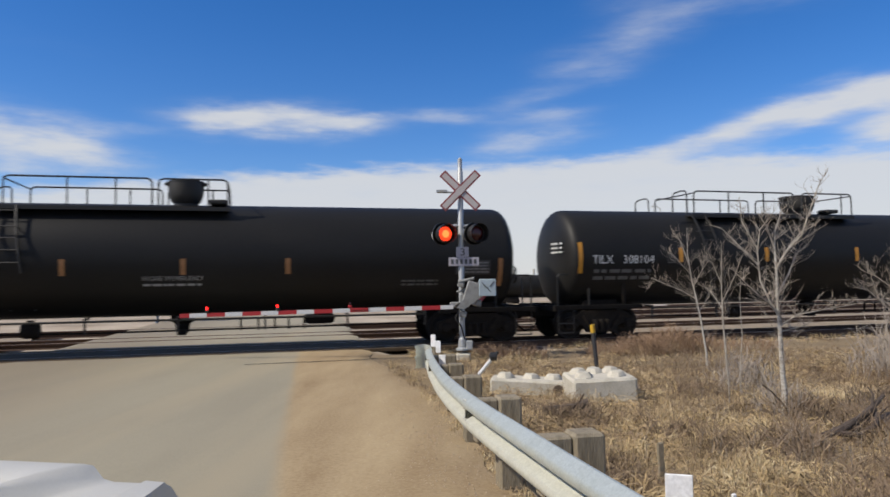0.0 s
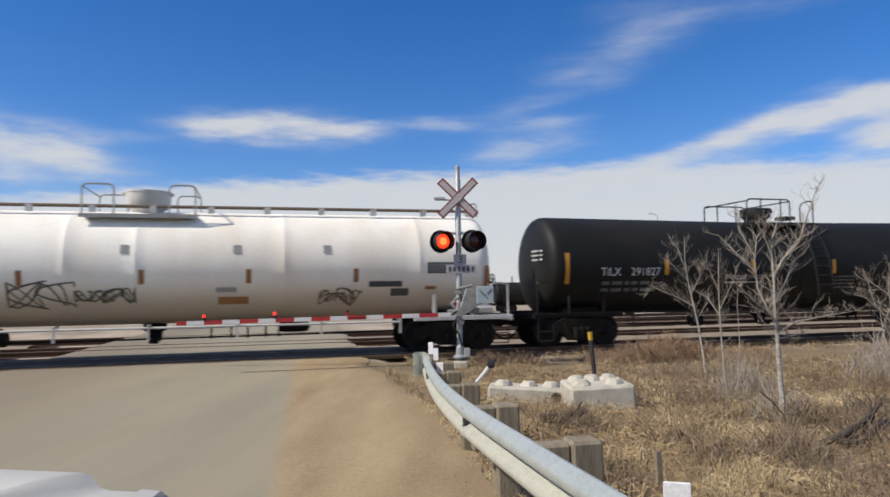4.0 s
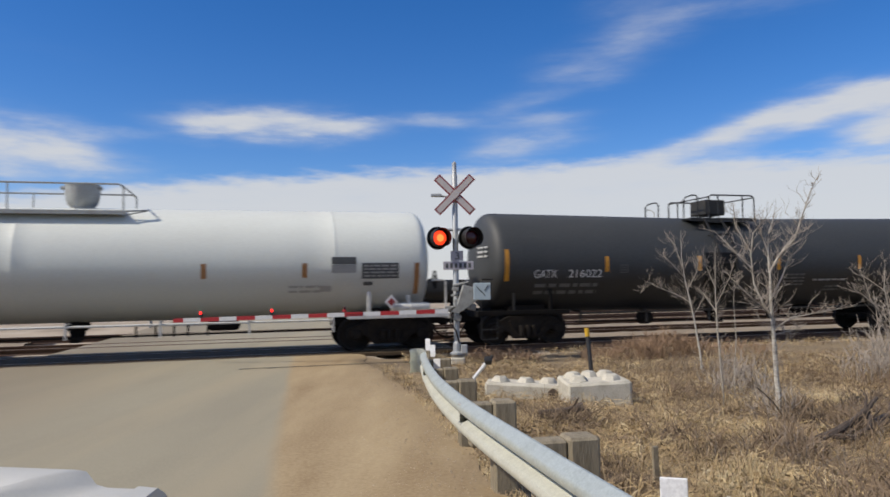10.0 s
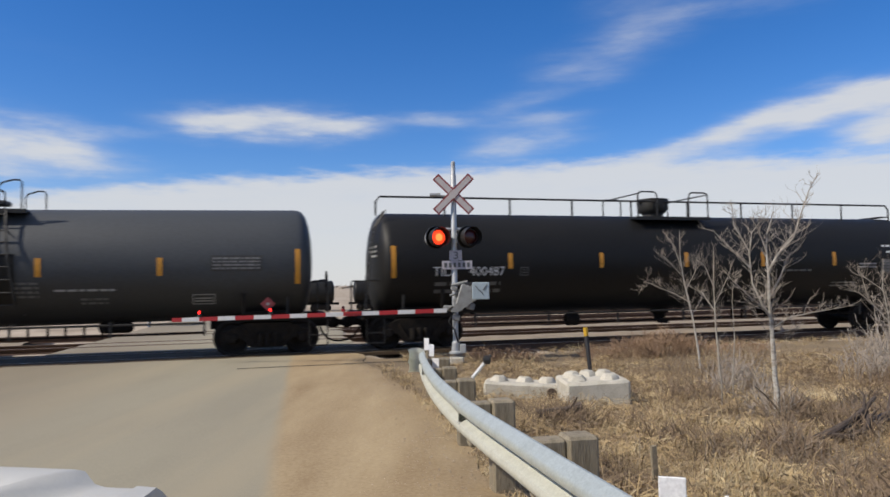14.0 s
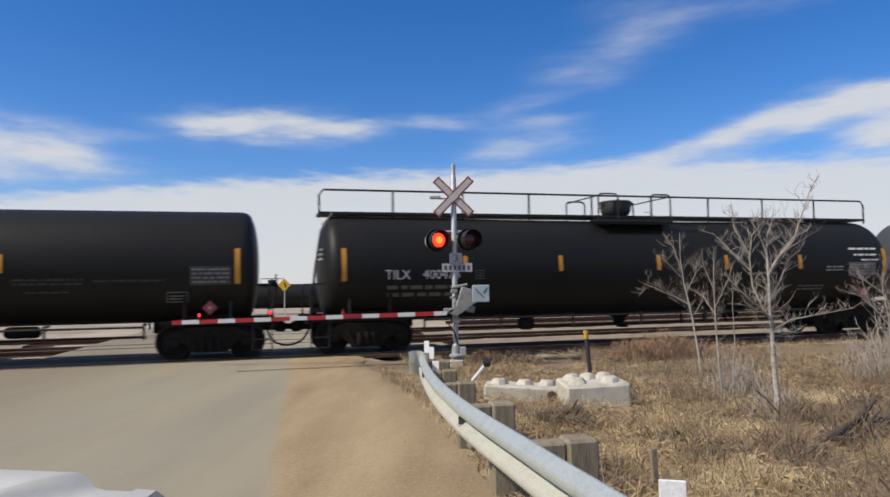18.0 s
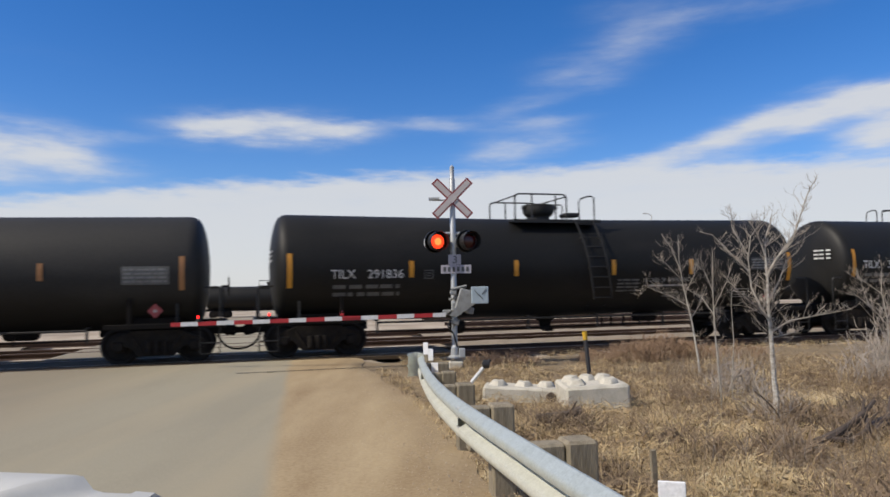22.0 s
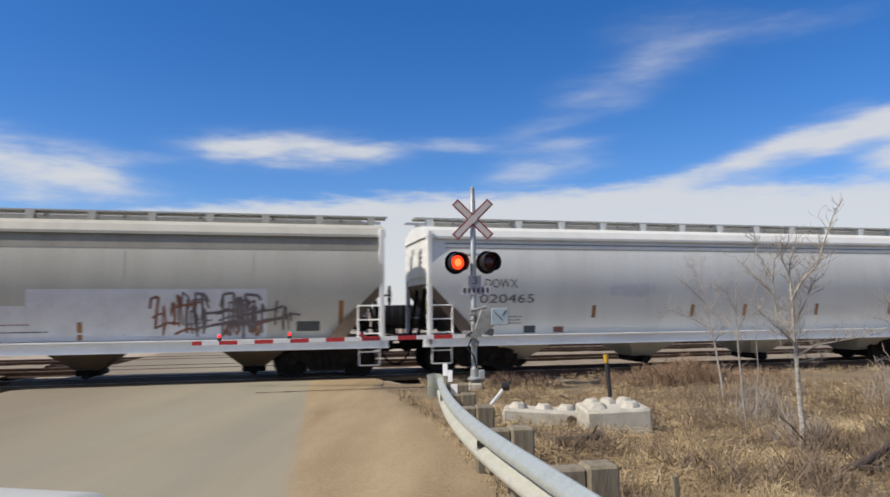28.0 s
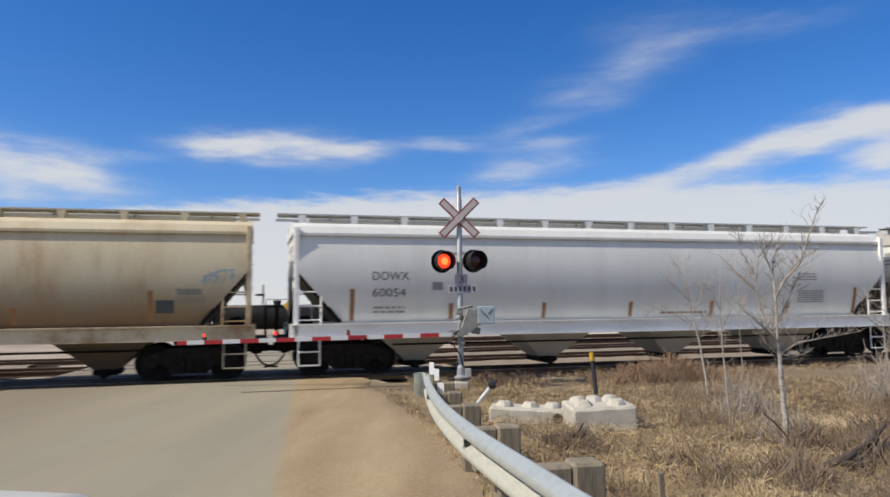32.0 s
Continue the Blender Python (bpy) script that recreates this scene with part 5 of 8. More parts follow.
    for k, (a, b, z0, z1, rows, ink) in enumerate(spec.get("lines", ())):
        bars(car, a, b, z0, z1, rows, ink, on_hopper, 60 + k)
    for name, a, b, z0, z1, ink in spec.get("plates", ()):
        bm = bmesh.new()
        patch(bm, a, b, z0, z1, lambda x, z: on_hopper(x, z, .006))
        part(name, bm, ink, car)
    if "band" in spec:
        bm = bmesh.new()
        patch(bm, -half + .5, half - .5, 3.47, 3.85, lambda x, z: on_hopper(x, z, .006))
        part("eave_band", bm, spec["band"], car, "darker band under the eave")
    for a, b, z0, z1, count, sd in spec.get("bubbles", ()):
        bubble_letters(car, a, b, z0, z1, count, sd)
    for a, b, z0, z1, ink, sd, loops, th in spec.get("graffiti", ()):
        scrawl(car, a, b, z0, z1, ink, sd, loops, th, on_hopper)
    for a, b, z0, z1, ink, sd, count, th in spec.get("tags", ()):
        tag_strokes(car, a, b, z0, z1, ink, sd, count, th)
    if "spill" in spec:             # the spray paint runs on over the sill
        a, b, sd = spec["spill"]
        rnd, bm = random.Random(sd), bmesh.new()
        for k in range(16):
            x = a + (b - a) * k / 16
            top, low = base - .01, base - .01 - spec["web"] * rnd.uniform(.1, .5 + .45 * k / 16)
            bm.faces.new([bm.verts.new((u, -1.558, z)) for u, z in ((x, low), (x + (b - a) / 17, low - .01), (x + (b - a) / 17, top), (x, top))])
        tagged(part("graffiti_spill", bm, "spray_green", car, "grey-green spray paint on the sill"), kind="stuff")
    for a, b, name in spec.get("weld", ()):
        bm = bmesh.new()
        patch(bm, a, b, base + .02, 3.85, lambda x, z: on_hopper(x, z, .004))
        part(name, bm, mat, car)
    return car


# ---------------------------------------------------------------- the train: car by car, from its head
def k308(text, seed):
    return dict(len=19.95, paint="black", pale=False, seed=seed, manway=(-.17, 1.12, 4.60, "bonnet"), platform=(-5.0, 1.05, 4.57),
                rails=[(-4.95, -1.25, (-3.7, -2.4)), (-.95, 1.02, (.62,))], loop=(-5.4,), ladder=(-5.05, -4.6), marks=[(-9.0, 1), (-5.7, 0), (-2.65, 0), (.8, 0), (3.4, 0), (8.75, 1)],
                tall=(2.05, 2.95), short=(2.36, 2.80), text=(text, -8.62, -6.62, 2.33, 2.57), lines=[(3.65, 5.2, 2.04, 2.24, 2, "panel_dark"), (5.4, 7.0, 2.1, 2.2, 1, "panel_dark"), (3.9, 4.85, 1.84, 1.94, 1, "panel_dark")],
                plates=[("stencil_panel", -6.15, -5.9, 2.34, 2.56, "letter_dim"), ("test_panel", 7.6, 8.6, 2.02, 2.5, "panel_dark"), ("stencil_panel", 7.05, 7.55, 1.60, 1.86, "letter_soft")])


def c291(text, seed):
    return dict(len=17.4, paint="coal", pale=False, sag=.07, seed=seed, manway=(-.18, 1.0, 4.40, "bonnet"), platform=(-1.4, 1.3, 4.60), rails=[(-1.38, .25, (-.85, -.1))], loop=(.95,),
                ladder=(.5, 1.08), down=1.5, saddlebox=(.35, 1.3), marks=[(-7.8, 1), (-4.56, 0), (-1.52, 0), (1.55, 0), (4.17, 0), (7.75, 1)], tall=(1.96, 2.86), short=(2.2, 2.65),
                text=(text, -6.73, -4.78, 2.19, 2.42), notice=("IN CASE OF EMERGENCY", 2.54, 4.25, 1.98, 2.1), lines=[(1.69, 2.4, 1.68, 2.1, 4, "letter_dim"), (2.74, 4.08, 1.82, 1.92, 1, "letter_mid"), (3.3, 3.9, 1.5, 1.7, 2, "letter_dim")],
                plates=[("stencil_panel", -4.2, -3.95, 2.16, 2.40, "letter_dim"), ("test_panel", 6.3, 7.55, 2.3, 2.7, "panel_dark"), ("stencil_panel", 5.85, 6.4, 1.47, 1.73, "letter_mid")])


def white_lpg(text, seed, flip):
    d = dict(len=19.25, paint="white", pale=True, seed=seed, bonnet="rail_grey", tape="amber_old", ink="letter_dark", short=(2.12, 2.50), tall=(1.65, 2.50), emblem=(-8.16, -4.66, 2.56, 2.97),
             text=(text, -7.65, -6.05, 2.02, 2.24), marks=[(-8.63, 1), (-5.66, 0), (-2.7, 0), (3.1, 0), (5.6, 0), (8.6, 1)], seams=(-1.2, 6.4),
             lines=[(5.2, 6.0, 1.7, 1.95, 2, "letter_mid")], plates=[("test_panel", 7.1, 8.1, 2.08, 2.50, "letter_dark"), ("small_panel", 6.3, 6.95, 2.47, 2.66, "letter_dark"), ("pale_panel", 6.3, 6.95, 2.24, 2.46, "letter_mid"), ("small_panel", 7.15, 7.4, 1.9, 2.0, "letter_dark"), ("small_panel", 6.0, 6.3, 1.75, 1.9, "letter_mid")])
    if flip:
        d.update(manway=(-.2, .62, 4.60, "bonnet"), platform=(-1.1, 5.0, 4.50), rails=[(-1.05, 3.9, (.2, 1.8, 2.9))], loop=(4.65,), ladder=(4.1, 4.65), spike=(5.0, 5.5))
    else:
        d.update(manway=(.03, .85, 4.62, "bonnet"), platform=(-4.55, 1.2, 4.52), rails=[(-3.9, 1.18, (-2.6, -1.4, .1))], loop=(-4.6,), ladder=(-4.4, -3.8), spike=(1.2, 1.75))
    return d


def long400(text, seed):
    return dict(len=20.15, paint="black", pale=False, drop=.055, seed=seed, manway=(-.1, .98, 4.52, "bonnet"), platform=(-1.3, 1.2, 4.62), rails=[(-1.28, -.62, ()), (.5, 1.18, ())], fullrail=(-9.25, 9.0, 4.40),
                marks=[(-8.95, 1), (-5.6, 0), (-2.75, 0), (.1, 0), (2.85, 0), (5.6, 0), (8.98, 1)], tall=(2.07, 2.95), short=(2.30, 2.74), text=(text, -7.84, -5.77, 2.11, 2.36),
                lines=[(7.6, 8.7, 2.88, 3.0, 1, "letter"), (7.75, 8.7, 2.68, 2.80, 1, "letter"), (8.0, 8.7, 2.52, 2.62, 1, "letter"), (3.6, 4.7, 2.1, 2.22, 1, "letter_dim"), (6.6, 7.3, 2.2, 2.4, 2, "letter_mid"), (5.6, 6.6, 1.6, 1.8, 2, "letter_dim")],
                plates=[("test_panel", 7.5, 8.6, 2.05, 2.5, "letter_dim"), ("stencil_panel", -5.3, -5.05, 2.1, 2.34, "letter_dim")])


def shifted(spec, d):
    """The spec with all that is painted or fitted on the car moved d metres along it."""
    spec = dict(spec)
    for key, count in (("manway", 1), ("platform", 2), ("spike", 2), ("ladder", 2), ("saddlebox", 2), ("fullrail", 2), ("emblem", 2)):
        if key in spec:
            spec[key] = tuple(v + d if k < count else v for k, v in enumerate(spec[key]))
    if spec.get("notice"):
        t, a, b, z0, z1 = spec["notice"]
        spec["notice"] = (t, a + d, b + d, z0, z1)
    for key in ("loop", "seams"):
        if key in spec:
            spec[key] = tuple(v + d for v in spec[key])
    if "rails" in spec:
        spec["rails"] = [(a + d, b + d, tuple(p + d for p in posts)) for a, b, posts in spec["rails"]]
    spec["marks"] = [(x + d, kind) for x, kind in spec["marks"]]
    if "text" in spec:
        rows = spec["text"] if isinstance(spec["text"], list) else [spec["text"]]
        rows = [(r[0], r[1] + d, r[2] + d) + tuple(r[3:]) for r in rows]
        spec["text"] = rows if isinstance(spec["text"], list) else rows[0]
    for key in ("lines", "graffiti", "tags"):
        spec[key] = [(r[0] + d, r[1] + d) + tuple(r[2:]) for r in spec.get(key, ())]
    if "spill" in spec:
        spec["spill"] = (spec["spill"][0] + d, spec["spill"][1] + d, spec["spill"][2])
    spec["bubbles"] = [(r[0] + d, r[1] + d) + tuple(r[2:]) for r in spec.get("bubbles", ())]
    spec["plates"] = [(r[0], r[1] + d, r[2] + d) + tuple(r[3:]) for r in spec.get("plates", ())]
    return spec


# centre along the track at the start, length, shift of the fittings, the car
TRAIN = [
    (12.45, 19.46, -0.00, dict(k308("TILX 308104", 11), label="long glossy black tank car with railed top walkway")),
    (-7.51, 18.92, 0.11, dict(k308("PROX 34637", 12), len=19.4, manway=(-.03, .92, 4.66, "bonnet"), platform=(-4.7, 1.1, 4.57), rails=[(-4.1, -.75, (-2.7, -1.6)), (-.6, 1.08, (.6,))], loop=(-4.75,), ladder=(-4.34, -3.8), down=2.4,
                 emblem=(-8.18, -4.62, 2.58, 3.03), text=("PROX 34637", -7.68, -6.12, 2.05, 2.27), marks=[(-8.55, 1), (-5.48, 0), (-2.72, 0), (.02, 0), (2.58, 0), (8.4, 1)], tape="amber_old", tall=(1.72, 2.5), short=(2.12, 2.52),
                 notice=("IN CASE OF EMERGENCY", -.92, .5, 1.98, 2.09), lines=[(-.92, .45, 1.82, 1.93, 1, "letter_mid"), (5.6, 6.6, 1.75, 1.95, 2, "letter_dim")], plates=[("test_panel", 7.1, 8.1, 2.05, 2.45, "panel_dark"), ("stencil_panel", -5.2, -4.95, 2.0, 2.24, "letter_dim")], label="black tank car with white blocks and small white lettering")),
    (-26.45, 17.16, 0.17, dict(c291("TILX 291827", 13), notice=("IN CASE OF EMERGENCY", -2.52, -.84, 2.05, 2.17), lines=[(-2.52, -1.16, 1.9, 2.0, 1, "letter_mid"), (1.6, 2.4, 1.7, 2.15, 4, "letter_dim"), (3.1, 3.7, 1.58, 1.8, 2, "letter_dim")], label="matt black tank car with a short railed platform amidships")),
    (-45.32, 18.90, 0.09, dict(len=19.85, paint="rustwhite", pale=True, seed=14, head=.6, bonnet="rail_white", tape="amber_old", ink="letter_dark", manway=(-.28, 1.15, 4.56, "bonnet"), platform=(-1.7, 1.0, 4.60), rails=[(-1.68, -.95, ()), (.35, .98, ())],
                  loop=(-8.9, 8.6), marks=[(-8.93, 1), (-2.94, 0), (-.25, 0), (2.3, 0), (5.05, 0), (8.7, 1)], tall=(1.6, 2.5), short=(2.08, 2.44), emblem=(-7.78, -4.29, 2.38, 2.80), text=("PROX 31281", -7.79, -5.95, 2.0, 2.23), seams=(-6.9, -3.8, -2.0, -.4, 3.2, 6.8),
                  plates=[("vent_pad", -8.98, -8.78, 2.84, 3.06, "letter_mid"), ("vent_pad", -3.6, -3.4, 2.84, 3.06, "letter_mid"), ("vent_pad", -.74, -.54, 2.84, 3.06, "letter_mid"), ("vent_pad", 1.92, 2.12, 2.84, 3.06, "letter_mid"), ("vent_pad", 4.2, 4.4, 2.84, 3.06, "letter_mid"),
                          ("orange_panel", 1.55, 2.3, 1.55, 1.74, "amber_old"), ("small_panel", 1.5, 2.0, 1.86, 1.98, "letter_mid"), ("orange_panel", 6.95, 7.25, 1.86, 1.95, "amber_old"), ("test_panel", 7.0, 8.0, 2.3, 2.6, "letter_dark"), ("small_panel", 5.4, 6.3, 1.95, 2.1, "letter_dark"), ("small_panel", 6.0, 6.5, 1.7, 1.9, "letter_dark")],
                  graffiti=[(-3.2, -1.75, 1.5, 2.2, "spray_black", 5, 2), (-1.75, -.4, 1.62, 2.0, "spray_dark", 6, 3), (4.1, 5.2, 1.45, 1.93, "piperust", 7, 3)], toppipe=True, label="chalky white tank car with rust stains and dark lettering")),
    (-65.18, 18.88, 0.05, dict(white_lpg("PROX 33494", 15, True), label="white pressure tank car with grey railed platform and ladder")),
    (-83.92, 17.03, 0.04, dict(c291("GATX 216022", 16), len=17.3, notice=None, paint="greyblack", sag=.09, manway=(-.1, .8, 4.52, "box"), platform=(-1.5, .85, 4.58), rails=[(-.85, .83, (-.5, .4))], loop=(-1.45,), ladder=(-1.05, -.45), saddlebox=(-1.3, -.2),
                  marks=[(-7.75, 1), (-4.63, 0), (-1.5, 0), (1.37, 0), (4.53, 0), (7.7, 1)], text=("GATX 216022", -6.92, -4.79, 2.04, 2.27), label="dark grey tank car, its belly blackened, with a boxy hatch")),
    (-102.89, 18.99, 0.05, dict(white_lpg("PROX 33492", 17, False), label="white pressure tank car with a long railed platform on top")),
    (-123.05, 19.51, -0.04, dict(long400("TILX 400487", 18), len=19.9, label="very long black tank car with a railing along its whole top")),
    (-142.34, 17.11, -0.69, dict(c291("", 19), len=17.7, notice=None, paint="slate", sag=.08, manway=(.4, .92, 4.45, "bonnet"), platform=(-.45, 2.0, 4.58), rails=[(-.43, .95, (.0, .6))], loop=(1.75,), ladder=(1.12, 1.62), saddlebox=(.95, 1.9),
                   marks=[(-7.8, 1), (-4.3, 0), (-1.18, 0), (2.4, 0), (5.1, 0), (8.45, 1)], label="faded black tank car with a short platform beside its ladder")),
    (-161.70, 19.53, 0.08, dict(long400("TILX 400473", 20), len=20.3, drop=.09, sag=.05, walkway=True, fullrail=(-9.5, 9.25, 4.64), marks=[(-8.95, 1), (-5.6, 0), (-2.72, 0), (.48, 0), (2.85, 0), (5.6, 0), (8.98, 1)], label="very long black tank car with a raised walkway and railing")),
    (-182.13, 19.47, 0.10, dict(k308("TILX 308159", 21), label="long glossy black tank car with white lettering and railed platform")),
    (-201.40, 17.09, 0.05, dict(c291("TILX 291836", 22), len=17.5, label="matt black tank car with white lettering and a short platform")),
    (-218.55, 15.41, -0.22, dict(len=16.0, paint="oldblack", pale=False, drop=.09, sag=.09, seed=23, head=.5, ink="letter_orange", manway=(-.56, .56, 4.36, "drum"), valve=-2.0, platform=(-1.35, 1.62, 4.47), rails=[(-1.33, .3, (-.9,)), (.85, 1.6, ())], spike=(1.6, 2.3), ladder=(.5, 1.05), down=2.3,
                   marks=[(-7.0, 1), (-3.47, 0), (-1.37, 0), (1.6, 0), (3.82, 0), (6.99, 1)], tape="amber_old", tall=(1.95, 2.80), short=(2.22, 2.64), text=("UTLX 672082", -5.68, -3.59, 2.06, 2.30),
                   plates=[("yellow_panel", 2.14, 2.9, 1.88, 2.14, "yellow_faded"), ("test_panel", 5.6, 6.7, 2.1, 2.55, "letter_dim")], label="old dull black tank car with rusty orange lettering")),
    (-235.00, 15.52, 0.02, dict(len=15.45, paint="green", pale=False, sag=.09, drop=.07, seed=24, head=.5, ink="letter_mid", manway=(.13, .46, 4.30, "ball"), bonnet="bonnet_green", valve=.86, platform=(-1.15, .5, 4.50), rails=[(-.3, .45, ())], loop=(-1.05,), spike=(.5, 1.25),
                   ladder=(-.98, -.45), down=1.4, placard=False, marks=[(-7.0, 1), (-3.83, 0), (-1.49, 0), (1.26, 0), (3.85, 0), (6.8, 1)], tape="amber_dull", tall=(1.9, 2.6), short=(2.0, 2.36), text=("GATX 3428", -5.92, -4.06, 1.98, 2.22),
                   plates=[("yellow_panel", -3.46, -2.7, 2.0, 2.24, "yellow_faded"), ("test_panel", 5.3, 6.4, 2.22, 2.58, "panel_dark"), ("stencil_panel", 4.62, 5.12, 1.82, 2.04, "letter_soft")], lines=[(.3, 1.0, 1.7, 2.15, 4, "letter_dim"), (4.3, 4.42, 1.84, 2.0, 1, "letter_soft"), (5.3, 5.75, 1.86, 2.02, 2, "letter_dim"), (3.7, 4.0, 1.92, 1.97, 1, "letter_dim")],
                   arcs=[(1.62, 2.08, .11, .22, 0, 180), (1.85, 2.08, .12, .22, -20, 180), (1.51, 1.95, .01, .16, 90, 270), (2.22, 1.92, .30, .34, 30, 330), (2.08, 1.98, .12, .14, 0, 360), (2.46, 2.02, .12, .15, 0, 360), (2.36, 1.86, .42, .40, -70, 60), (1.78, 1.74, .24, .04, 0, 180), (1.80, 1.52, .26, .05, 0, 360),
                         (2.30, 1.56, .12, .16, 90, 280), (1.16, 1.95, .22, .20, 40, 250), (1.14, 1.68, .20, .16, -150, 110), (1.30, 1.60, .34, .10, 190, 350), (1.05, 1.42, .62, .06, 20, 165), (2.86, 2.14, .10, .03, 0, 360), (2.84, 2.14, .02, .14, 0, 360),
                         (-4.0, 1.86, .16, .24, 30, 330), (-3.7, 1.74, .24, .30, -120, 150), (-3.3, 1.86, .20, .22, 0, 360), (-2.95, 1.72, .26, .22, 60, 400), (-2.72, 1.76, .36, .46, -80, 75), (-3.35, 1.45, .70, .08, 10, 170), (-3.1, 2.06, .09, .12, 0, 300)],
                   label="grey-green tank car with silver graffiti outlines")),
]
HOPPERS = [
    (-252.86, 18.65, 0.35, dict(len=19.35, paint="hopwhite", sill="sillwhite", web=.25, base=1.16, slope=(2.62, 1.42), board="galv", pits="hopgrey", tall=(1.5, 2.3), short=(1.62, 1.98), marks=[(-4.4, 0), (-1.2, 0), (.6, 0), (3.2, 0), (6.0, 0), (8.0, 1)],
                   text=[("DOWX", -7.7, -6.75, 2.48, 2.72, "letter_dark"), ("020465", -7.84, -6.25, 2.06, 2.30, "letter_dark")], lines=[(-7.8, -6.6, 1.45, 1.72, 3, "letter_mid")],
                   plates=[("eave_rib", -8.8, 8.8, 3.56, 3.60, "hopband"), ("eave_rib", -8.8, 8.8, 3.68, 3.72, "hopband"), ("dark_panel", -6.5, -6.15, 1.22, 1.42, "letter_dark"), ("dark_panel", -5.6, -5.3, 1.22, 1.38, "spray_rust")], graffiti=[(-3.9, -2.5, 2.2, 2.6, "spray_pale", 3, 3, .03)], label="pale grey covered hopper car with dark stencilled lettering")),
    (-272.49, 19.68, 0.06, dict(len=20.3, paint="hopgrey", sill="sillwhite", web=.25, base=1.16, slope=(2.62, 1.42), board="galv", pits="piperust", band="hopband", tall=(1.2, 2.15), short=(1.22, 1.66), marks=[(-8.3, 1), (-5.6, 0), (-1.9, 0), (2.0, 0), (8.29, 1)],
                   text=[("CCBX", -7.42, -6.5, 2.29, 2.50, "letter_dark"), ("58907", -7.42, -6.5, 1.87, 2.09, "letter_dark")], lines=[(-7.4, -6.3, 1.34, 1.54, 2, "letter_mid"), (-5.95, -5.35, 1.34, 1.54, 2, "letter_mid"), (-.75, 1.3, 1.40, 1.46, 1, "letter_dark"), (-.2, .9, 1.58, 1.64, 1, "spray_rust")],
                   plates=[("pale_patch", .85, 6.4, 1.2, 2.46, "spray_pale"), ("pale_patch", -1.84, .84, 1.2, 2.06, "spray_pale"), ("test_panel", 7.15, 7.75, 1.36, 1.62, "letter_dark")],
                   bubbles=[(-5.45, -1.8, 1.2, 2.62, 6, 31)], spill=(-4.6, -1.75, 51), tags=[(3.7, 4.6, 1.2, 2.4, "spray_rust", 35, 9, .030), (4.3, 6.2, 1.2, 2.4, "spray_plum", 36, 22, .030), (5.4, 7.05, 1.25, 2.3, "spray_plum", 37, 16, .024), (5.2, 6.6, 1.2, 1.8, "spray_rust", 38, 7, .030)],
                   label="warm grey covered hopper car with large dark graffiti")),
    (-292.70, 19.71, 0.33, dict(len=20.1, paint="hopwhite", sill="sillwhite", board="galv", pits="hopgrey", tall=(1.58, 2.42), short=(1.58, 2.02), marks=[(-8.32, 1), (-5.6, 0), (-2.85, 0), (-.1, 0), (2.65, 0), (5.4, 0), (7.95, 1)],
                   text=[("DOWX", -7.78, -6.80, 2.65, 2.88, "letter_dark"), ("60054", -7.78, -6.88, 2.21, 2.43, "letter_dark")], lines=[(-7.75, -6.9, 1.75, 1.98, 2, "letter_mid"), (5.75, 6.45, 2.62, 2.88, 3, "letter_mid"), (5.75, 6.75, 1.92, 2.34, 6, "letter_mid"), (.9, 2.5, 1.62, 1.74, 1, "spray_rust")],
                   plates=[("stencil_panel", -6.15, -5.85, 2.38, 2.6, "letter_mid")], ledge=-.05, label="clean white covered hopper car with black lettering")),
    (-312.95, 20.10, -0.00, dict(len=20.1, paint="hoprust", sill="sillrust", board="hopgrey", pits="piperust", tall=(1.65, 2.4), short=(1.6, 2.0), marks=[(7.3, 1), (1.8, 0), (4.3, 0)],
                   text=[], plates=[("dark_panel", 7.42, 7.84, 1.84, 2.16, "letter_dark"), ("dark_panel", 7.90, 8.5, 2.28, 2.44, "hopband")], lines=[(7.9, 8.6, 2.06, 2.26, 3, "hopband")], tags=[(8.5, 9.3, 2.5, 2.95, "bluegrey", 41, 6, .018)], label="rust-streaked beige covered hopper car")),
]
CARS = []
for centre, length, shift, spec in TRAIN:
    CARS.append((centre, tank_car(shifted(dict(spec, len=length), shift))))
for centre, length, shift, spec in HOPPERS:
    CARS.append((centre, hopper_car(shifted(dict(dict(web=.34, base=1.5, slope=(2.92, 1.22), ledge=.15, weld=[(x - .012, x + .012, "weld_seam") for x in (-6.1, -3.05, 0, 3.05, 6.1)]), **dict(spec, len=length)), shift))))


# ---------------------------------------------------------------- ground, road, tracks
def sheet(name, xs, ys, height, material, label, category):
    xs, ys = list(xs), list(ys)
    verts = [(x, y, height(x, y)) for y in ys for x in xs]
    w = len(xs)
    faces = [(j * w + i, j * w + i + 1, (j + 1) * w + i + 1, (j + 1) * w + i) for j in range(len(ys) - 1) for i in range(w - 1)]
    me = bpy.data.meshes.new(name)
    me.from_pydata(verts, [], faces)
    me.materials.append(M[material])
    for p in me.polygons:
        p.use_smooth = True
    return tagged(new(name, me), label, category, kind="structure")


def steps(spans):
    out = []
    for a, b, d in spans:
        n = max(1, round((b - a) / d))
        out += [a + (b - a) * k / n for k in range(n)]
    return out + [spans[-1][1]]


XS = steps([(-3000, -400, 650), (-400, -60, 40), (-60, -14, 6), (-14, 34, .8), (34, 90, 6), (90, 400, 40), (400, 3000, 650)])
YS = steps([(-600, -40, 80), (-40, -6, 6), (-6, 30, .8), (30, 100, 3), (100, 400, 40), (400, 4200, 600)])
sheet("ground", XS, YS, lambda x, y: ground_z(x, y) - .03, "ground", "dry grass verge, gravel and pale bare dirt", "ground")


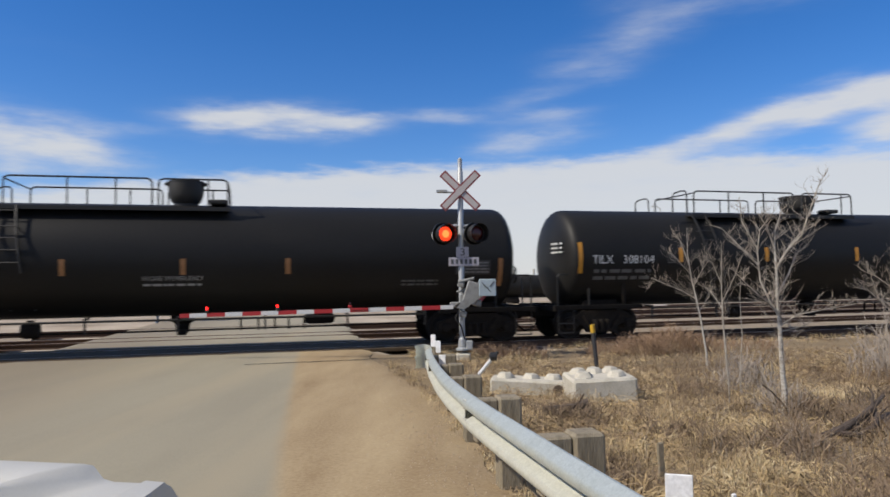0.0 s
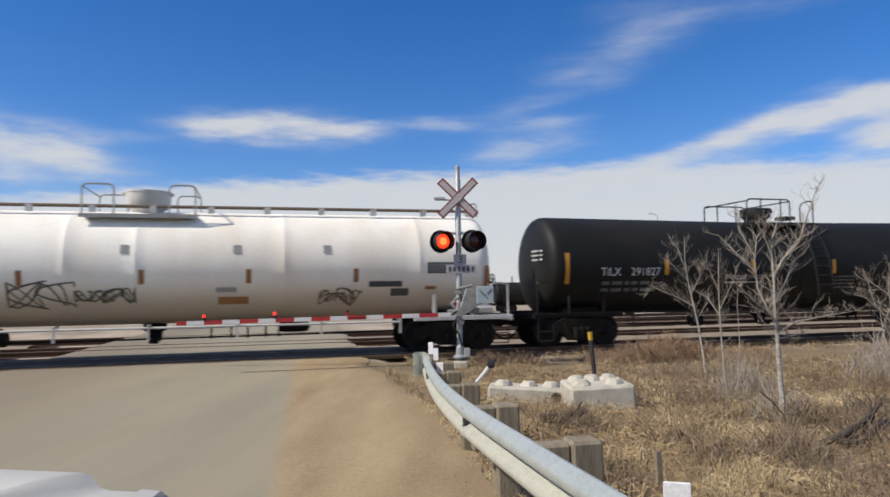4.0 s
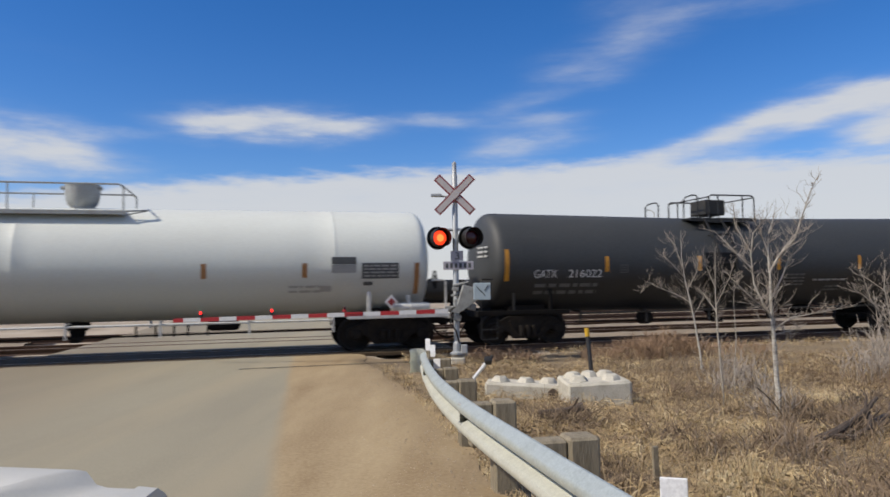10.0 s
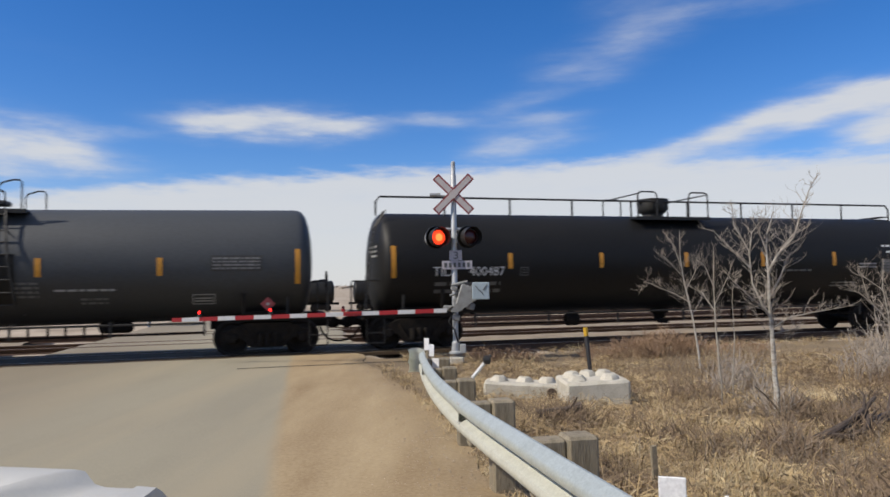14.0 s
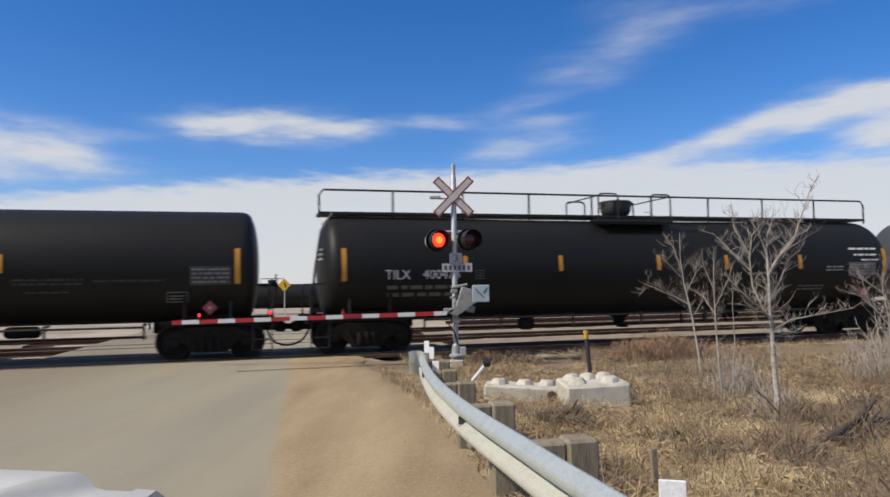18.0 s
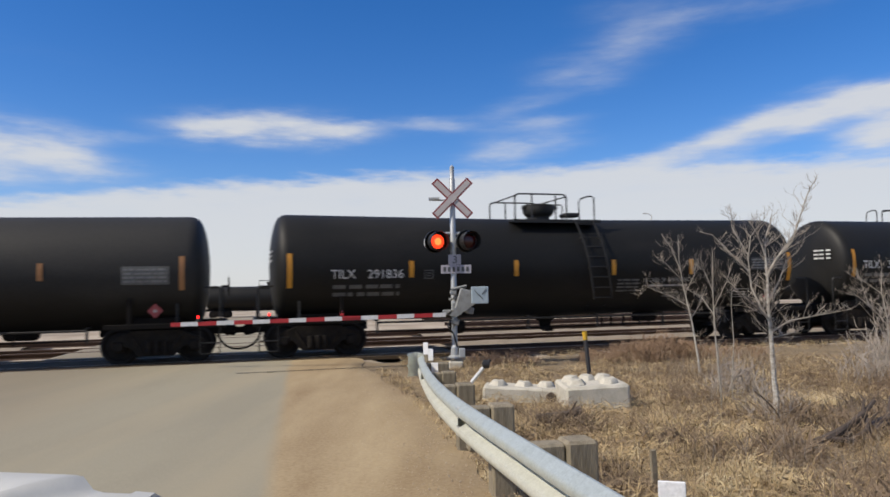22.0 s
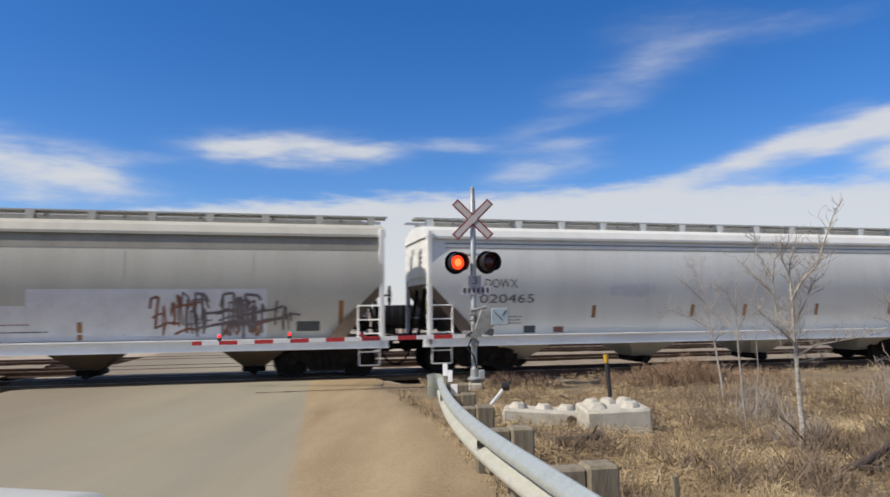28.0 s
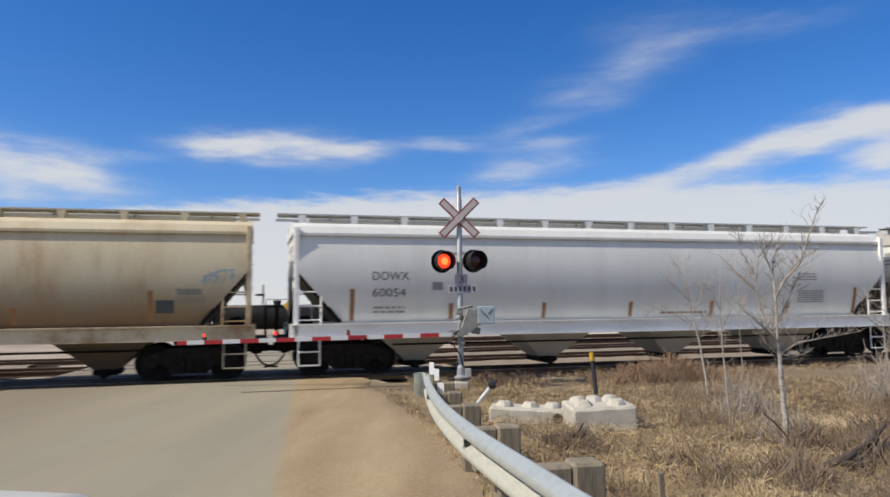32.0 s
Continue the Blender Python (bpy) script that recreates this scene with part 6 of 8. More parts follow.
def road_point(a, w):
    """A point of the road: a metres along it from the camera, w metres across, as x + 0.2 y."""
    return w - 0.2 * a, a


def road_sheet():
    alongs, acrosses = steps([(-14, 30, .7), (30, 70, 4)]), steps([(-8.6, 1.9, .5)])
    verts = []
    for a in alongs:
        for w in acrosses:
            edge = smooth(1.2, 1.9, w) + smooth(-7.9, -8.6, w)
            if w < -6.5:
                w = -6.5 + (w + 6.5) * (1 - .62 * smooth(15.5, 18, a))
            if w > 1.8:
                w += .25 * noise.noise((a * .8, 1.7, 0)) - .30 * smooth(9, 3, a) - .35 * smooth(12, 17, a)
            x, y = road_point(a, w)
            d = (Vector((x, y, 0)) - TRACK).dot(ACROSS)
            z = ground_z(x, y) + .035 - .05 * edge
            if abs(d) < 1.4:
                z = min(z, RAIL_TOP - .012)
            verts.append((x, y, z))
    n = len(acrosses)
    faces = [(j * n + i, j * n + i + 1, (j + 1) * n + i + 1, (j + 1) * n + i) for j in range(len(alongs) - 1) for i in range(n - 1)]
    me = bpy.data.meshes.new("road")
    me.from_pydata(verts, [], faces)
    me.materials.append(M["road"])
    for p in me.polygons:
        p.use_smooth = True
    return tagged(new("road", me), "dusty grey asphalt road with sandy gravel shoulders", "road", kind="structure")


road_sheet()
TURN_Z = pose(0, 0, 0, 0, 0, TURN)


def track_at(off, s, z=0.0):
    p = TRACK + ACROSS * off + ALONG * s
    return Matrix.Translation((p.x, p.y, z)) @ TURN_Z


def rail_mesh(length):
    bm = bmesh.new()
    out = [(-.07, -.17), (.07, -.17), (.07, -.155), (.012, -.13), (.012, -.045), (.036, -.035), (.036, -.006), (.03, 0), (-.03, 0), (-.036, -.006), (-.036, -.035), (-.012, -.045), (-.012, -.13), (-.07, -.155)]
    a = [bm.verts.new((-length / 2, y, z)) for y, z in out]
    b = [bm.verts.new((length / 2, y, z)) for y, z in out]
    bm.faces.new(a)
    bm.faces.new(b[::-1])
    for i in range(len(a)):
        j = (i + 1) % len(a)
        bm.faces.new((a[j], a[i], b[i], b[j]))
    return mesh_of("rail", bm, "rail")


def head_mesh(length):
    bm = bmesh.new()
    box(bm, 0, 0, .002, length, .045, .004)
    return mesh_of("rail_head", bm, "railtop")


def tie_mesh():
    bm = bmesh.new()
    box(bm, 0, 0, -.26, .23, 2.6, .17, bevel=.015)
    return mesh_of("tie", bm, "tie")


RAIL, HEAD, TIE = rail_mesh(220), head_mesh(220), tie_mesh()
TIES_NEAR = [s for s in [k * .56 for k in range(-60, 120)] if s > 1.5 or s < -13.5]


def ballast_bed(parent, s0, s1, material):
    """A ballast bed with sloped shoulders and an uneven, stony top."""
    rnd, verts, faces = random.Random(5), [], []
    cols = (-2.3, -1.9, -1.55, -1.2, -.72, -.3, .3, .72, 1.2, 1.55, 1.9, 2.3)
    n = int((s1 - s0) / .45)
    for i in range(n + 1):
        for y in cols:
            crest = -.22 if material == "ballast" else -.105      # the yard tracks are choked with dirt
            top = crest if abs(y) < 1.7 else crest - .16 * (abs(y) - 1.7) / .6
            verts.append((s0 + (s1 - s0) * i / n, y, top + rnd.uniform(-.03, .03) * (1 if material == "ballast" else .5)))
    w = len(cols)
    for i in range(n):
        for k in range(w - 1):
            faces.append((i * w + k, (i + 1) * w + k, (i + 1) * w + k + 1, i * w + k + 1))
    me = bpy.data.meshes.new("ballast")
    me.from_pydata(verts, [], faces)
    me.materials.append(M[material])
    ob = hang("ballast", me, parent)
    ob["kind"] = "stuff"


def make_track(off, z, pieces, label):
    tr = thing("railway_track", label, "railway track", track_at(off, 0, z), "tracks of the crossing", "structure")
    for s in (-1, 1):
        r = hang("rail", RAIL, tr, "rusty steel rail", pose(0, s * .7535, 0))
        hang("rail_head", HEAD, r, "worn shiny rail head")
    if pieces:
        for s in TIES_NEAR:
            hang("tie", TIE, tr, "", pose(s, random.uniform(-.04, .04), random.uniform(-.015, .01), 0, 0, random.uniform(-1.2, 1.2)))
    else:
        rnd, bm = random.Random(9), bmesh.new()
        for k in range(-95, 150):
            s = k * .56
            if s > 2 or s < -14:
                box(bm, s, 0, -.27, .23, 2.6, .15)
        ob = part("ties", bm, "tie_tan", tr)
        ob["kind"] = "stuff"
    ballast_bed(tr, 1.2, 90, "ballast" if pieces else "ballast_tan")
    ballast_bed(tr, -70, -13.2, "ballast" if pieces else "ballast_tan")
    return tr


make_track(0, RAIL_TOP, True, "main railway track with dark timber ties in ballast")
make_track(4.6, RAIL_TOP + .012, False, "second railway track with rusty rails")
make_track(9.4, RAIL_TOP + .012, False, "third railway track with rusty rails")


def siding(off, z):
    """A yard siding that starts beside the road."""
    tr = thing("railway_siding", "rusty yard siding in tan dirt beyond the crossing", "railway track", track_at(off, 0, z), "sidings of the yard", "structure")
    for s in (-1, 1):
        hang("rail", RAIL, tr, "rusty steel rail", pose(114, s * .7535, 0))
    rnd, bm = random.Random(off), bmesh.new()
    for k in range(8, 200):
        box(bm, k * .58, rnd.uniform(-.05, .05), -.235, .23, 2.6, .15)
    part("ties", bm, "tie_tan", tr)["kind"] = "stuff"


siding(13.6, RAIL_TOP + .06)
siding(18.4, RAIL_TOP + .10)

# dark panels added along the rails, flush with the road, to paint the train's shadow
crossing = thing("crossing_panels", "worn dark crossing panels between the rails", "crossing panel", track_at(0, -6, RAIL_TOP), "", "structure")
for y in (-1.15, 0, 1.15):
    for k in range(5):
        bm = bmesh.new()
        box(bm, -4.8 + 2.4 * k, y, -.044, 2.396, .60 if y else 1.25, .08)
        part("panel", bm, "rubberpanel", crossing)
bm = bmesh.new()
for k in range(14):
    x = -2.1 - .28 * k
    box(bm, x, 0, .052 + ground_z(*(TRACK + ACROSS * -4.1 + ALONG * x)[:2]), .27, .03 + .015 * (k % 3), .006)
seam = part("pavement_seam", bm, "blackmetal", None, "", False, track_at(-4.1, 0))
tagged(seam, "dark cracked seam across the asphalt", "pavement seam", kind="structure")


# ---------------------------------------------------------------- crossing signal and gate
def ring_disc(bm, c, r, depth, seg=24, hole=0.0):
    """A disc that faces the road along -y."""
    lathe(bm, [(max(hole, .005), 0), (r, 0), (r, depth), (max(hole, .005), depth)], seg, "y", c)


FLASHERS = []                      # lenses that turn to and from the road, and whether each starts lit


def crossing_signal(at, label, lit, scale_group):
    sig = thing("crossing_signal", label, "crossing signal", at, scale_group)
    bm = bmesh.new()
    lathe(bm, [(.068, .28), (.068, 4.5), (.055, 4.52), (.055, 4.80), (.02, 4.84)], 14)
    part("mast", bm, "silver", sig, "aluminium-painted tubular mast", True)
    bm = bmesh.new()
    box(bm, .02, 0, .0, .34, .34, .34, bevel=.03)
    part("foundation", bm, "concrete", sig)
    bm = bmesh.new()
    lathe(bm, [(.16, .24), (.16, .28), (.10, .31), (.09, .50), (.072, .54)], 12)
    box(bm, .17, -.05, .36, .15, .14, .22, bevel=.02)
    part("mast_base", bm, "silver", sig)
    for k, a in enumerate((45, -45)):
        turn = pose(0, 0, 0, 0, a, 0)
        y = -.10 - .018 * k
        bm = bmesh.new()
        box(bm, 0, y, 4.03, 1.2, .012, .20, turn)
        box(bm, 0, y - .006, 4.03, 1.16, .004, .16, turn)
        blade = part("crossbuck_blade", bm, "crossred", sig, "white crossbuck blade with red border")
        bm = bmesh.new()
        box(bm, 0, y - .009, 4.03, 1.12, .006, .125, turn)
        part("blade_face", bm, "crossface", blade)
    bm = bmesh.new()
    box(bm, 0, -.132, 4.03, .16, .006, .16, pose(0, 0, 0, 0, 45, 0))
    part("crossbuck_centre", bm, "crossface", sig)
    bm = bmesh.new()
    tube(bm, [(-.5, 0, 3.20), (.5, 0, 3.20)], .035, 8)
    part("cross_arm", bm, "silver", sig)
    bm = bmesh.new()
    tube(bm, [(-.55, .12, 4.03), (0, .03, 4.00)], .022, 6)
    box(bm, -.44, .12, 4.05, .26, .2, .05)
    part("bell_bracket", bm, "silver", sig)
    for x, on in ((-.375, lit), (.375, False)):
        bm = bmesh.new()
        lathe(bm, [(.255, -.02), (.275, -.02), (.275, .02), (.255, .02), (.255, -.02)], 28, "y", (0, 0, 0))
        ring_disc_at = pose(x - .05, -.04, 3.0, 0, 0, 25)
        disc = part("signal_background", bm, "blackmetal", sig, "round black-rimmed backing disc", False, ring_disc_at)
        bm = bmesh.new()
        ring_disc(bm, (0, .0, 0), .256, .012, 28, .2)
        part("disc_face", bm, "galv_light", disc, "pale grey face of the disc")
        bm = bmesh.new()
        lathe(bm, [(.02, .30), (.18, .28), (.215, .06), (.22, .014)], 20, "y", (0, 0, 0))
        tube(bm, [(0, .12, .1), (0, .12, .22)], .03, 6)
        part("lamp_housing", bm, "galv_light", disc, "pale lamp housing", True)
        bm = bmesh.new()
        n = 18
        rows = []
        for y, k, r in ((-.01, 1.0, .215), (-.17, 1.0, .235), (-.30, .55, .235)):
            rows.append([bm.verts.new((r * math.cos(a), y, r * math.sin(a))) for a in (math.pi * (-.5 * k + (1 + k) * i / n) for i in range(n + 1))])
        for a, c in zip(rows, rows[1:]):
            for i in range(n):
                bm.faces.new((a[i], a[i + 1], c[i + 1], c[i]))
        part("visor", bm, "blackmetal", disc)
        bm = bmesh.new()
        lathe(bm, [(.22, -.10), (.19, -.12), (.188, -.13)], 22, "y", (0, 0, 0))
        part("lens_ring", bm, "blackmetal", disc)
        bm = bmesh.new()
        lathe(bm, [(.005, -.052), (.09, -.047), (.15, -.03), (.185, -.004), (.185, .004), (.15, .03), (.09, .047), (.005, .052)], 22, "y", (0, 0, 0))
        me = mesh_of("lens", bm, "redlens", True)
        me.materials.append(M["redcore"])
        me.materials.append(M["darklens"])
        for f in me.polygons:
            r = math.hypot(f.center.x, f.center.z)
            f.material_index = 2 if f.center.y > -.003 else 1 if r < .08 else 0
        lens = hang("lens", me, disc, "round red lens, lit on one face and dark on the other")
        lens.matrix_parent_inverse = pose(0, -.115, 0)
        FLASHERS.append((lens, on))
    bm = bmesh.new()
    box(bm, .03, -.085, 2.57, .30, .012, .24)
    num = part("track_number_plate", bm, "signgrey", sig, "small white plate with the number 3")
    me = letters("3", .11, .17, "letter_dark")
    hang("numeral", me, num, "", pose(-.02, -.095, 2.485))
    bm = bmesh.new()
    box(bm, .06, -.085, 2.34, .72, .012, .20, bevel=.003)
    pl = part("track_sign", bm, "signgrey", sig, "white sign with six dark marks")
    bm = bmesh.new()
    for k in range(6):
        box(bm, -.21 + .108 * k, -.095, 2.34, .06, .008, .11)
    part("sign_marks", bm, "letter_dark", pl)
    # gate mechanism, counterweights and arm
    bm = bmesh.new()
    box(bm, .24, -.12, 1.60, .34, .34, .52, pose(0, 0, 0, 0, 18, 0), .03)
    box(bm, -.05, -.1, 1.32, .46, .16, .13, bevel=.02)
    box(bm, .02, -.1, 1.45, .14, .3, .2, bevel=.02)
    tube(bm, [(-.12, -.14, 1.62), (.1, -.14, 1.68)], .03, 8)
    tube(bm, [(-.08, -.1, 1.86), (.3, -.12, 1.94)], .035, 8)
    part("gate_mechanism", bm, "gear_grey", sig, "grey gate motor housing")
    bm = bmesh.new()
    box(bm, .60, -.36, 1.72, .40, .05, .40, bevel=.015)
    w = part("counterweight_plate", bm, "bluegrey", sig, "pale blue counterweight plate with dark strokes")
    bm = bmesh.new()
    for k, (x, z) in enumerate(((.52, 1.78), (.62, 1.68), (.70, 1.80))):
        box(bm, x, -.392, z, .02, .01, .15, pose(0, 0, 0, 0, -38 if k != 2 else 38, 0))
    part("plate_marks", bm, "letter_dark", w)
    bm = bmesh.new()
    prism(bm, [(-.12, 1.25), (.05, 1.22), (.62, 1.60), (.60, 1.90), (.42, 1.90)], -.30, -.26)
    part("counterweight_arm", bm, "gear_grey", sig)
    for x, z, w, h in ((-.02, 1.78, .16, .10), (.36, 1.36, .20, .16), (.02, 1.10, .18, .14)):
        bm = bmesh.new()
        box(bm, x, -.17, z, w, .14, h, pose(0, 0, 0, 0, 12, 0), .02)
        part("linkage_box", bm, "gear_grey", sig)
    bm = bmesh.new()
    tube(bm, [(-.16, -.19, 1.30), (.10, -.22, 1.46), (.44, -.22, 1.52)], .022, 6)
    part("push_rod", bm, "blackmetal", sig)
    bm = bmesh.new()
    tube(bm, [(-.06, -.1, 1.2), (-.16, -.1, 1.0), (-.02, -.1, .8), (.06, -.06, .5)], .018, 6)
    part("cable", bm, "blackmetal", sig)
    return sig


def gate_arm(parent, x0, x1, z0, z1, y, lamps, bands):
    """A tapered arm of red and white bands with its lamps."""
    n = len(bands)
    arm = bmesh.new()
    tube(arm, [(x0, y + .03, z0), (x1, y + .03, z1)], .022, 6)
    arm = part("gate_arm", arm, "silver", parent, "red and white banded gate arm")
    xs = [x0]
    for w, c in bands:
        xs.append(xs[-1] + w)
    for (w, c), a, b in zip(bands, xs, xs[1:]):
        ka, kb = (a - x0) / (x1 - x0), (b - x0) / (x1 - x0)
        za, zb = z0 + (z1 - z0) * ka, z0 + (z1 - z0) * kb
        h = .047
        bm = bmesh.new()
        prism(bm, [(a, za - h), (b, zb - h), (b, zb + h), (a, za + h)], y - .025, y + .02)
        part("arm_band", bm, "armred" if c else "armwhite", arm)
    for x, start in lamps:
        z = z0 + (z1 - z0) * (x - x0) / (x1 - x0)
        bm = bmesh.new()
        box(bm, x, y, z + .09, .09, .09, .07, bevel=.015)
        if start is False:
            box(bm, x + .22, y - .03, z + .035, .40, .03, .045)
        lamp = part("gate_lamp", bm, "blackmetal" if start is not False else "armred", parent)
        bm = bmesh.new()
        lathe(bm, [(.005, -.03), (.022, -.027), (.036, -.003), (.036, .003), (.022, .027), (.005, .03)], 14, "y", (0, 0, 0))
        me = mesh_of("lamp_lens", bm, "smallred", True)
        me.materials.append(M["darklens"])
        for f in me.polygons:
            f.material_index = 1 if f.center.y > -.002 and start is not None else 0
        lens = hang("lamp_lens", me, lamp, "small round red gate lamp", None)
        lens.matrix_parent_inverse = pose(x, y - .02, z + .155)
        if start is not None:
            FLASHERS.append((lens, start))


SIGNAL_AT = pose(.22, 17.0, 0)
near_signal = crossing_signal(SIGNAL_AT, "crossing signal mast with red-edged crossbuck and twin red lamps", True, "crossing signals")
BANDS = [(.30, 0)] + [(.43, 1), (.40, 0)] * 7 + [(.23, 1)]
total = sum(w for w, c in BANDS)
BANDS = [(w * 6.42 / total, c) for w, c in BANDS]
gate_arm(near_signal, -.2, -6.62, 1.275, 1.145, -.30, ((-5.98, None), (-4.32, True), (-2.62, False)), [(-w, c) for w, c in BANDS])
far_signal = copy_thing(near_signal, pose(-13.9, 33.5, -.38, 0, 0, 8))
far_signal["label"] = "crossing signal beyond the tracks with a lit lamp"
for o in list(far_signal.children_recursive):      # its crossbuck faces the other way: bare backs
    if o.name.startswith(("blade_face", "crossbuck_centre")):
        bpy.data.objects.remove(o)
    elif o.name.startswith("crossbuck_blade"):
        o.data = o.data.copy()
        o.data.materials[0] = M["rail_grey"]
        o["label"] = "bare grey back of a crossbuck blade"
FAR_LENSES = [o for o in far_signal.children_recursive if o.name.startswith(("lens.", "lamp_lens"))]
warning = thing("warning_sign", "yellow diamond warning sign on a thin post", "road sign", pose(-10.85, 48.0, ground_z(-10.85, 48)))
bm = bmesh.new()
box(bm, 0, 0, 2.15, .62, .015, .62, pose(0, 0, 0, 0, 45, 0))
part("sign_face", bm, "yellowcap", warning)
bm = bmesh.new()
box(bm, .05, -.012, 2.15, .10, .01, .34, pose(0, 0, 0, 0, -20, 0))
part("sign_symbol", bm, "blackmetal", warning)
bm = bmesh.new()
box(bm, 0, .03, 1.0, .06, .05, 2.0)
part("sign_post", bm, "galv", warning)

pole = thing("street_lamp", "tall distant lamp pole with a short arm", "street lamp", pose(29.35, 100.0, -1.5))
bm = bmesh.new()
tube(bm, [(0, 0, 0), (0, 0, 13.1)], .10, 8, .06)
part("pole", bm, "galv", pole)
bm = bmesh.new()
tube(bm, [(0, 0, 13.0), (-.5, 0, 13.4), (-.9, 0, 13.45)], .05, 6)
box(bm, -.95, 0, 13.4, .6, .25, .12)
part("lamp_arm", bm, "galv", pole)


# ---------------------------------------------------------------- guard rail
RAIL_LINE = [(1.50, .0, 1.02), (1.10, 1.7, 1.0), (.79, 3.05, .98), (.51, 4.4, .95), (.17, 6.15, .91), (-.09, 8.0, .87), (-.265, 9.9, .84), (-.36, 11.3, .84)]


def curve_point(k):
    """A smooth point of the rail's upper edge; k counts the spans."""
    i = min(len(RAIL_LINE) - 2, max(0, int(k)))
    f = k - i
    p = [Vector(RAIL_LINE[min(len(RAIL_LINE) - 1, max(0, i + d))]) for d in (-1, 0, 1, 2)]
    return .5 * ((2 * p[1]) + (p[2] - p[0]) * f + (2 * p[0] - 5 * p[1] + 4 * p[2] - p[3]) * f * f + (3 * p[1] - p[0] - 3 * p[2] + p[3]) * f ** 3)


W_BEAM = [(.0, .0), (.014, .002), (.072, -.040), (.083, -.062), (.083, -.088), (.074, -.108), (.012, -.140), (.0, -.150), (.0, -.162), (.012, -.172), (.074, -.204), (.083, -.224), (.083, -.250), (.072, -.272), (.014, -.312), (.0, -.31)]


def beam(parent, k0, k1, n=16):
    bm, rows = bmesh.new(), []
    for i in range(n + 1):
        k = k0 + (k1 - k0) * i / n
        p, q = curve_point(k), curve_point(k + .01)
        d = (q - p).normalized()
        out = Vector((-d.y, d.x, 0)).normalized()
        front = [bm.verts.new(p + out * a + Vector((0, 0, z))) for a, z in W_BEAM]
        rear = [bm.verts.new(p + out * (a - .004) + Vector((0, 0, z))) for a, z in reversed(W_BEAM)]
        rows.append(front + rear)
    for a, b in zip(rows, rows[1:]):
        for j in range(len(a)):
            m = (j + 1) % len(a)
            bm.faces.new((a[j], a[m], b[m], b[j]))
    bm.faces.new(rows[0][::-1])
    bm.faces.new(rows[-1])
    ob = part("rail_beam", bm, "rail_steel", parent, "corrugated galvanised beam, dusty on its lower wave", True)
    ob.data.materials.append(M["rail_dusty"])
    for f in ob.data.polygons:
        top = curve_point(min(7, max(k0, k0 + (k1 - k0) * (f.index // (2 * len(W_BEAM)) + .5) / n))).z
        f.material_index = 1 if f.center.z - top < -.15 else 0
    for k in (k0 + .02, k1 - .02):
        p = curve_point(k)
        for z in (-.04, -.11, -.20, -.27):
            bm = bmesh.new()
            lathe(bm, [(.011, -.02), (.011, .002), (.006, .006)], 8, "x", (0, 0, 0))
            part("bolt", bm, "galv", ob, "", False, Matrix.Translation(p + Vector((-.078, .02, z))) @ pose(0, 0, 0, 0, 0, 180))


guard = thing("guard_rail", "galvanised guard rail on weathered timber posts", "guard rail", pose(0, 0, 0))
for a, b in ((0, 2.0), (2.0, 4.0), (4.0, 6.0), (6.0, 6.98)):
    beam(guard, a, b)
bm, rows, p = bmesh.new(), [], curve_point(7.0)
for i in range(13):                                     # a hollow end shoe that curls out over the road edge
    a = math.pi * i / 12
    x, y = -.085 - .085 * (1 - math.cos(a)) + .09 * (1 - i / 12), .02 + .20 * math.sin(a) + .03 * i / 12
    h = .015 * math.sin(a)
    rows.append([bm.verts.new((p.x + x + dx, p.y + y, p.z + z)) for dx, z in ((0, .02 + h), (.02, -.02), (.02, -.12), (0, -.16), (.02, -.20), (.02, -.29), (0, -.33 - h))])
for a, b in zip(rows, rows[1:]):
    for j in range(len(a) - 1):
        bm.faces.new((a[j], a[j + 1], b[j + 1], b[j]))
bmesh.ops.solidify(bm, geom=bm.faces[:], thickness=.010)
part("end_wing", bm, "wing_steel", guard, "hollow grey-green flared end shoe", True)
for k, ztop in ((1.0, 1.0), (3.0, .96), (4.0, .90), (5.0, .835), (6.0, .75), (6.9, .74)):
    p = curve_point(k)
    q = curve_point(k + .02)
    a = math.degrees(math.atan2((q - p).y, (q - p).x)) - 90
    at = Matrix.Translation((p.x, p.y, 0)) @ pose(0, 0, 0, 0, 0, a)
    g = ground_z(p.x + .3, p.y) - .1
    bm = bmesh.new()
    box(bm, .30, 0, (ztop + g) / 2, .20, .20, ztop - g, bevel=.018)
    post = part("post", bm, "post", guard, "weathered grey timber post", False, at)
    bm = bmesh.new()
    box(bm, .10, 0, ztop - .20, .195, .15, .37, bevel=.014)
    part("blockout", bm, "post", post)

for x, y, z0, z1, w in ((-.33, 11.9, .8, 1.00, .085), (-.24, 11.5, .74, .93, .085), (-.17, 11.0, .55, .76, .11)):
    mk = thing("reflector_marker", "white rectangular reflector on a thin stake", "marker", pose(x, y, ground_z(x, y), 0, 0, -18), "reflector markers")
    bm = bmesh.new()
    box(bm, 0, 0, (z0 + z1) / 2 - ground_z(x, y), w, .012, z1 - z0, bevel=.003)
    part("marker_plate", bm, "signwhite", mk)
    bm = bmesh.new()
    box(bm, 0, .02, (z0 - ground_z(x, y)) / 2, .04, .03, z0 - ground_z(x, y) + .1)
    part("marker_stake", bm, "post", mk)
mk = thing("marker_board", "blank white marker board on a wooden stake", "marker", pose(.99, 3.2, ground_z(.99, 3.2), 0, 0, -16))
bm = bmesh.new()
box(bm, 0, 0, .86 - ground_z(.99, 3.2), .118, .012, .34, bevel=.003)
part("board", bm, "signwhite", mk)
bm = bmesh.new()
box(bm, 0, .03, .35, .05, .04, .80)
part("stake", bm, "post", mk)


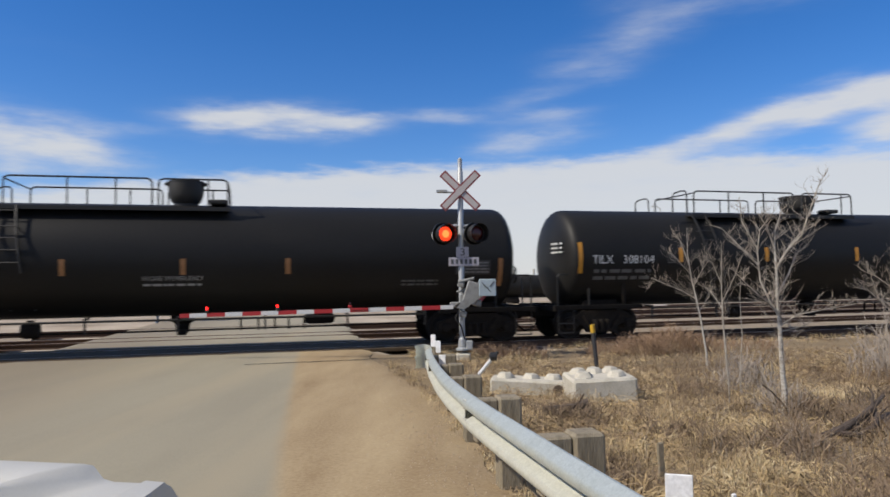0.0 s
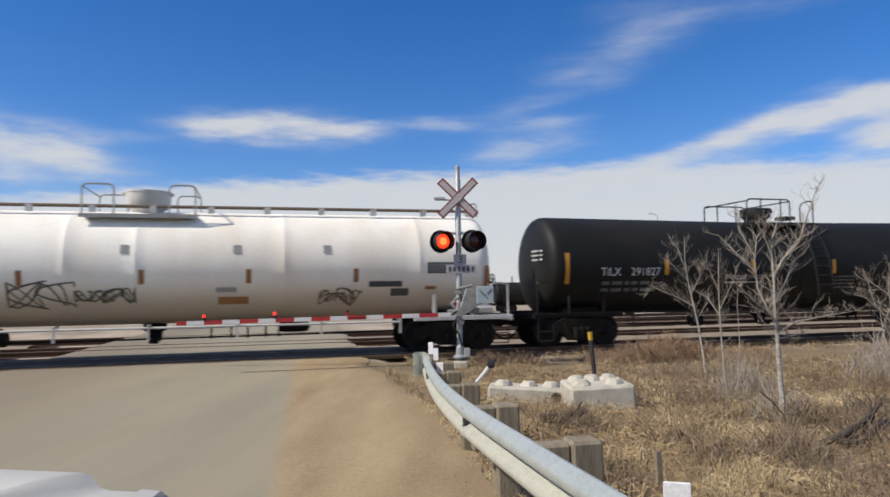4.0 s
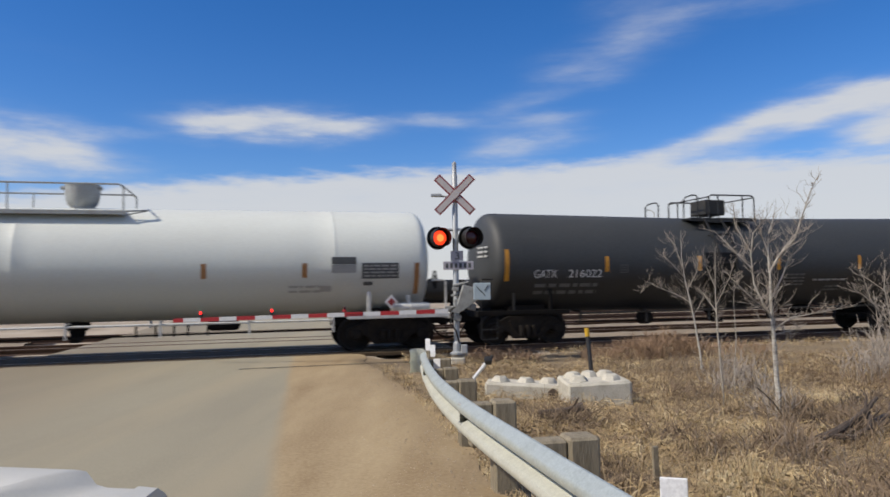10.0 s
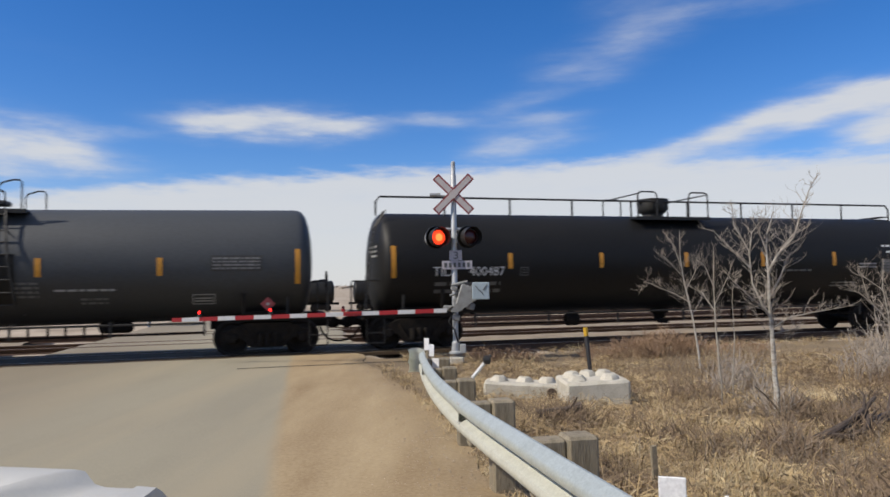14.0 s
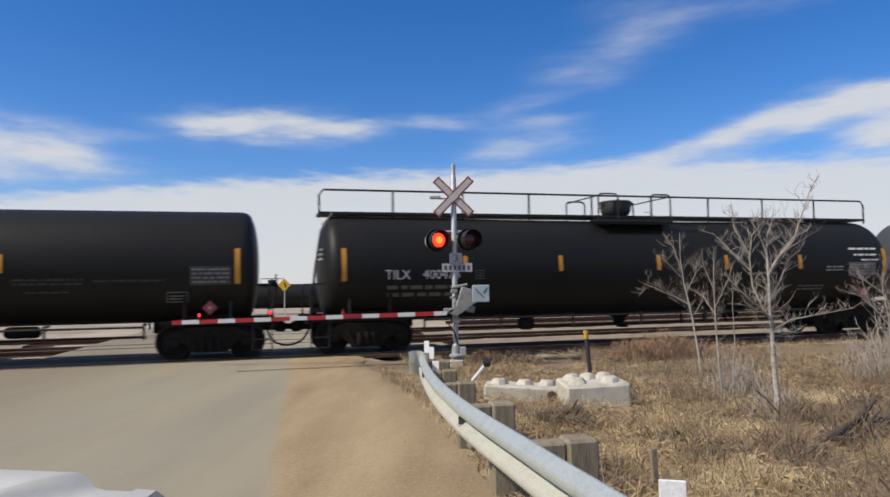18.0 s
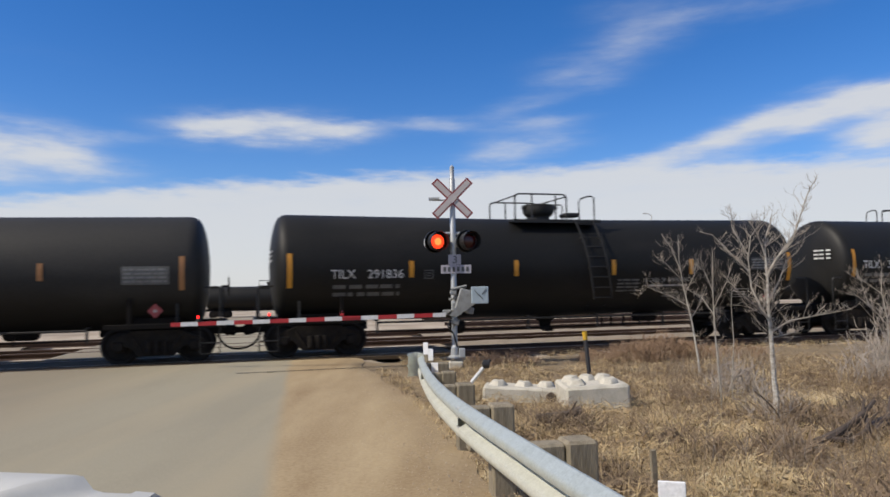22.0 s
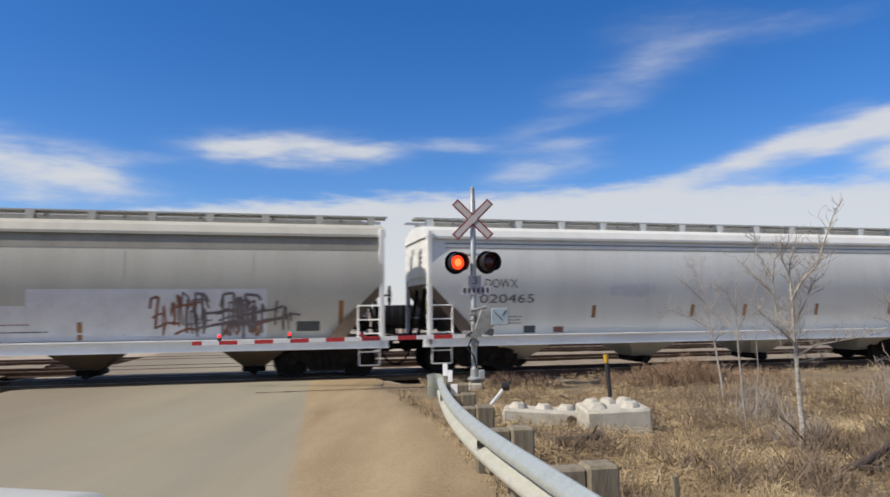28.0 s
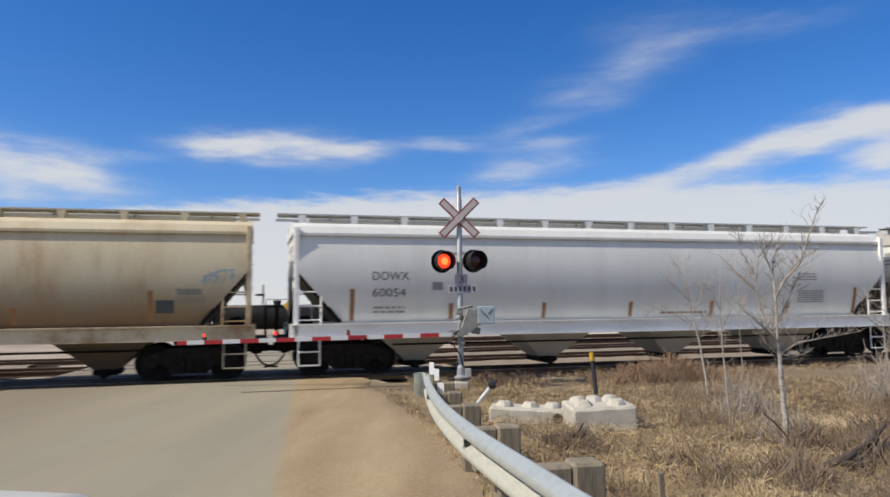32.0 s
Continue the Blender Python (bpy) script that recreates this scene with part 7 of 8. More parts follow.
# ---------------------------------------------------------------- concrete blocks, stakes, log
def stacking_block(at, sx, sy, sz, bumps, seed):
    rnd = random.Random(seed)
    blk = thing("concrete_block", "weathered pale concrete stacking block with round knobs", "concrete block", at, "concrete blocks by the road")
    bm = bmesh.new()
    box(bm, 0, 0, sz / 2 - .25, sx, sy, sz + .5, bevel=.035)
    bmesh.ops.subdivide_edges(bm, edges=bm.edges[:], cuts=3, use_grid_fill=True)
    for v in bm.verts:
        v.co += Vector((noise.noise(v.co * 5 + Vector((seed, 0, 0))), noise.noise(v.co * 5 + Vector((0, seed, 0))), noise.noise(v.co * 5))) * .016
    part("block", bm, "concrete", blk, "", True)
    for x, y in bumps:
        bm = bmesh.new()
        lathe(bm, [(.165, -.02), (.155, .01), (.105, .072), (.09, .08), (.01, .08)], 8, "z", (x, y, sz))
        for v in bm.verts:
            v.co += Vector((rnd.uniform(-1, 1), rnd.uniform(-1, 1), rnd.uniform(-1, 1))) * .008
        part("knob", bm, "concrete", blk, "", True)
    return blk


stacking_block(pose(2.32, 11.45, -.03, 1.5, -2, 2), 1.0, .9, .40, [(-.28, -.18), (.24, -.18), (-.28, .22), (.24, .22), (-.02, .24)], 3)
blk = stacking_block(pose(1.25, 12.15, -.08, 0, 2.5, -7), 1.26, .62, .31, [(-.38, 0), (.05, 0), (.42, .05)], 4)
bm = bmesh.new()
ring_disc(bm, (.50, -.325, .18), .085, .02, 16)
part("lifting_hole", bm, "log", blk, "dark lifting hole")

stake = thing("marker_stake", "leaning black stake with a yellow cap", "stake", pose(3.0, 15.0, ground_z(3, 15), 0, -5, 0))
bm = bmesh.new()
tube(bm, [(0, 0, -.1), (0, 0, .78)], .045, 8)
part("stake_body", bm, "blackpost", stake)
bm = bmesh.new()
tube(bm, [(0, 0, .78), (0, 0, .95)], .05, 8)
part("stake_cap", bm, "yellowcap", stake)

pipe = thing("pipe_stub", "pale slanting pipe with a dark valve on its end", "pipe", pose(.45, 12.5, ground_z(.45, 12.5)))
bm = bmesh.new()
tube(bm, [(-.06, 0, .0), (0, 0, .22), (.21, 0, .47)], .032, 8)
part("pipe", bm, "galv_light", pipe)
bm = bmesh.new()
lathe(bm, [(.03, -.07), (.075, -.05), (.075, .05), (.03, .07)], 10, "x", (.25, 0, .52))
tube(bm, [(.25, 0, .52), (.33, 0, .60)], .03, 6)
part("valve", bm, "blackmetal", pipe)

for x, y, l, a, sd in ((1.5, 9.6, .62, 5, 1), (4.75, 8.4, .55, 35, 2), (5.4, 8.9, .95, 40, 3)):
    lg = thing("fallen_log", "short rotten dark log lying in dry grass", "log", pose(x, y, ground_z(x, y) + .07, 0, 0, a), "fallen branches")
    bm = bmesh.new()
    rnd = random.Random(sd)
    tube(bm, [(-l / 2, 0, 0), (-l / 5, rnd.uniform(-.04, .04), .03), (l / 5, rnd.uniform(-.04, .04), .05), (l / 2, .03, .10 * sd)], .075, 9, .05)
    for v in bm.verts:
        v.co += Vector((0, noise.noise(v.co * 14), noise.noise(v.co * 14 + Vector((3, 3, 3))))) * .025
    part("log", bm, "log", lg, "", True)
    bm = bmesh.new()
    tube(bm, [(l * .1, 0, .03), (l * .25, -.12, .16), (l * .3, -.2, .26)], .02, 6, .008)
    part("snag", bm, "log", lg)


bough = thing("fallen_branch", "dark forked dead branch propped on the dry grass", "branch", pose(0, 0, 0), "fallen branches")
bm = bmesh.new()
tube(bm, [(3.75, 7.85, .02), (4.1, 8.0, .13), (4.4, 8.18, .17), (4.68, 8.36, .24), (4.95, 8.56, .33), (5.2, 8.75, .44)], .055, 8, .022)
tube(bm, [(4.3, 8.1, .13), (4.55, 8.12, .11), (4.78, 8.2, .20), (4.92, 8.42, .29)], .035, 7, .02)
tube(bm, [(4.95, 8.56, .33), (5.02, 8.66, .47), (5.0, 8.72, .55)], .02, 6, .008)
tube(bm, [(3.8, 7.85, .05), (3.62, 7.7, .16), (3.55, 7.6, .17)], .03, 6, .012)
for v in bm.verts:
    v.co += Vector((noise.noise(v.co * 11), noise.noise(v.co * 11 + Vector((5, 1, 2))), noise.noise(v.co * 11 + Vector((2, 7, 4))))) * .014
part("limb", bm, "log", bough, "", True)
stick = thing("dead_stick", "thin dark dead stick leaning on a birch trunk", "branch", pose(0, 0, 0), "fallen branches")
bm = bmesh.new()
tube(bm, [(4.36, 9.36, .1), (4.25, 9.35, .26), (4.12, 9.33, .40), (4.0, 9.32, .50)], .014, 6, .007)
tube(bm, [(4.36, 9.3, .2), (4.5, 9.25, .25), (4.62, 9.22, .31)], .02, 6, .01)
part("stick", bm, "log", stick, "", True)
for x, y, top, w, mat, label in ((1.86, 6.5, .42, .055, "post", "short weathered grey wooden stake in the grass"), (1.93, 5.0, .41, .034, "signwhite", "small white plastic stake in the grass")):
    st = thing("ground_stake", label, "stake", pose(x, y, ground_z(x, y), 2, -3, 10))
    bm = bmesh.new()
    h = top - ground_z(x, y)
    box(bm, 0, 0, h / 2 - .1, w, w * .6, h + .2, bevel=.006)
    part("stake", bm, mat, st)


# ---------------------------------------------------------------- bare trees and shrubs
def grow(bm, twigs, p, d, length, r, depth, rnd, droop=0.0):
    """A limb and its side shoots, drawn as tapered bars; thin ones go to the twigs."""
    n, pts, q, way = 4, [p.copy()], p.copy(), d.copy()
    for k in range(n):
        way = (way + Vector((rnd.uniform(-1, 1), rnd.uniform(-1, 1), rnd.uniform(-.5, .8) - droop)) * .16).normalized()
        q = q + way * (length / n)
        pts.append(q.copy())
    r = max(r, .0012)
    tube(bm if r > .006 else twigs, pts, r, 5 if r > .006 else 3, r * .55)
    if depth == 0:
        return
    for k in range(rnd.randint(2, 3) if depth > 1 else rnd.randint(2, 4)):
        i = rnd.choice((1, 2, 3, 4))
        side = Vector((rnd.uniform(-1, 1), rnd.uniform(-1, 1), rnd.uniform(.0, .9))).normalized()
        grow(bm, twigs, pts[i], (way * .55 + side * .75).normalized(), length * rnd.uniform(.42, .68), r * rnd.uniform(.42, .6), depth - 1, rnd, droop)


def bare_tree(at, stems, r, depth, shoots, seed, label):
    """stems: lines of the trunk and of its main forks, each with its share of the trunk's thickness."""
    rnd = random.Random(seed)
    tree = thing("bare_tree", label, "tree", at, "bare young trees")
    bark, limb, twigs = bmesh.new(), bmesh.new(), bmesh.new()
    for k, (share, line) in enumerate(stems):
        line = [Vector(p) for p in line]
        tube(bark if k == 0 else limb, line, r * share * (1 if k == 0 else .80), 8, r * (.10 if k == 0 else .06))
        for i in range(1, len(line)):
            if line[i].z < 1.0 * shoots[2]:
                continue
            for j in range(shoots[0]):
                p = line[i - 1].lerp(line[i], rnd.random())
                way = (line[i] - line[i - 1]).normalized()
                side = Vector((rnd.uniform(-1, 1), rnd.uniform(-.7, .7), rnd.uniform(-.1, .8))).normalized()
                grow(limb, twigs, p, (way * .45 + side * .9).normalized(), shoots[1] * rnd.uniform(.4, 1.2) * (1.15 - .65 * i / (len(line) - 1)), r * .10, depth, rnd)
    part("trunk", bark, "bark" if r > .025 else "limb_bark", tree, "pale peeling birch bark" if r > .025 else "dull grey-brown bark", True)
    tagged(part("limb_crown", limb, "limb_bark", tree, "grey-brown bare limbs", True), kind="stuff")
    tagged(part("twig_spray", twigs, "twig", tree, "fine grey twigs"), kind="stuff")
    return tree


bare_tree(pose(4.34, 9.5, -.05), [
    (1, [(0, 0, 0), (.02, 0, .42), (.01, .02, .61), (-.01, 0, 1.0), (-.02, 0, 1.33), (-.03, .02, 1.65), (-.02, .03, 1.97), (-.03, .05, 2.37), (-.01, .05, 2.57), (.10, .08, 2.85)]),
    (.55, [(-.03, 0, 1.44), (-.12, .04, 1.62), (-.22, .08, 1.89), (-.24, .10, 2.33), (-.43, .12, 2.70), (-.42, .15, 2.92)]),
    (.6, [(-.02, .03, 2.05), (.10, 0, 2.27), (.29, -.05, 2.49), (.38, -.08, 2.77), (.50, -.08, 3.10), (.66, -.05, 3.36)]),
    (.4, [(-.01, 0, 1.29), (.20, -.05, 1.44), (.61, -.12, 1.52), (1.01, -.15, 1.59)]),
    (.3, [(0, 0, 1.22), (.27, .10, 1.26), (.52, .2, 1.32)]),
    (.42, [(-.03, .02, 1.46), (-.20, -.10, 1.60), (-.43, -.2, 1.77), (-.66, -.25, 1.98)]),
    (.38, [(-.23, .09, 2.1), (-.43, .12, 2.32), (-.70, .15, 2.62)]),
    (.42, [(-.03, .02, 1.68), (.19, .12, 2.0), (.32, .2, 2.24), (.48, .22, 2.36)]),
    (.35, [(-.03, .05, 2.33), (-.15, 0, 2.61), (-.27, -.05, 2.78)]),
    (.35, [(-.24, .1, 2.25), (-.23, .02, 2.57), (-.06, -.05, 2.81)]),
    (.35, [(.14, 0, 2.33), (.33, .06, 2.53), (.57, .1, 2.64)])],
    .043, 2, (7, .31, 1.0), 3, "slender bare birch with white bark and forked crown")
bare_tree(pose(5.28, 15.0, .05), [
    (1, [(.02, 0, 0), (0, 0, .3), (-.10, 0, 1.02), (-.21, 0, 1.56), (-.26, .02, 1.84), (-.33, 0, 2.35), (-.33, 0, 2.9)]),
    (.45, [(-.19, 0, 1.40), (-.40, .06, 1.54), (-.66, .1, 1.66), (-1.07, .12, 1.84), (-1.20, .1, 1.55)]),
    (.42, [(-.26, .02, 1.9), (-.64, -.1, 2.29), (-.83, -.12, 2.42)]), (.4, [(-.30, 0, 2.1), (-.47, 0, 2.61), (-.59, .05, 2.79)]),
    (.42, [(-.22, 0, 1.66), (-.02, 0, 2.03), (.06, .1, 2.35)]), (.35, [(-.12, 0, 1.12), (.1, .1, 1.4), (.28, .12, 1.8)])],
    .027, 2, (8, .34, .8), 8, "small leaning bare tree with pale bark")
bare_tree(pose(4.59, 12.0, .0), [
    (1, [(0, 0, -.05), (-.03, 0, .53), (-.07, 0, 1.13), (-.08, 0, 1.68), (-.07, 0, 2.09), (-.06, 0, 2.45)]), (.55, [(-.08, 0, 1.38), (-.25, .1, 1.69), (-.45, .1, 1.79)]),
    (.5, [(-.08, 0, 1.78), (-.24, -.05, 2.14), (-.36, -.06, 2.22)]), (.5, [(-.08, 0, 1.47), (.12, -.1, 1.93), (.19, -.1, 2.14)])],
    .022, 2, (8, .33, .7), 12, "thin bare sapling with grey bark")
bare_tree(pose(8.70, 14.0, .0), [
    (1, [(0, 0, -.05), (-.01, 0, .6), (-.04, 0, 1.18), (-.10, .05, 1.7), (-.06, .05, 2.2)]), (.6, [(-.02, 0, 1.0), (-.35, .1, 1.48), (-.55, .1, 2.19)]), (.55, [(-.18, .05, 1.24), (-.58, 0, 1.6), (-.81, 0, 1.66)]),
    (.55, [(-.04, 0, 1.18), (.2, -.1, 1.71), (.28, -.1, 2.18)]), (.45, [(-.10, .05, 1.65), (-.39, .1, 1.89), (-.62, .12, 1.98)])],
    .024, 2, (9, .42, .5), 15, "low bare sapling with spreading limbs")
bare_tree(pose(4.50, 11.3, .0), [(1, [(0, 0, -.02), (.0, 0, .4), (.05, 0, .98), (.03, 0, 1.55), (.07, 0, 2.07)])], .014, 1, (4, .35, .7), 17, "thin bare sapling with grey bark")
bare_tree(pose(4.05, 10.6, .0), [(1, [(0, 0, 0), (.0, 0, .35), (-.03, 0, .7), (.0, 0, 1.05)])], .010, 1, (3, .3, .3), 19, "thin bare sapling with grey bark")


def shrub(at, w, h, n, seed, material="shrub", label="dense red-brown leafless shrub beside the track"):
    rnd = random.Random(seed)
    sh = thing("bare_shrub", label, "shrub", at, "leafless shrubs")
    bm = bmesh.new()
    for k in range(n):
        p = Vector((rnd.uniform(-w / 2, w / 2), rnd.uniform(-.4, .4), -.05))
        d = Vector((rnd.gauss(0, .3), rnd.gauss(0, .3), 1)).normalized()
        l = h * rnd.uniform(.45, 1) * (1 - .5 * abs(p.x) / (w / 2))
        q = p + d * l * .55
        e = q + (d + Vector((rnd.gauss(0, .3), rnd.gauss(0, .3), 0))).normalized() * l * .45
        tube(bm, [p, q, e], .010, 3, .004)
        for j in range(3):
            f = q + (e - q) * rnd.random()
            tube(bm, [f, f + Vector((rnd.gauss(0, .12), rnd.gauss(0, .12), rnd.uniform(.05, .22)))], .006, 3, .003)
    tagged(part("stem_tangle", bm, material, sh), kind="stuff")
    return sh


for x, y, w, h, n, sd in ((4.6, 17.8, 1.1, .62, 130, 1), (5.5, 18.1, 1.3, .85, 190, 2), (6.2, 18.3, .9, .55, 100, 3), (3.7, 17.6, .8, .35, 60, 4), (1.6, 17.3, 1.2, .35, 90, 5), (.95, 17.5, .7, .3, 50, 6), (7.6, 18.6, 1.6, .35, 80, 7)):
    shrub(pose(x, y, ground_z(x, y)), w, h, n, sd)
for x, y, w, h, n, sd in ((4.45, 9.2, .7, .42, 60, 11), (4.75, 8.6, .6, .30, 40, 12), (3.9, 11.6, .8, .28, 40, 13), (6.4, 10.5, 1.2, .25, 50, 14), (2.6, 8.2, .7, .22, 40, 15), (1.55, 9.9, .9, .15, 50, 16), (5.9, 7.4, .9, .25, 50, 17), (8.2, 12.0, 1.4, .3, 60, 18), (3.5, 6.2, .8, .2, 50, 19), (4.3, 6.7, .9, .22, 60, 20), (5.1, 8.3, 1.0, .24, 60, 21), (3.3, 4.9, .6, .16, 40, 22), (5.6, 9.6, 1.1, .26, 60, 23), (6.9, 8.6, 1.1, .26, 60, 24), (3.4, 7.5, .7, .2, 40, 25), (3.55, 5.3, 1.3, .34, 170, 26), (3.7, 7.85, .5, .25, 70, 27), (1.5, 9.6, .9, .2, 80, 28)):
    shrub(pose(x, y, ground_z(x, y)), w, h, n, sd, "brush", "low tangle of dark dead brush in the grass")


for x, y, w, h, n, sd in ((9.0, 14.2, 1.6, 2.1, 110, 41), (9.9, 14.6, 1.8, 1.9, 120, 42), (8.0, 13.4, 1.3, 1.0, 60, 43), (4.35, 9.55, .5, .7, 26, 44), (4.6, 12.1, .6, .8, 26, 45), (5.1, 12.6, .7, .75, 30, 46)):
    shrub(pose(x, y, ground_z(x, y)), w, h, n, sd, "twig", "upright leafless thicket of thin grey-brown stems")


def twig_weeds(name, count, region, material, label, seed):
    """Thin upright dead stalks with a few side shoots, singly and in loose stands."""
    rng = np.random.default_rng(seed)
    verts, faces = [], []

    def stalk(p, q, w):
        d = (q - p)
        side = Vector((-d.y, d.x, 0))
        side = (side.normalized() if side.length > 1e-4 else Vector((1, 0, 0))) * w
        for s in (side, side.cross(d).normalized() * w):
            i = len(verts)
            verts.extend((tuple(p - s), tuple(p + s), tuple(q + s * .5), tuple(q - s * .5)))
            faces.append((i, i + 1, i + 2, i + 3))

    made = 0
    while made < count:
        x, y, keep, tall = region(rng)
        if rng.random() > keep:
            continue
        made += 1
        p = Vector((x, y, ground_z(x, y) - .06))
        h = tall * rng.uniform(.45, 1.2)
        mid = p + Vector((rng.normal(0, .12), rng.normal(0, .12), .6)) * h
        top = mid + Vector((rng.normal(0, .2), rng.normal(0, .2), .4)) * h
        w = rng.uniform(.0016, .0034)
        stalk(p, mid, w)
        stalk(mid, top, w * .75)
        for k in range(int(rng.integers(2, 6))):
            a = p.lerp(mid, rng.uniform(.35, 1)) if rng.random() < .6 else mid.lerp(top, rng.random())
            stalk(a, a + Vector((rng.normal(0, .16), rng.normal(0, .16), rng.uniform(.05, .3))) * h, w * .6)
    me = bpy.data.meshes.new(name)
    me.from_pydata(verts, [], faces)
    me.materials.append(M[material])
    return tagged(new(name, me), label, "weeds", kind="stuff")


def open_field(rng):
    y = 3.2 + 12.5 * rng.random()
    x = -.2 * y + 2.4 + 15 * rng.random() ** 1.1
    d = (Vector((x, y, 0)) - TRACK).dot(ACROSS)
    return x, y, 0 if d > -2.4 else max(0, noise.noise((x * .45, y * .45, 11)) + .35), .24 + .03 * max(0, x - 3)


def by_the_trees(rng):
    k = rng.integers(0, 5)
    cx, cy = ((4.35, 9.4), (4.7, 12.0), (5.3, 14.6), (6.6, 9.0), (3.6, 7.2))[k]
    return cx + rng.normal(0, .55), cy + rng.normal(0, .55), 1, .42


twig_weeds("dead_stalks", 5200, open_field, "weed_brown", "thin upright brown stalks among the dry grass", 31)
def beyond_the_trees(rng):
    y = 11.5 + 6.5 * rng.random()
    x = 3.2 + 12 * rng.random()
    d = (Vector((x, y, 0)) - TRACK).dot(ACROSS)
    return x, y, 0 if d > -2.3 else .8, .26


twig_weeds("far_field_stalks", 3200, beyond_the_trees, "weed_brown", "low brown stalks between the bare trees and the track", 33)
twig_weeds("tree_foot_stalks", 420, by_the_trees, "twig", "grey dead stalks about the feet of the bare trees", 32)


# ---------------------------------------------------------------- dry grass
def grass_stuff(name, count, region, tall, label, seed, upright=.22):
    """Tufts of bent blades, scattered where region(x, y) says how likely they are."""
    rng = np.random.default_rng(seed)
    verts, faces, made = [], [], 0
    while made < count:
        x, y, keep = region(rng)
        if rng.random() > keep:
            continue
        n = int(rng.integers(5, 12))
        z, lean, big = ground_z(x, y) - .05, rng.uniform(0, 6.3), rng.uniform(.5, 1.2) * (1 + .5 * noise.noise((x * 1.3, y * 1.3, 17)))
        for k in range(n):
            a = lean + rng.normal(0, 1.3)
            h = tall * big * rng.uniform(.5, 1.15)
            stiff = rng.random() < upright
            out = h * (rng.uniform(.15, .9) if stiff else rng.uniform(.9, 2.8))
            knee, tip = (.7, rng.uniform(.6, 1.0)) if stiff else (rng.uniform(.35, .6), rng.uniform(.05, .55))
            w = rng.uniform(.0022, .006) * min(1, .17 / tall) ** .8
            bx, by = x + rng.normal(0, .06), y + rng.normal(0, .06)
            ca, sa = math.cos(a), math.sin(a)
            i = len(verts)
            verts += [(bx - sa * w, by + ca * w, z), (bx + sa * w, by - ca * w, z), (bx + ca * out * .4 - sa * w * .8, by + sa * out * .4 + ca * w * .8, z + h * knee), (bx + ca * out * .4 + sa * w * .8, by + sa * out * .4 - ca * w * .8, z + h * knee),
                      (bx + ca * out, by + sa * out, z + h * tip)]
            faces += [(i, i + 1, i + 3, i + 2), (i + 2, i + 3, i + 4)]
        made += n
    me = bpy.data.meshes.new(name)
    me.from_pydata(verts, [], faces)
    me.materials.append(M["blades"])
    return tagged(new(name, me), label, "grass", kind="stuff")


def verge(rng):
    y = 2.2 + 15.8 * rng.random() ** 1.2
    lo = -.2 * y + 1.95 + (.15 if y < 11 else .5)
    x = lo + (13 if y < 9 else 24) * rng.random() ** 1.3
    d = (Vector((x, y, 0)) - TRACK).dot(ACROSS)
    keep = 0 if d > -2.6 else .25 + .9 * max(0, noise.noise((x * .5, y * .5, 7)) + .45)
    return x, y, keep


def road_edge(rng):
    y = 2.5 + 14 * rng.random()
    return -.2 * y + 1.75 + abs(rng.normal(0, .16)), y, .8


def near_track(rng):
    s, d = rng.uniform(2.0, 30), -2.4 - abs(rng.normal(0, .8))
    p = TRACK + ALONG * s + ACROSS * d
    return p.x, p.y, .7


def far_side(rng):
    s, d = rng.uniform(-60, 60), rng.uniform(12.5, 60)
    p = TRACK + ALONG * s + ACROSS * d
    return p.x, p.y, 0 if abs(p.x + .2 * p.y + 3.3) < 6 else .6 * max(0, noise.noise((p.x * .08, p.y * .08, 2)) + .1)


grass_stuff("dry_grass", 105000, verge, .13, "matted straw-coloured dry grass beside the guard rail", 1)
def long_grass(rng):
    y = 2.6 + 8.5 * rng.random() ** 1.1
    x = -.2 * y + 2.3 + 7.5 * rng.random()
    return x, y, max(0, noise.noise((x * .9, y * .9, 4)) + .2) * 1.4


grass_stuff("long_grass", 42000, long_grass, .27, "long arching dry grass in loose clumps", 5, .12)
def straw_litter(name, count, region, label, seed):
    """Broken stems lying crosswise on the sward, each a thin bent strip."""
    rng = np.random.default_rng(seed)
    verts, faces, made = [], [], 0
    while made < count:
        x, y, keep = region(rng)
        if rng.random() > keep:
            continue
        made += 1
        a, long, w = rng.uniform(0, 6.3), rng.uniform(.10, .34), rng.uniform(.0018, .0042)
        z = ground_z(x, y) + rng.uniform(-.02, .09)
        ca, sa, rise, bow = math.cos(a), math.sin(a), rng.normal(0, .10), rng.uniform(0, .04)
        i = len(verts)
        for k, up in ((-.5, 0), (0, bow), (.5, 0)):
            px, py, pz = x + ca * long * k, y + sa * long * k, z + rise * k + up
            verts += [(px - sa * w, py + ca * w, pz + w * .6), (px + sa * w, py - ca * w, pz - w * .6)]
        faces += [(i, i + 1, i + 3, i + 2), (i + 2, i + 3, i + 5, i + 4)]
    me = bpy.data.meshes.new(name)
    me.from_pydata(verts, [], faces)
    me.materials.append(M["blades"])
    return tagged(new(name, me), label, "straw", kind="stuff")


straw_litter("straw_litter", 30000, verge, "broken straw lying crosswise on the dry sward", 8)
grass_stuff("roadside_grass", 3500, road_edge, .16, "sparse dry tufts along the road's gravel edge", 2)
grass_stuff("trackside_weeds", 7000, near_track, .26, "brown weeds along the ballast", 3)
grass_stuff("yard_weeds", 9000, far_side, .5, "pale dry weeds in the far yard", 4)


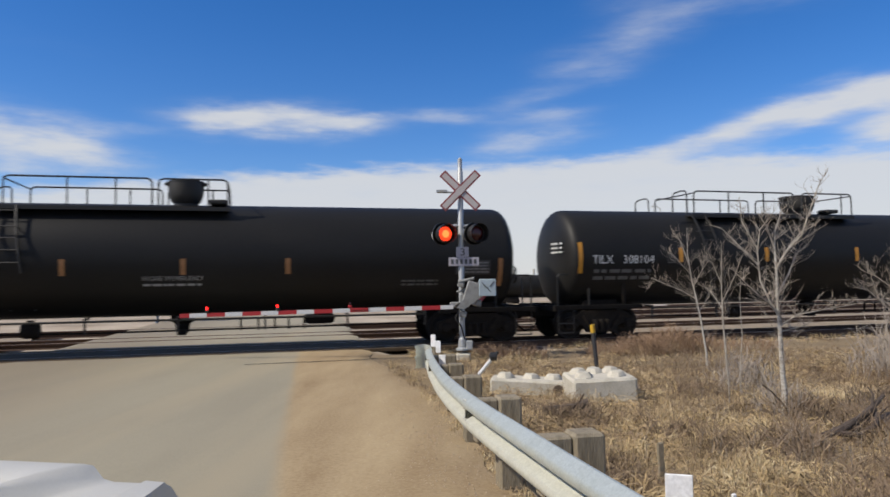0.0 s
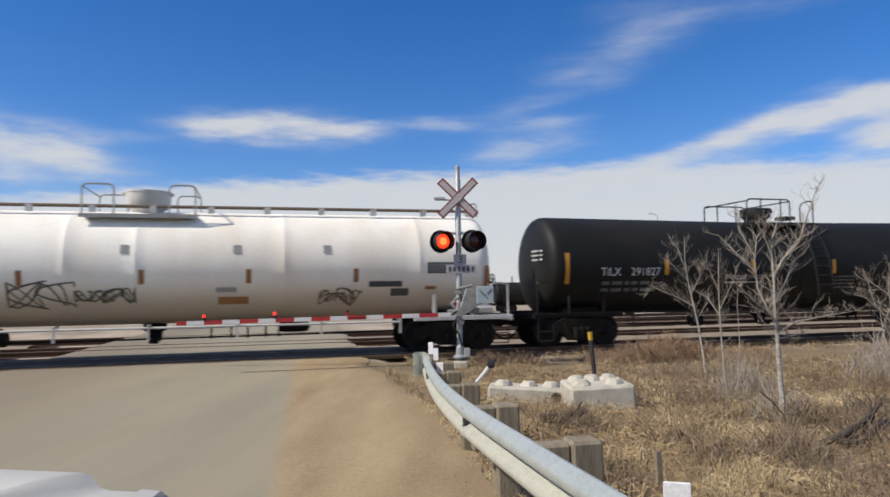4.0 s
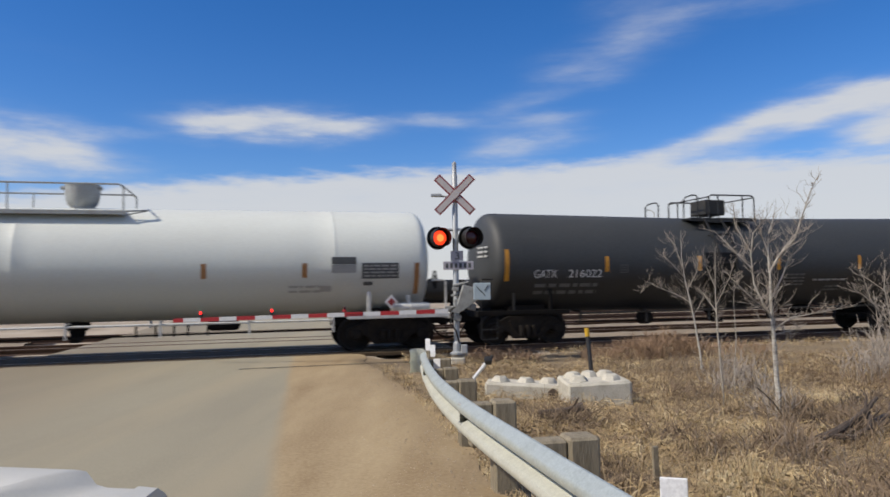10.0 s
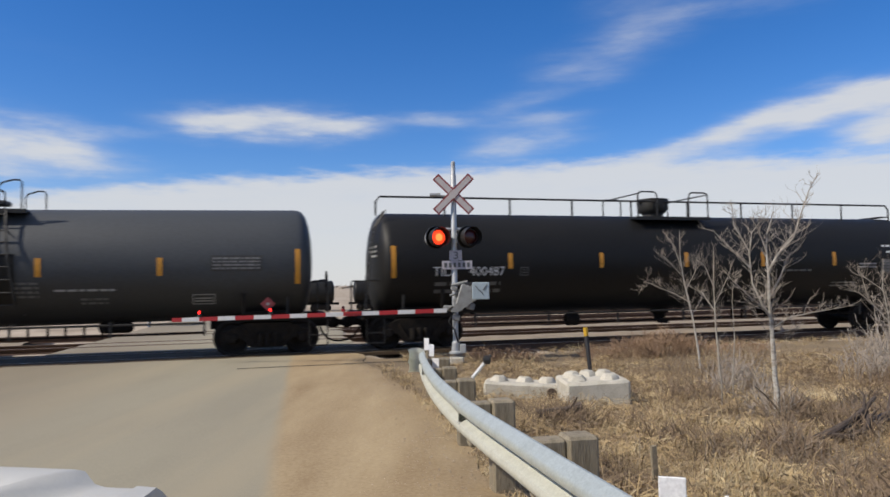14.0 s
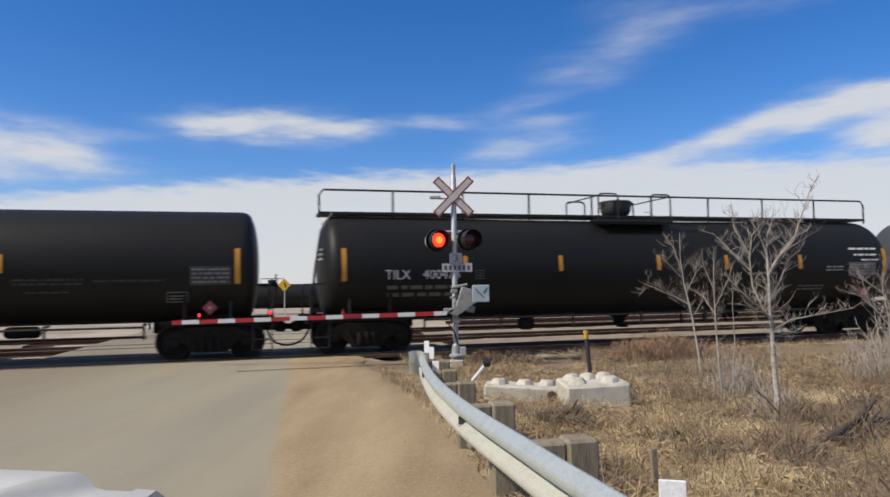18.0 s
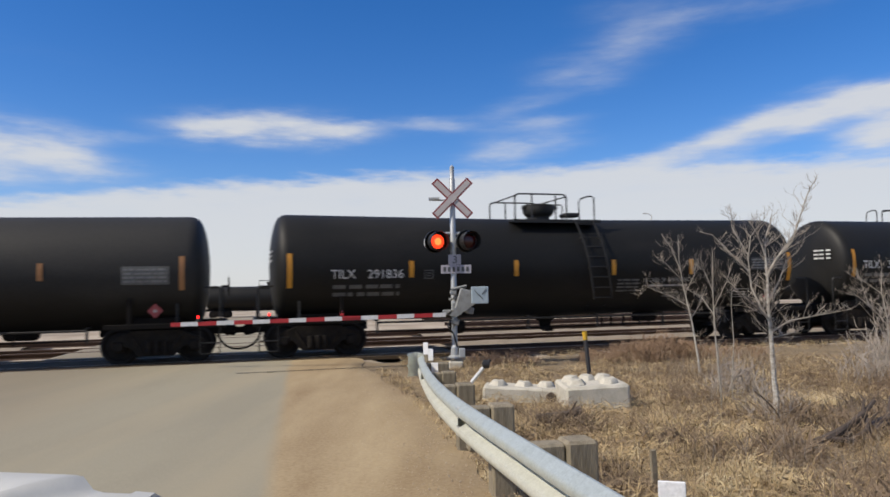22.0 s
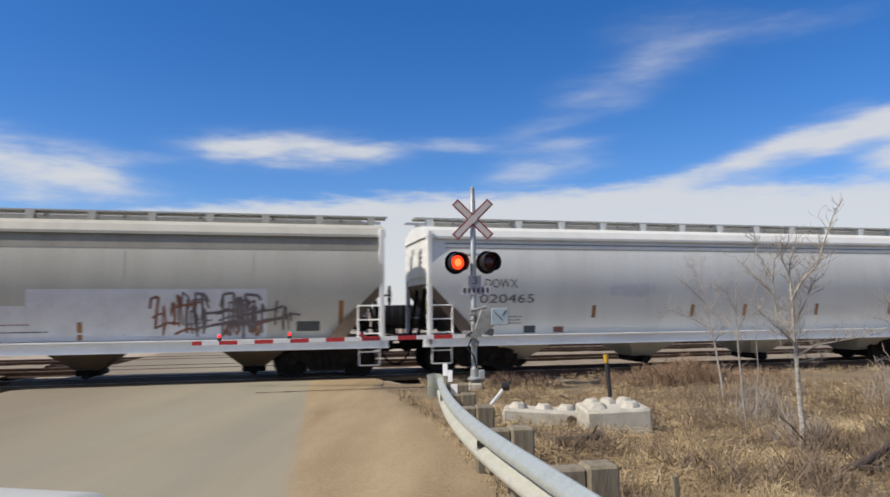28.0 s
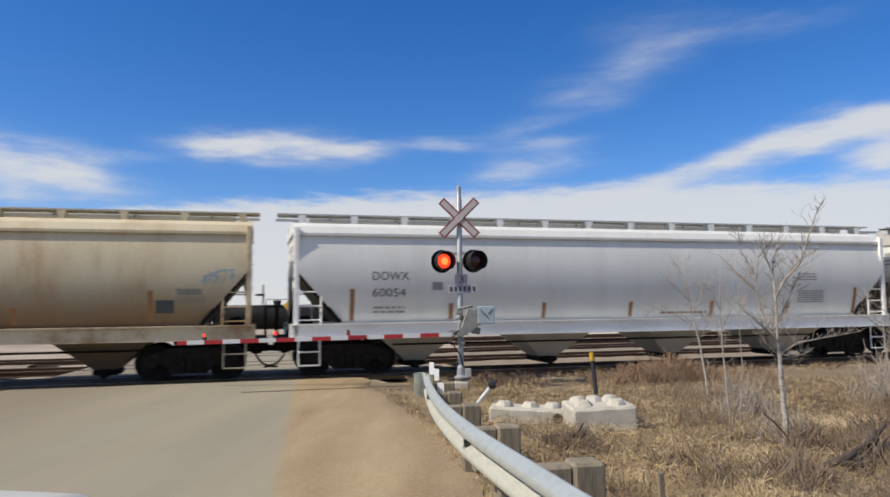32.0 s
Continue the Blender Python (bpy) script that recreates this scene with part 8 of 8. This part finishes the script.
def gravel(name, count, region, size, material, label, seed):
    """Loose stones pressed into the ground."""
    rng = np.random.default_rng(seed)
    cube = np.array([(-1, -1, -1), (1, -1, -1), (1, 1, -1), (-1, 1, -1), (-.7, -.7, .8), (.7, -.7, .8), (.7, .7, .8), (-.7, .7, .8)], float)
    quads = [(4, 5, 6, 7), (0, 1, 5, 4), (1, 2, 6, 5), (2, 3, 7, 6), (3, 0, 4, 7)]
    verts, faces = [], []
    for k in range(count):
        x, y = region(rng)
        r = size * rng.uniform(.4, 1.3)
        a = rng.uniform(0, 6.3)
        c = cube * (r * rng.uniform(.7, 1.2), r, r * .7) * rng.uniform(.8, 1.2, (8, 3))
        i = len(verts)
        ca, sa, z = math.cos(a), math.sin(a), ground_z(x, y)
        verts += [(x + p[0] * ca - p[1] * sa, y + p[0] * sa + p[1] * ca, z + .035 + p[2]) for p in c]
        faces += [tuple(i + j for j in q) for q in quads]
    me = bpy.data.meshes.new(name)
    me.from_pydata(verts, [], faces)
    me.materials.append(M[material])
    return tagged(new(name, me), label, "gravel", kind="stuff")


def shoulder(rng):
    y = 3.5 + 12.5 * rng.random() ** 1.4
    return -.2 * y + .35 + 1.25 * rng.random() ** .6, y


gravel("shoulder_gravel", 1700, shoulder, .005, "pebble", "loose pale pebbles on the sandy shoulder", 6)


# ---------------------------------------------------------------- beyond the tracks
heap = thing("spoil_heap", "low heap of pale crushed stone beyond the tracks", "heap", pose(11.0, 45.0, ground_z(11, 45)))
bm = bmesh.new()
bmesh.ops.create_grid(bm, x_segments=30, y_segments=14, size=1)
for v in bm.verts:
    x, y = v.co.x, v.co.y
    v.co = Vector((x * 2.6, y * 1.2, max(0, 1 - x * x - y * y) ** .8 * (.65 + .5 * noise.noise((x * 3, y * 3, 0))) - .02))
part("heap", bm, "pale", heap, "", True)


def yard_tank_car(at, material, label):
    """A standing tank car in the far yard."""
    car = thing("tank_car", label, "tank car", at, "tank cars standing in the yard")
    hang("tank", YARD[material], car)
    hang("sill", YARD["sill"], car)
    for s in (-1, 1):
        tr = hang("truck", ME["truck"], car, "", pose(s * 6.3, 0, 0))
        for k in (-.89, .89):
            hang("wheelset", ME["wheelset"], tr, "", pose(k, 0, WHEEL_R))
        for k in (-1, 1):
            hang("sideframe", ME["sideframe"], tr, "", pose(0, k * .99, 0, 0, 0, 0 if k < 0 else 180))
    hang("manway_bonnet", YARD["bonnet"], car)
    hang("top_platform", YARD["plat"], car)
    for y in (-1, 1):
        hang("handrail", YARD["rail"], car, "", pose(0, y * .9, 0))
    return car


def yard_meshes():
    out = {}
    BELLY["sag"] = 0
    for m in ("black", "coal"):
        out[m] = tank_mesh(8.1, m)
    bm = bmesh.new()
    box(bm, 0, 0, 1.0, 17.4, .6, .3)
    for s in (-1, 1):
        box(bm, s * 8.5, 0, 1.05, .1, 2.8, .18)
    out["sill"] = mesh_of("sill", bm, "under")
    bm = bmesh.new()
    lathe(bm, [(.42, 3.95), (.44, 4.2), (.55, 4.4), (.55, 4.55), (.4, 4.6)], 14)
    out["bonnet"] = mesh_of("manway_bonnet", bm, "rail_black", True)
    bm = bmesh.new()
    box(bm, 0, 0, 4.0, 3.0, 1.9, .05)
    out["plat"] = mesh_of("top_platform", bm, "rail_black")
    bm = bmesh.new()
    tube(bm, [(-1.45, 0, 4.0), (-1.45, 0, 4.75), (1.45, 0, 4.75), (1.45, 0, 4.0)], .035, 5)
    tube(bm, [(0, 0, 4.0), (0, 0, 4.75)], .03, 5)
    out["rail"] = mesh_of("handrail", bm, "rail_black")
    return out


YARD = yard_meshes()
rnd = random.Random(4)
for k in range(9):
    p = Vector((-78 + 18.4 * k, 84 + 3.2 * k, -1.5))
    yard_tank_car(pose(p.x, p.y, p.z, 0, 0, 9.9), ("black", "coal", "black", "coal")[k % 4], "dark tank car standing in the far yard")

# a far processing plant on the horizon
plant = thing("processing_plant", "distant refinery columns and tanks on the horizon", "refinery", pose(70, 420, -2.3))
rnd = random.Random(7)
for k in range(9):
    h, x = rnd.uniform(9, 26), -45 + 11 * k + rnd.uniform(-3, 3)
    bm = bmesh.new()
    lathe(bm, [(1.0, 0), (1.0, h * .6), (.7, h * .63), (.7, h)], 10, "z", (x, rnd.uniform(-10, 10), 0))
    part("column", bm, "galv", plant)
for k in range(4):
    bm = bmesh.new()
    lathe(bm, [(7, 0), (7, 6), (6.6, 6.4), (.5, 7.5)], 20, "z", (-60 + 32 * k, 14, 0))
    part("storage_tank", bm, "hopwhite", plant)
treeline = bpy.data.meshes.new("far_woods")
rng, verts, faces = np.random.default_rng(12), [], []
for k in range(5200):
    x, y = rng.uniform(-900, 900), rng.uniform(620, 760)
    z, r = rng.uniform(-3, .2) + .6 * math.sin(x * .02), rng.uniform(.8, 1.8)
    i = len(verts)
    for j in range(4):
        verts.append((x + rng.normal(0, r), y + rng.normal(0, r), z + abs(rng.normal(0, r))))
    faces += [(i, i + 1, i + 2), (i, i + 2, i + 3), (i + 1, i + 3, i + 2)]
treeline.from_pydata(verts, [], faces)
treeline.materials.append(M["twig"])
tagged(new("far_woods", treeline), "far line of leafless woods on the horizon", "woods", kind="stuff")


# ---------------------------------------------------------------- the white vehicle beside the camera
def vehicle():
    car = thing("pickup_truck", "white vehicle whose bonnet shows beside the road", "car", pose(-1.825, 0.3, .268, 0, 0, 0))
    bm = bmesh.new()                # bonnet: a crowned grid that falls off at the nose and sides
    nx, ny = 44, 22
    grid = []
    for j in range(ny + 1):
        row = []
        for i in range(nx + 1):
            u, v = -1 + 2 * i / nx, j / ny
            x = u * .812
            a = abs(x)
            y = .65 + (1.55 - .19 * a) * v
            rim = max(.38, .655 + .5 * (y - 2.08))           # the raised middle, narrower towards the windscreen
            z = 1.045 + .02 * (1 - v) - .054 * smooth(rim - .04, rim + .03, a) - .008 * smooth(.95, 1.0, v)
            z -= .045 * smooth(1.96, 1.84, y) * smooth(rim - .05, rim - .14, a) * smooth(.06, .22, a)
            row.append(bm.verts.new((x, y, z)))
        grid.append(row)
    for j in range(ny):
        for i in range(nx):
            bm.faces.new((grid[j][i], grid[j][i + 1], grid[j + 1][i + 1], grid[j + 1][i]))
    bm.normal_update()
    bmesh.ops.solidify(bm, geom=bm.faces[:], thickness=.03)
    bmesh.ops.recalc_face_normals(bm, faces=bm.faces[:])
    part("bonnet", bm, "carwhite", car, "glossy white bonnet", True)
    for s in (-1, 1):
        bm = bmesh.new()
        out = [(-2.3, .35), (-2.3, 1.05), (.6, 1.03), (1.9, 1.004), (2.03, .996), (2.10, .96), (2.28, .80), (2.36, .42), (1.95, .36), (1.85, .62), (1.6, .78), (1.25, .78), (1.0, .62), (.9, .33)]
        a = [bm.verts.new((s * (.93 - .05 * smooth(1.6, 2.1, y)), y, z - .006)) for y, z in out]
        b = [bm.verts.new((s * .822, y, z)) for y, z in out]
        bm.faces.new(a if s > 0 else a[::-1])
        bm.faces.new(b[::-1] if s > 0 else b)
        for i in range(len(a)):
            k = (i + 1) % len(a)
            bm.faces.new((a[i], a[k], b[k], b[i]))
        part("fender", bm, "carwhite", car)
        bm = bmesh.new()
        box(bm, s * .66, 2.18, .78, .34, .12, .16, bevel=.03)
        part("headlight", bm, "glass", car)
        for y in (1.42, -1.7):
            bm = bmesh.new()
            lathe(bm, [(.22, -.1), (.34, -.11), (.36, -.08), (.36, .08), (.34, .11), (.22, .1)], 24, "x", (s * .80, y, .30))
            w = part("wheel", bm, "rubber", car, "", True)
            bm = bmesh.new()
            lathe(bm, [(.03, -.09), (.21, -.08), (.21, .08), (.03, .09)], 18, "x", (s * .80, y, .30))
            part("rim", bm, "galv", w)
    bm = bmesh.new()
    box(bm, 0, 2.34, .52, 1.8, .16, .3, bevel=.05)
    part("bumper", bm, "carwhite", car)
    bm = bmesh.new()
    box(bm, 0, 2.28, .82, 1.0, .06, .2, bevel=.02)
    part("grille", bm, "blackmetal", car)
    bm = bmesh.new()
    a = [bm.verts.new(p) for p in ((-.86, .62, 1.12), (.86, .62, 1.12), (.70, -.15, 1.52), (-.70, -.15, 1.52))]
    bm.faces.new(a)
    bm.normal_update()
    bmesh.ops.solidify(bm, geom=bm.faces[:], thickness=.01)
    part("windscreen", bm, "glass", car)
    bm = bmesh.new()
    box(bm, 0, -1.15, 1.53, 1.42, 2.0, .05, bevel=.02)
    part("roof_panel", bm, "carwhite", car)
    for s in (-1, 1):
        bm = bmesh.new()            # glass that leans in from the belt line to the roof
        bm.faces.new([bm.verts.new(p) for p in ((s * .84, -2.12, 1.04), (s * .84, .60, 1.06), (s * .70, -.15, 1.52), (s * .70, -2.02, 1.52))])
        bm.normal_update()
        bmesh.ops.solidify(bm, geom=bm.faces[:], thickness=.012)
        part("side_window", bm, "glass", car)
        for y0, y1 in ((.60, -.15), (-.85, -.95), (-2.10, -2.02)):         # pillars
            bm = bmesh.new()
            tube(bm, [(s * .85, y0, 1.04), (s * .715, y1, 1.52)], .035, 6)
            part("pillar", bm, "carwhite", car)
        bm = bmesh.new()
        box(bm, s * .93, -.75, .88, .02, .16, .03, bevel=.006)
        part("door_handle", bm, "carwhite", car)
    bm = bmesh.new()
    box(bm, 0, .63, 1.03, 1.66, .12, .03, bevel=.01)
    part("cowl", bm, "blackmetal", car)
    bm = bmesh.new()
    box(bm, 0, -2.24, .72, 1.66, .10, .66, bevel=.03)
    part("tailgate", bm, "carwhite", car)
    bm = bmesh.new()
    bm.faces.new([bm.verts.new(p) for p in ((-.82, -2.18, 1.04), (.82, -2.18, 1.04), (.70, -2.06, 1.52), (-.70, -2.06, 1.52))])
    bm.normal_update()
    bmesh.ops.solidify(bm, geom=bm.faces[:], thickness=.012)
    part("rear_window", bm, "glass", car)
    bm = bmesh.new()
    box(bm, 0, -.1, .42, 1.56, 4.3, .10, bevel=.02)
    part("underbody", bm, "blackmetal", car)
    return car


vehicle()


# ---------------------------------------------------------------- what moves
def motions():
    """The train runs through at one speed; its wheels roll with it."""
    for centre, car in CARS:
        walk(car, [(t, track_at(0, centre + SPEED * t)) for t in (0, 8, 16, 24, 32)])
    # each lens turns half round at every change of the flashers, about once a second to and fro
    changes = sorted([.47 + .992 * k for k in range(32)] + [.96 + .992 * k for k in range(32)])
    for lens, lit in FLASHERS:
        turned, rows = (0 if lit else 180), [(0, pose(0, 0, 0, 0, 0, 0 if lit else 180))]
        for t in changes:
            f = round(t * FPS)
            if f + 1 < 32 * FPS:
                rows += [((f - 2 + k) / FPS, pose(0, 0, 0, 0, 0, turned + 60 * k)) for k in range(4)]
                turned = (turned + 180) % 360
        walk(lens, rows + [(32, pose(0, 0, 0, 0, 0, turned))])
    for twin in FAR_LENSES:        # the far signal flashes in step
        for lens, lit in FLASHERS:
            if lens.data == twin.data:
                twin.rotation_mode = "QUATERNION"
                twin.animation_data_create()
                twin.animation_data.action = lens.animation_data.action
                twin.animation_data.action_slot = lens.animation_data.action_slot
    first = WHEELSETS[0]
    step = 2 / FPS
    count = int(32 / step)
    turn = math.degrees(SPEED * step / WHEEL_R)
    walk(first, [(k * step, pose(0, 0, 0, 0, (k * turn) % 360, 0)) for k in range(count + 1)])
    for other in WHEELSETS[1:]:
        other.rotation_mode = "QUATERNION"
        other.animation_data_create()
        other.animation_data.action = first.animation_data.action
        other.animation_data.action_slot = first.animation_data.action_slot


motions()
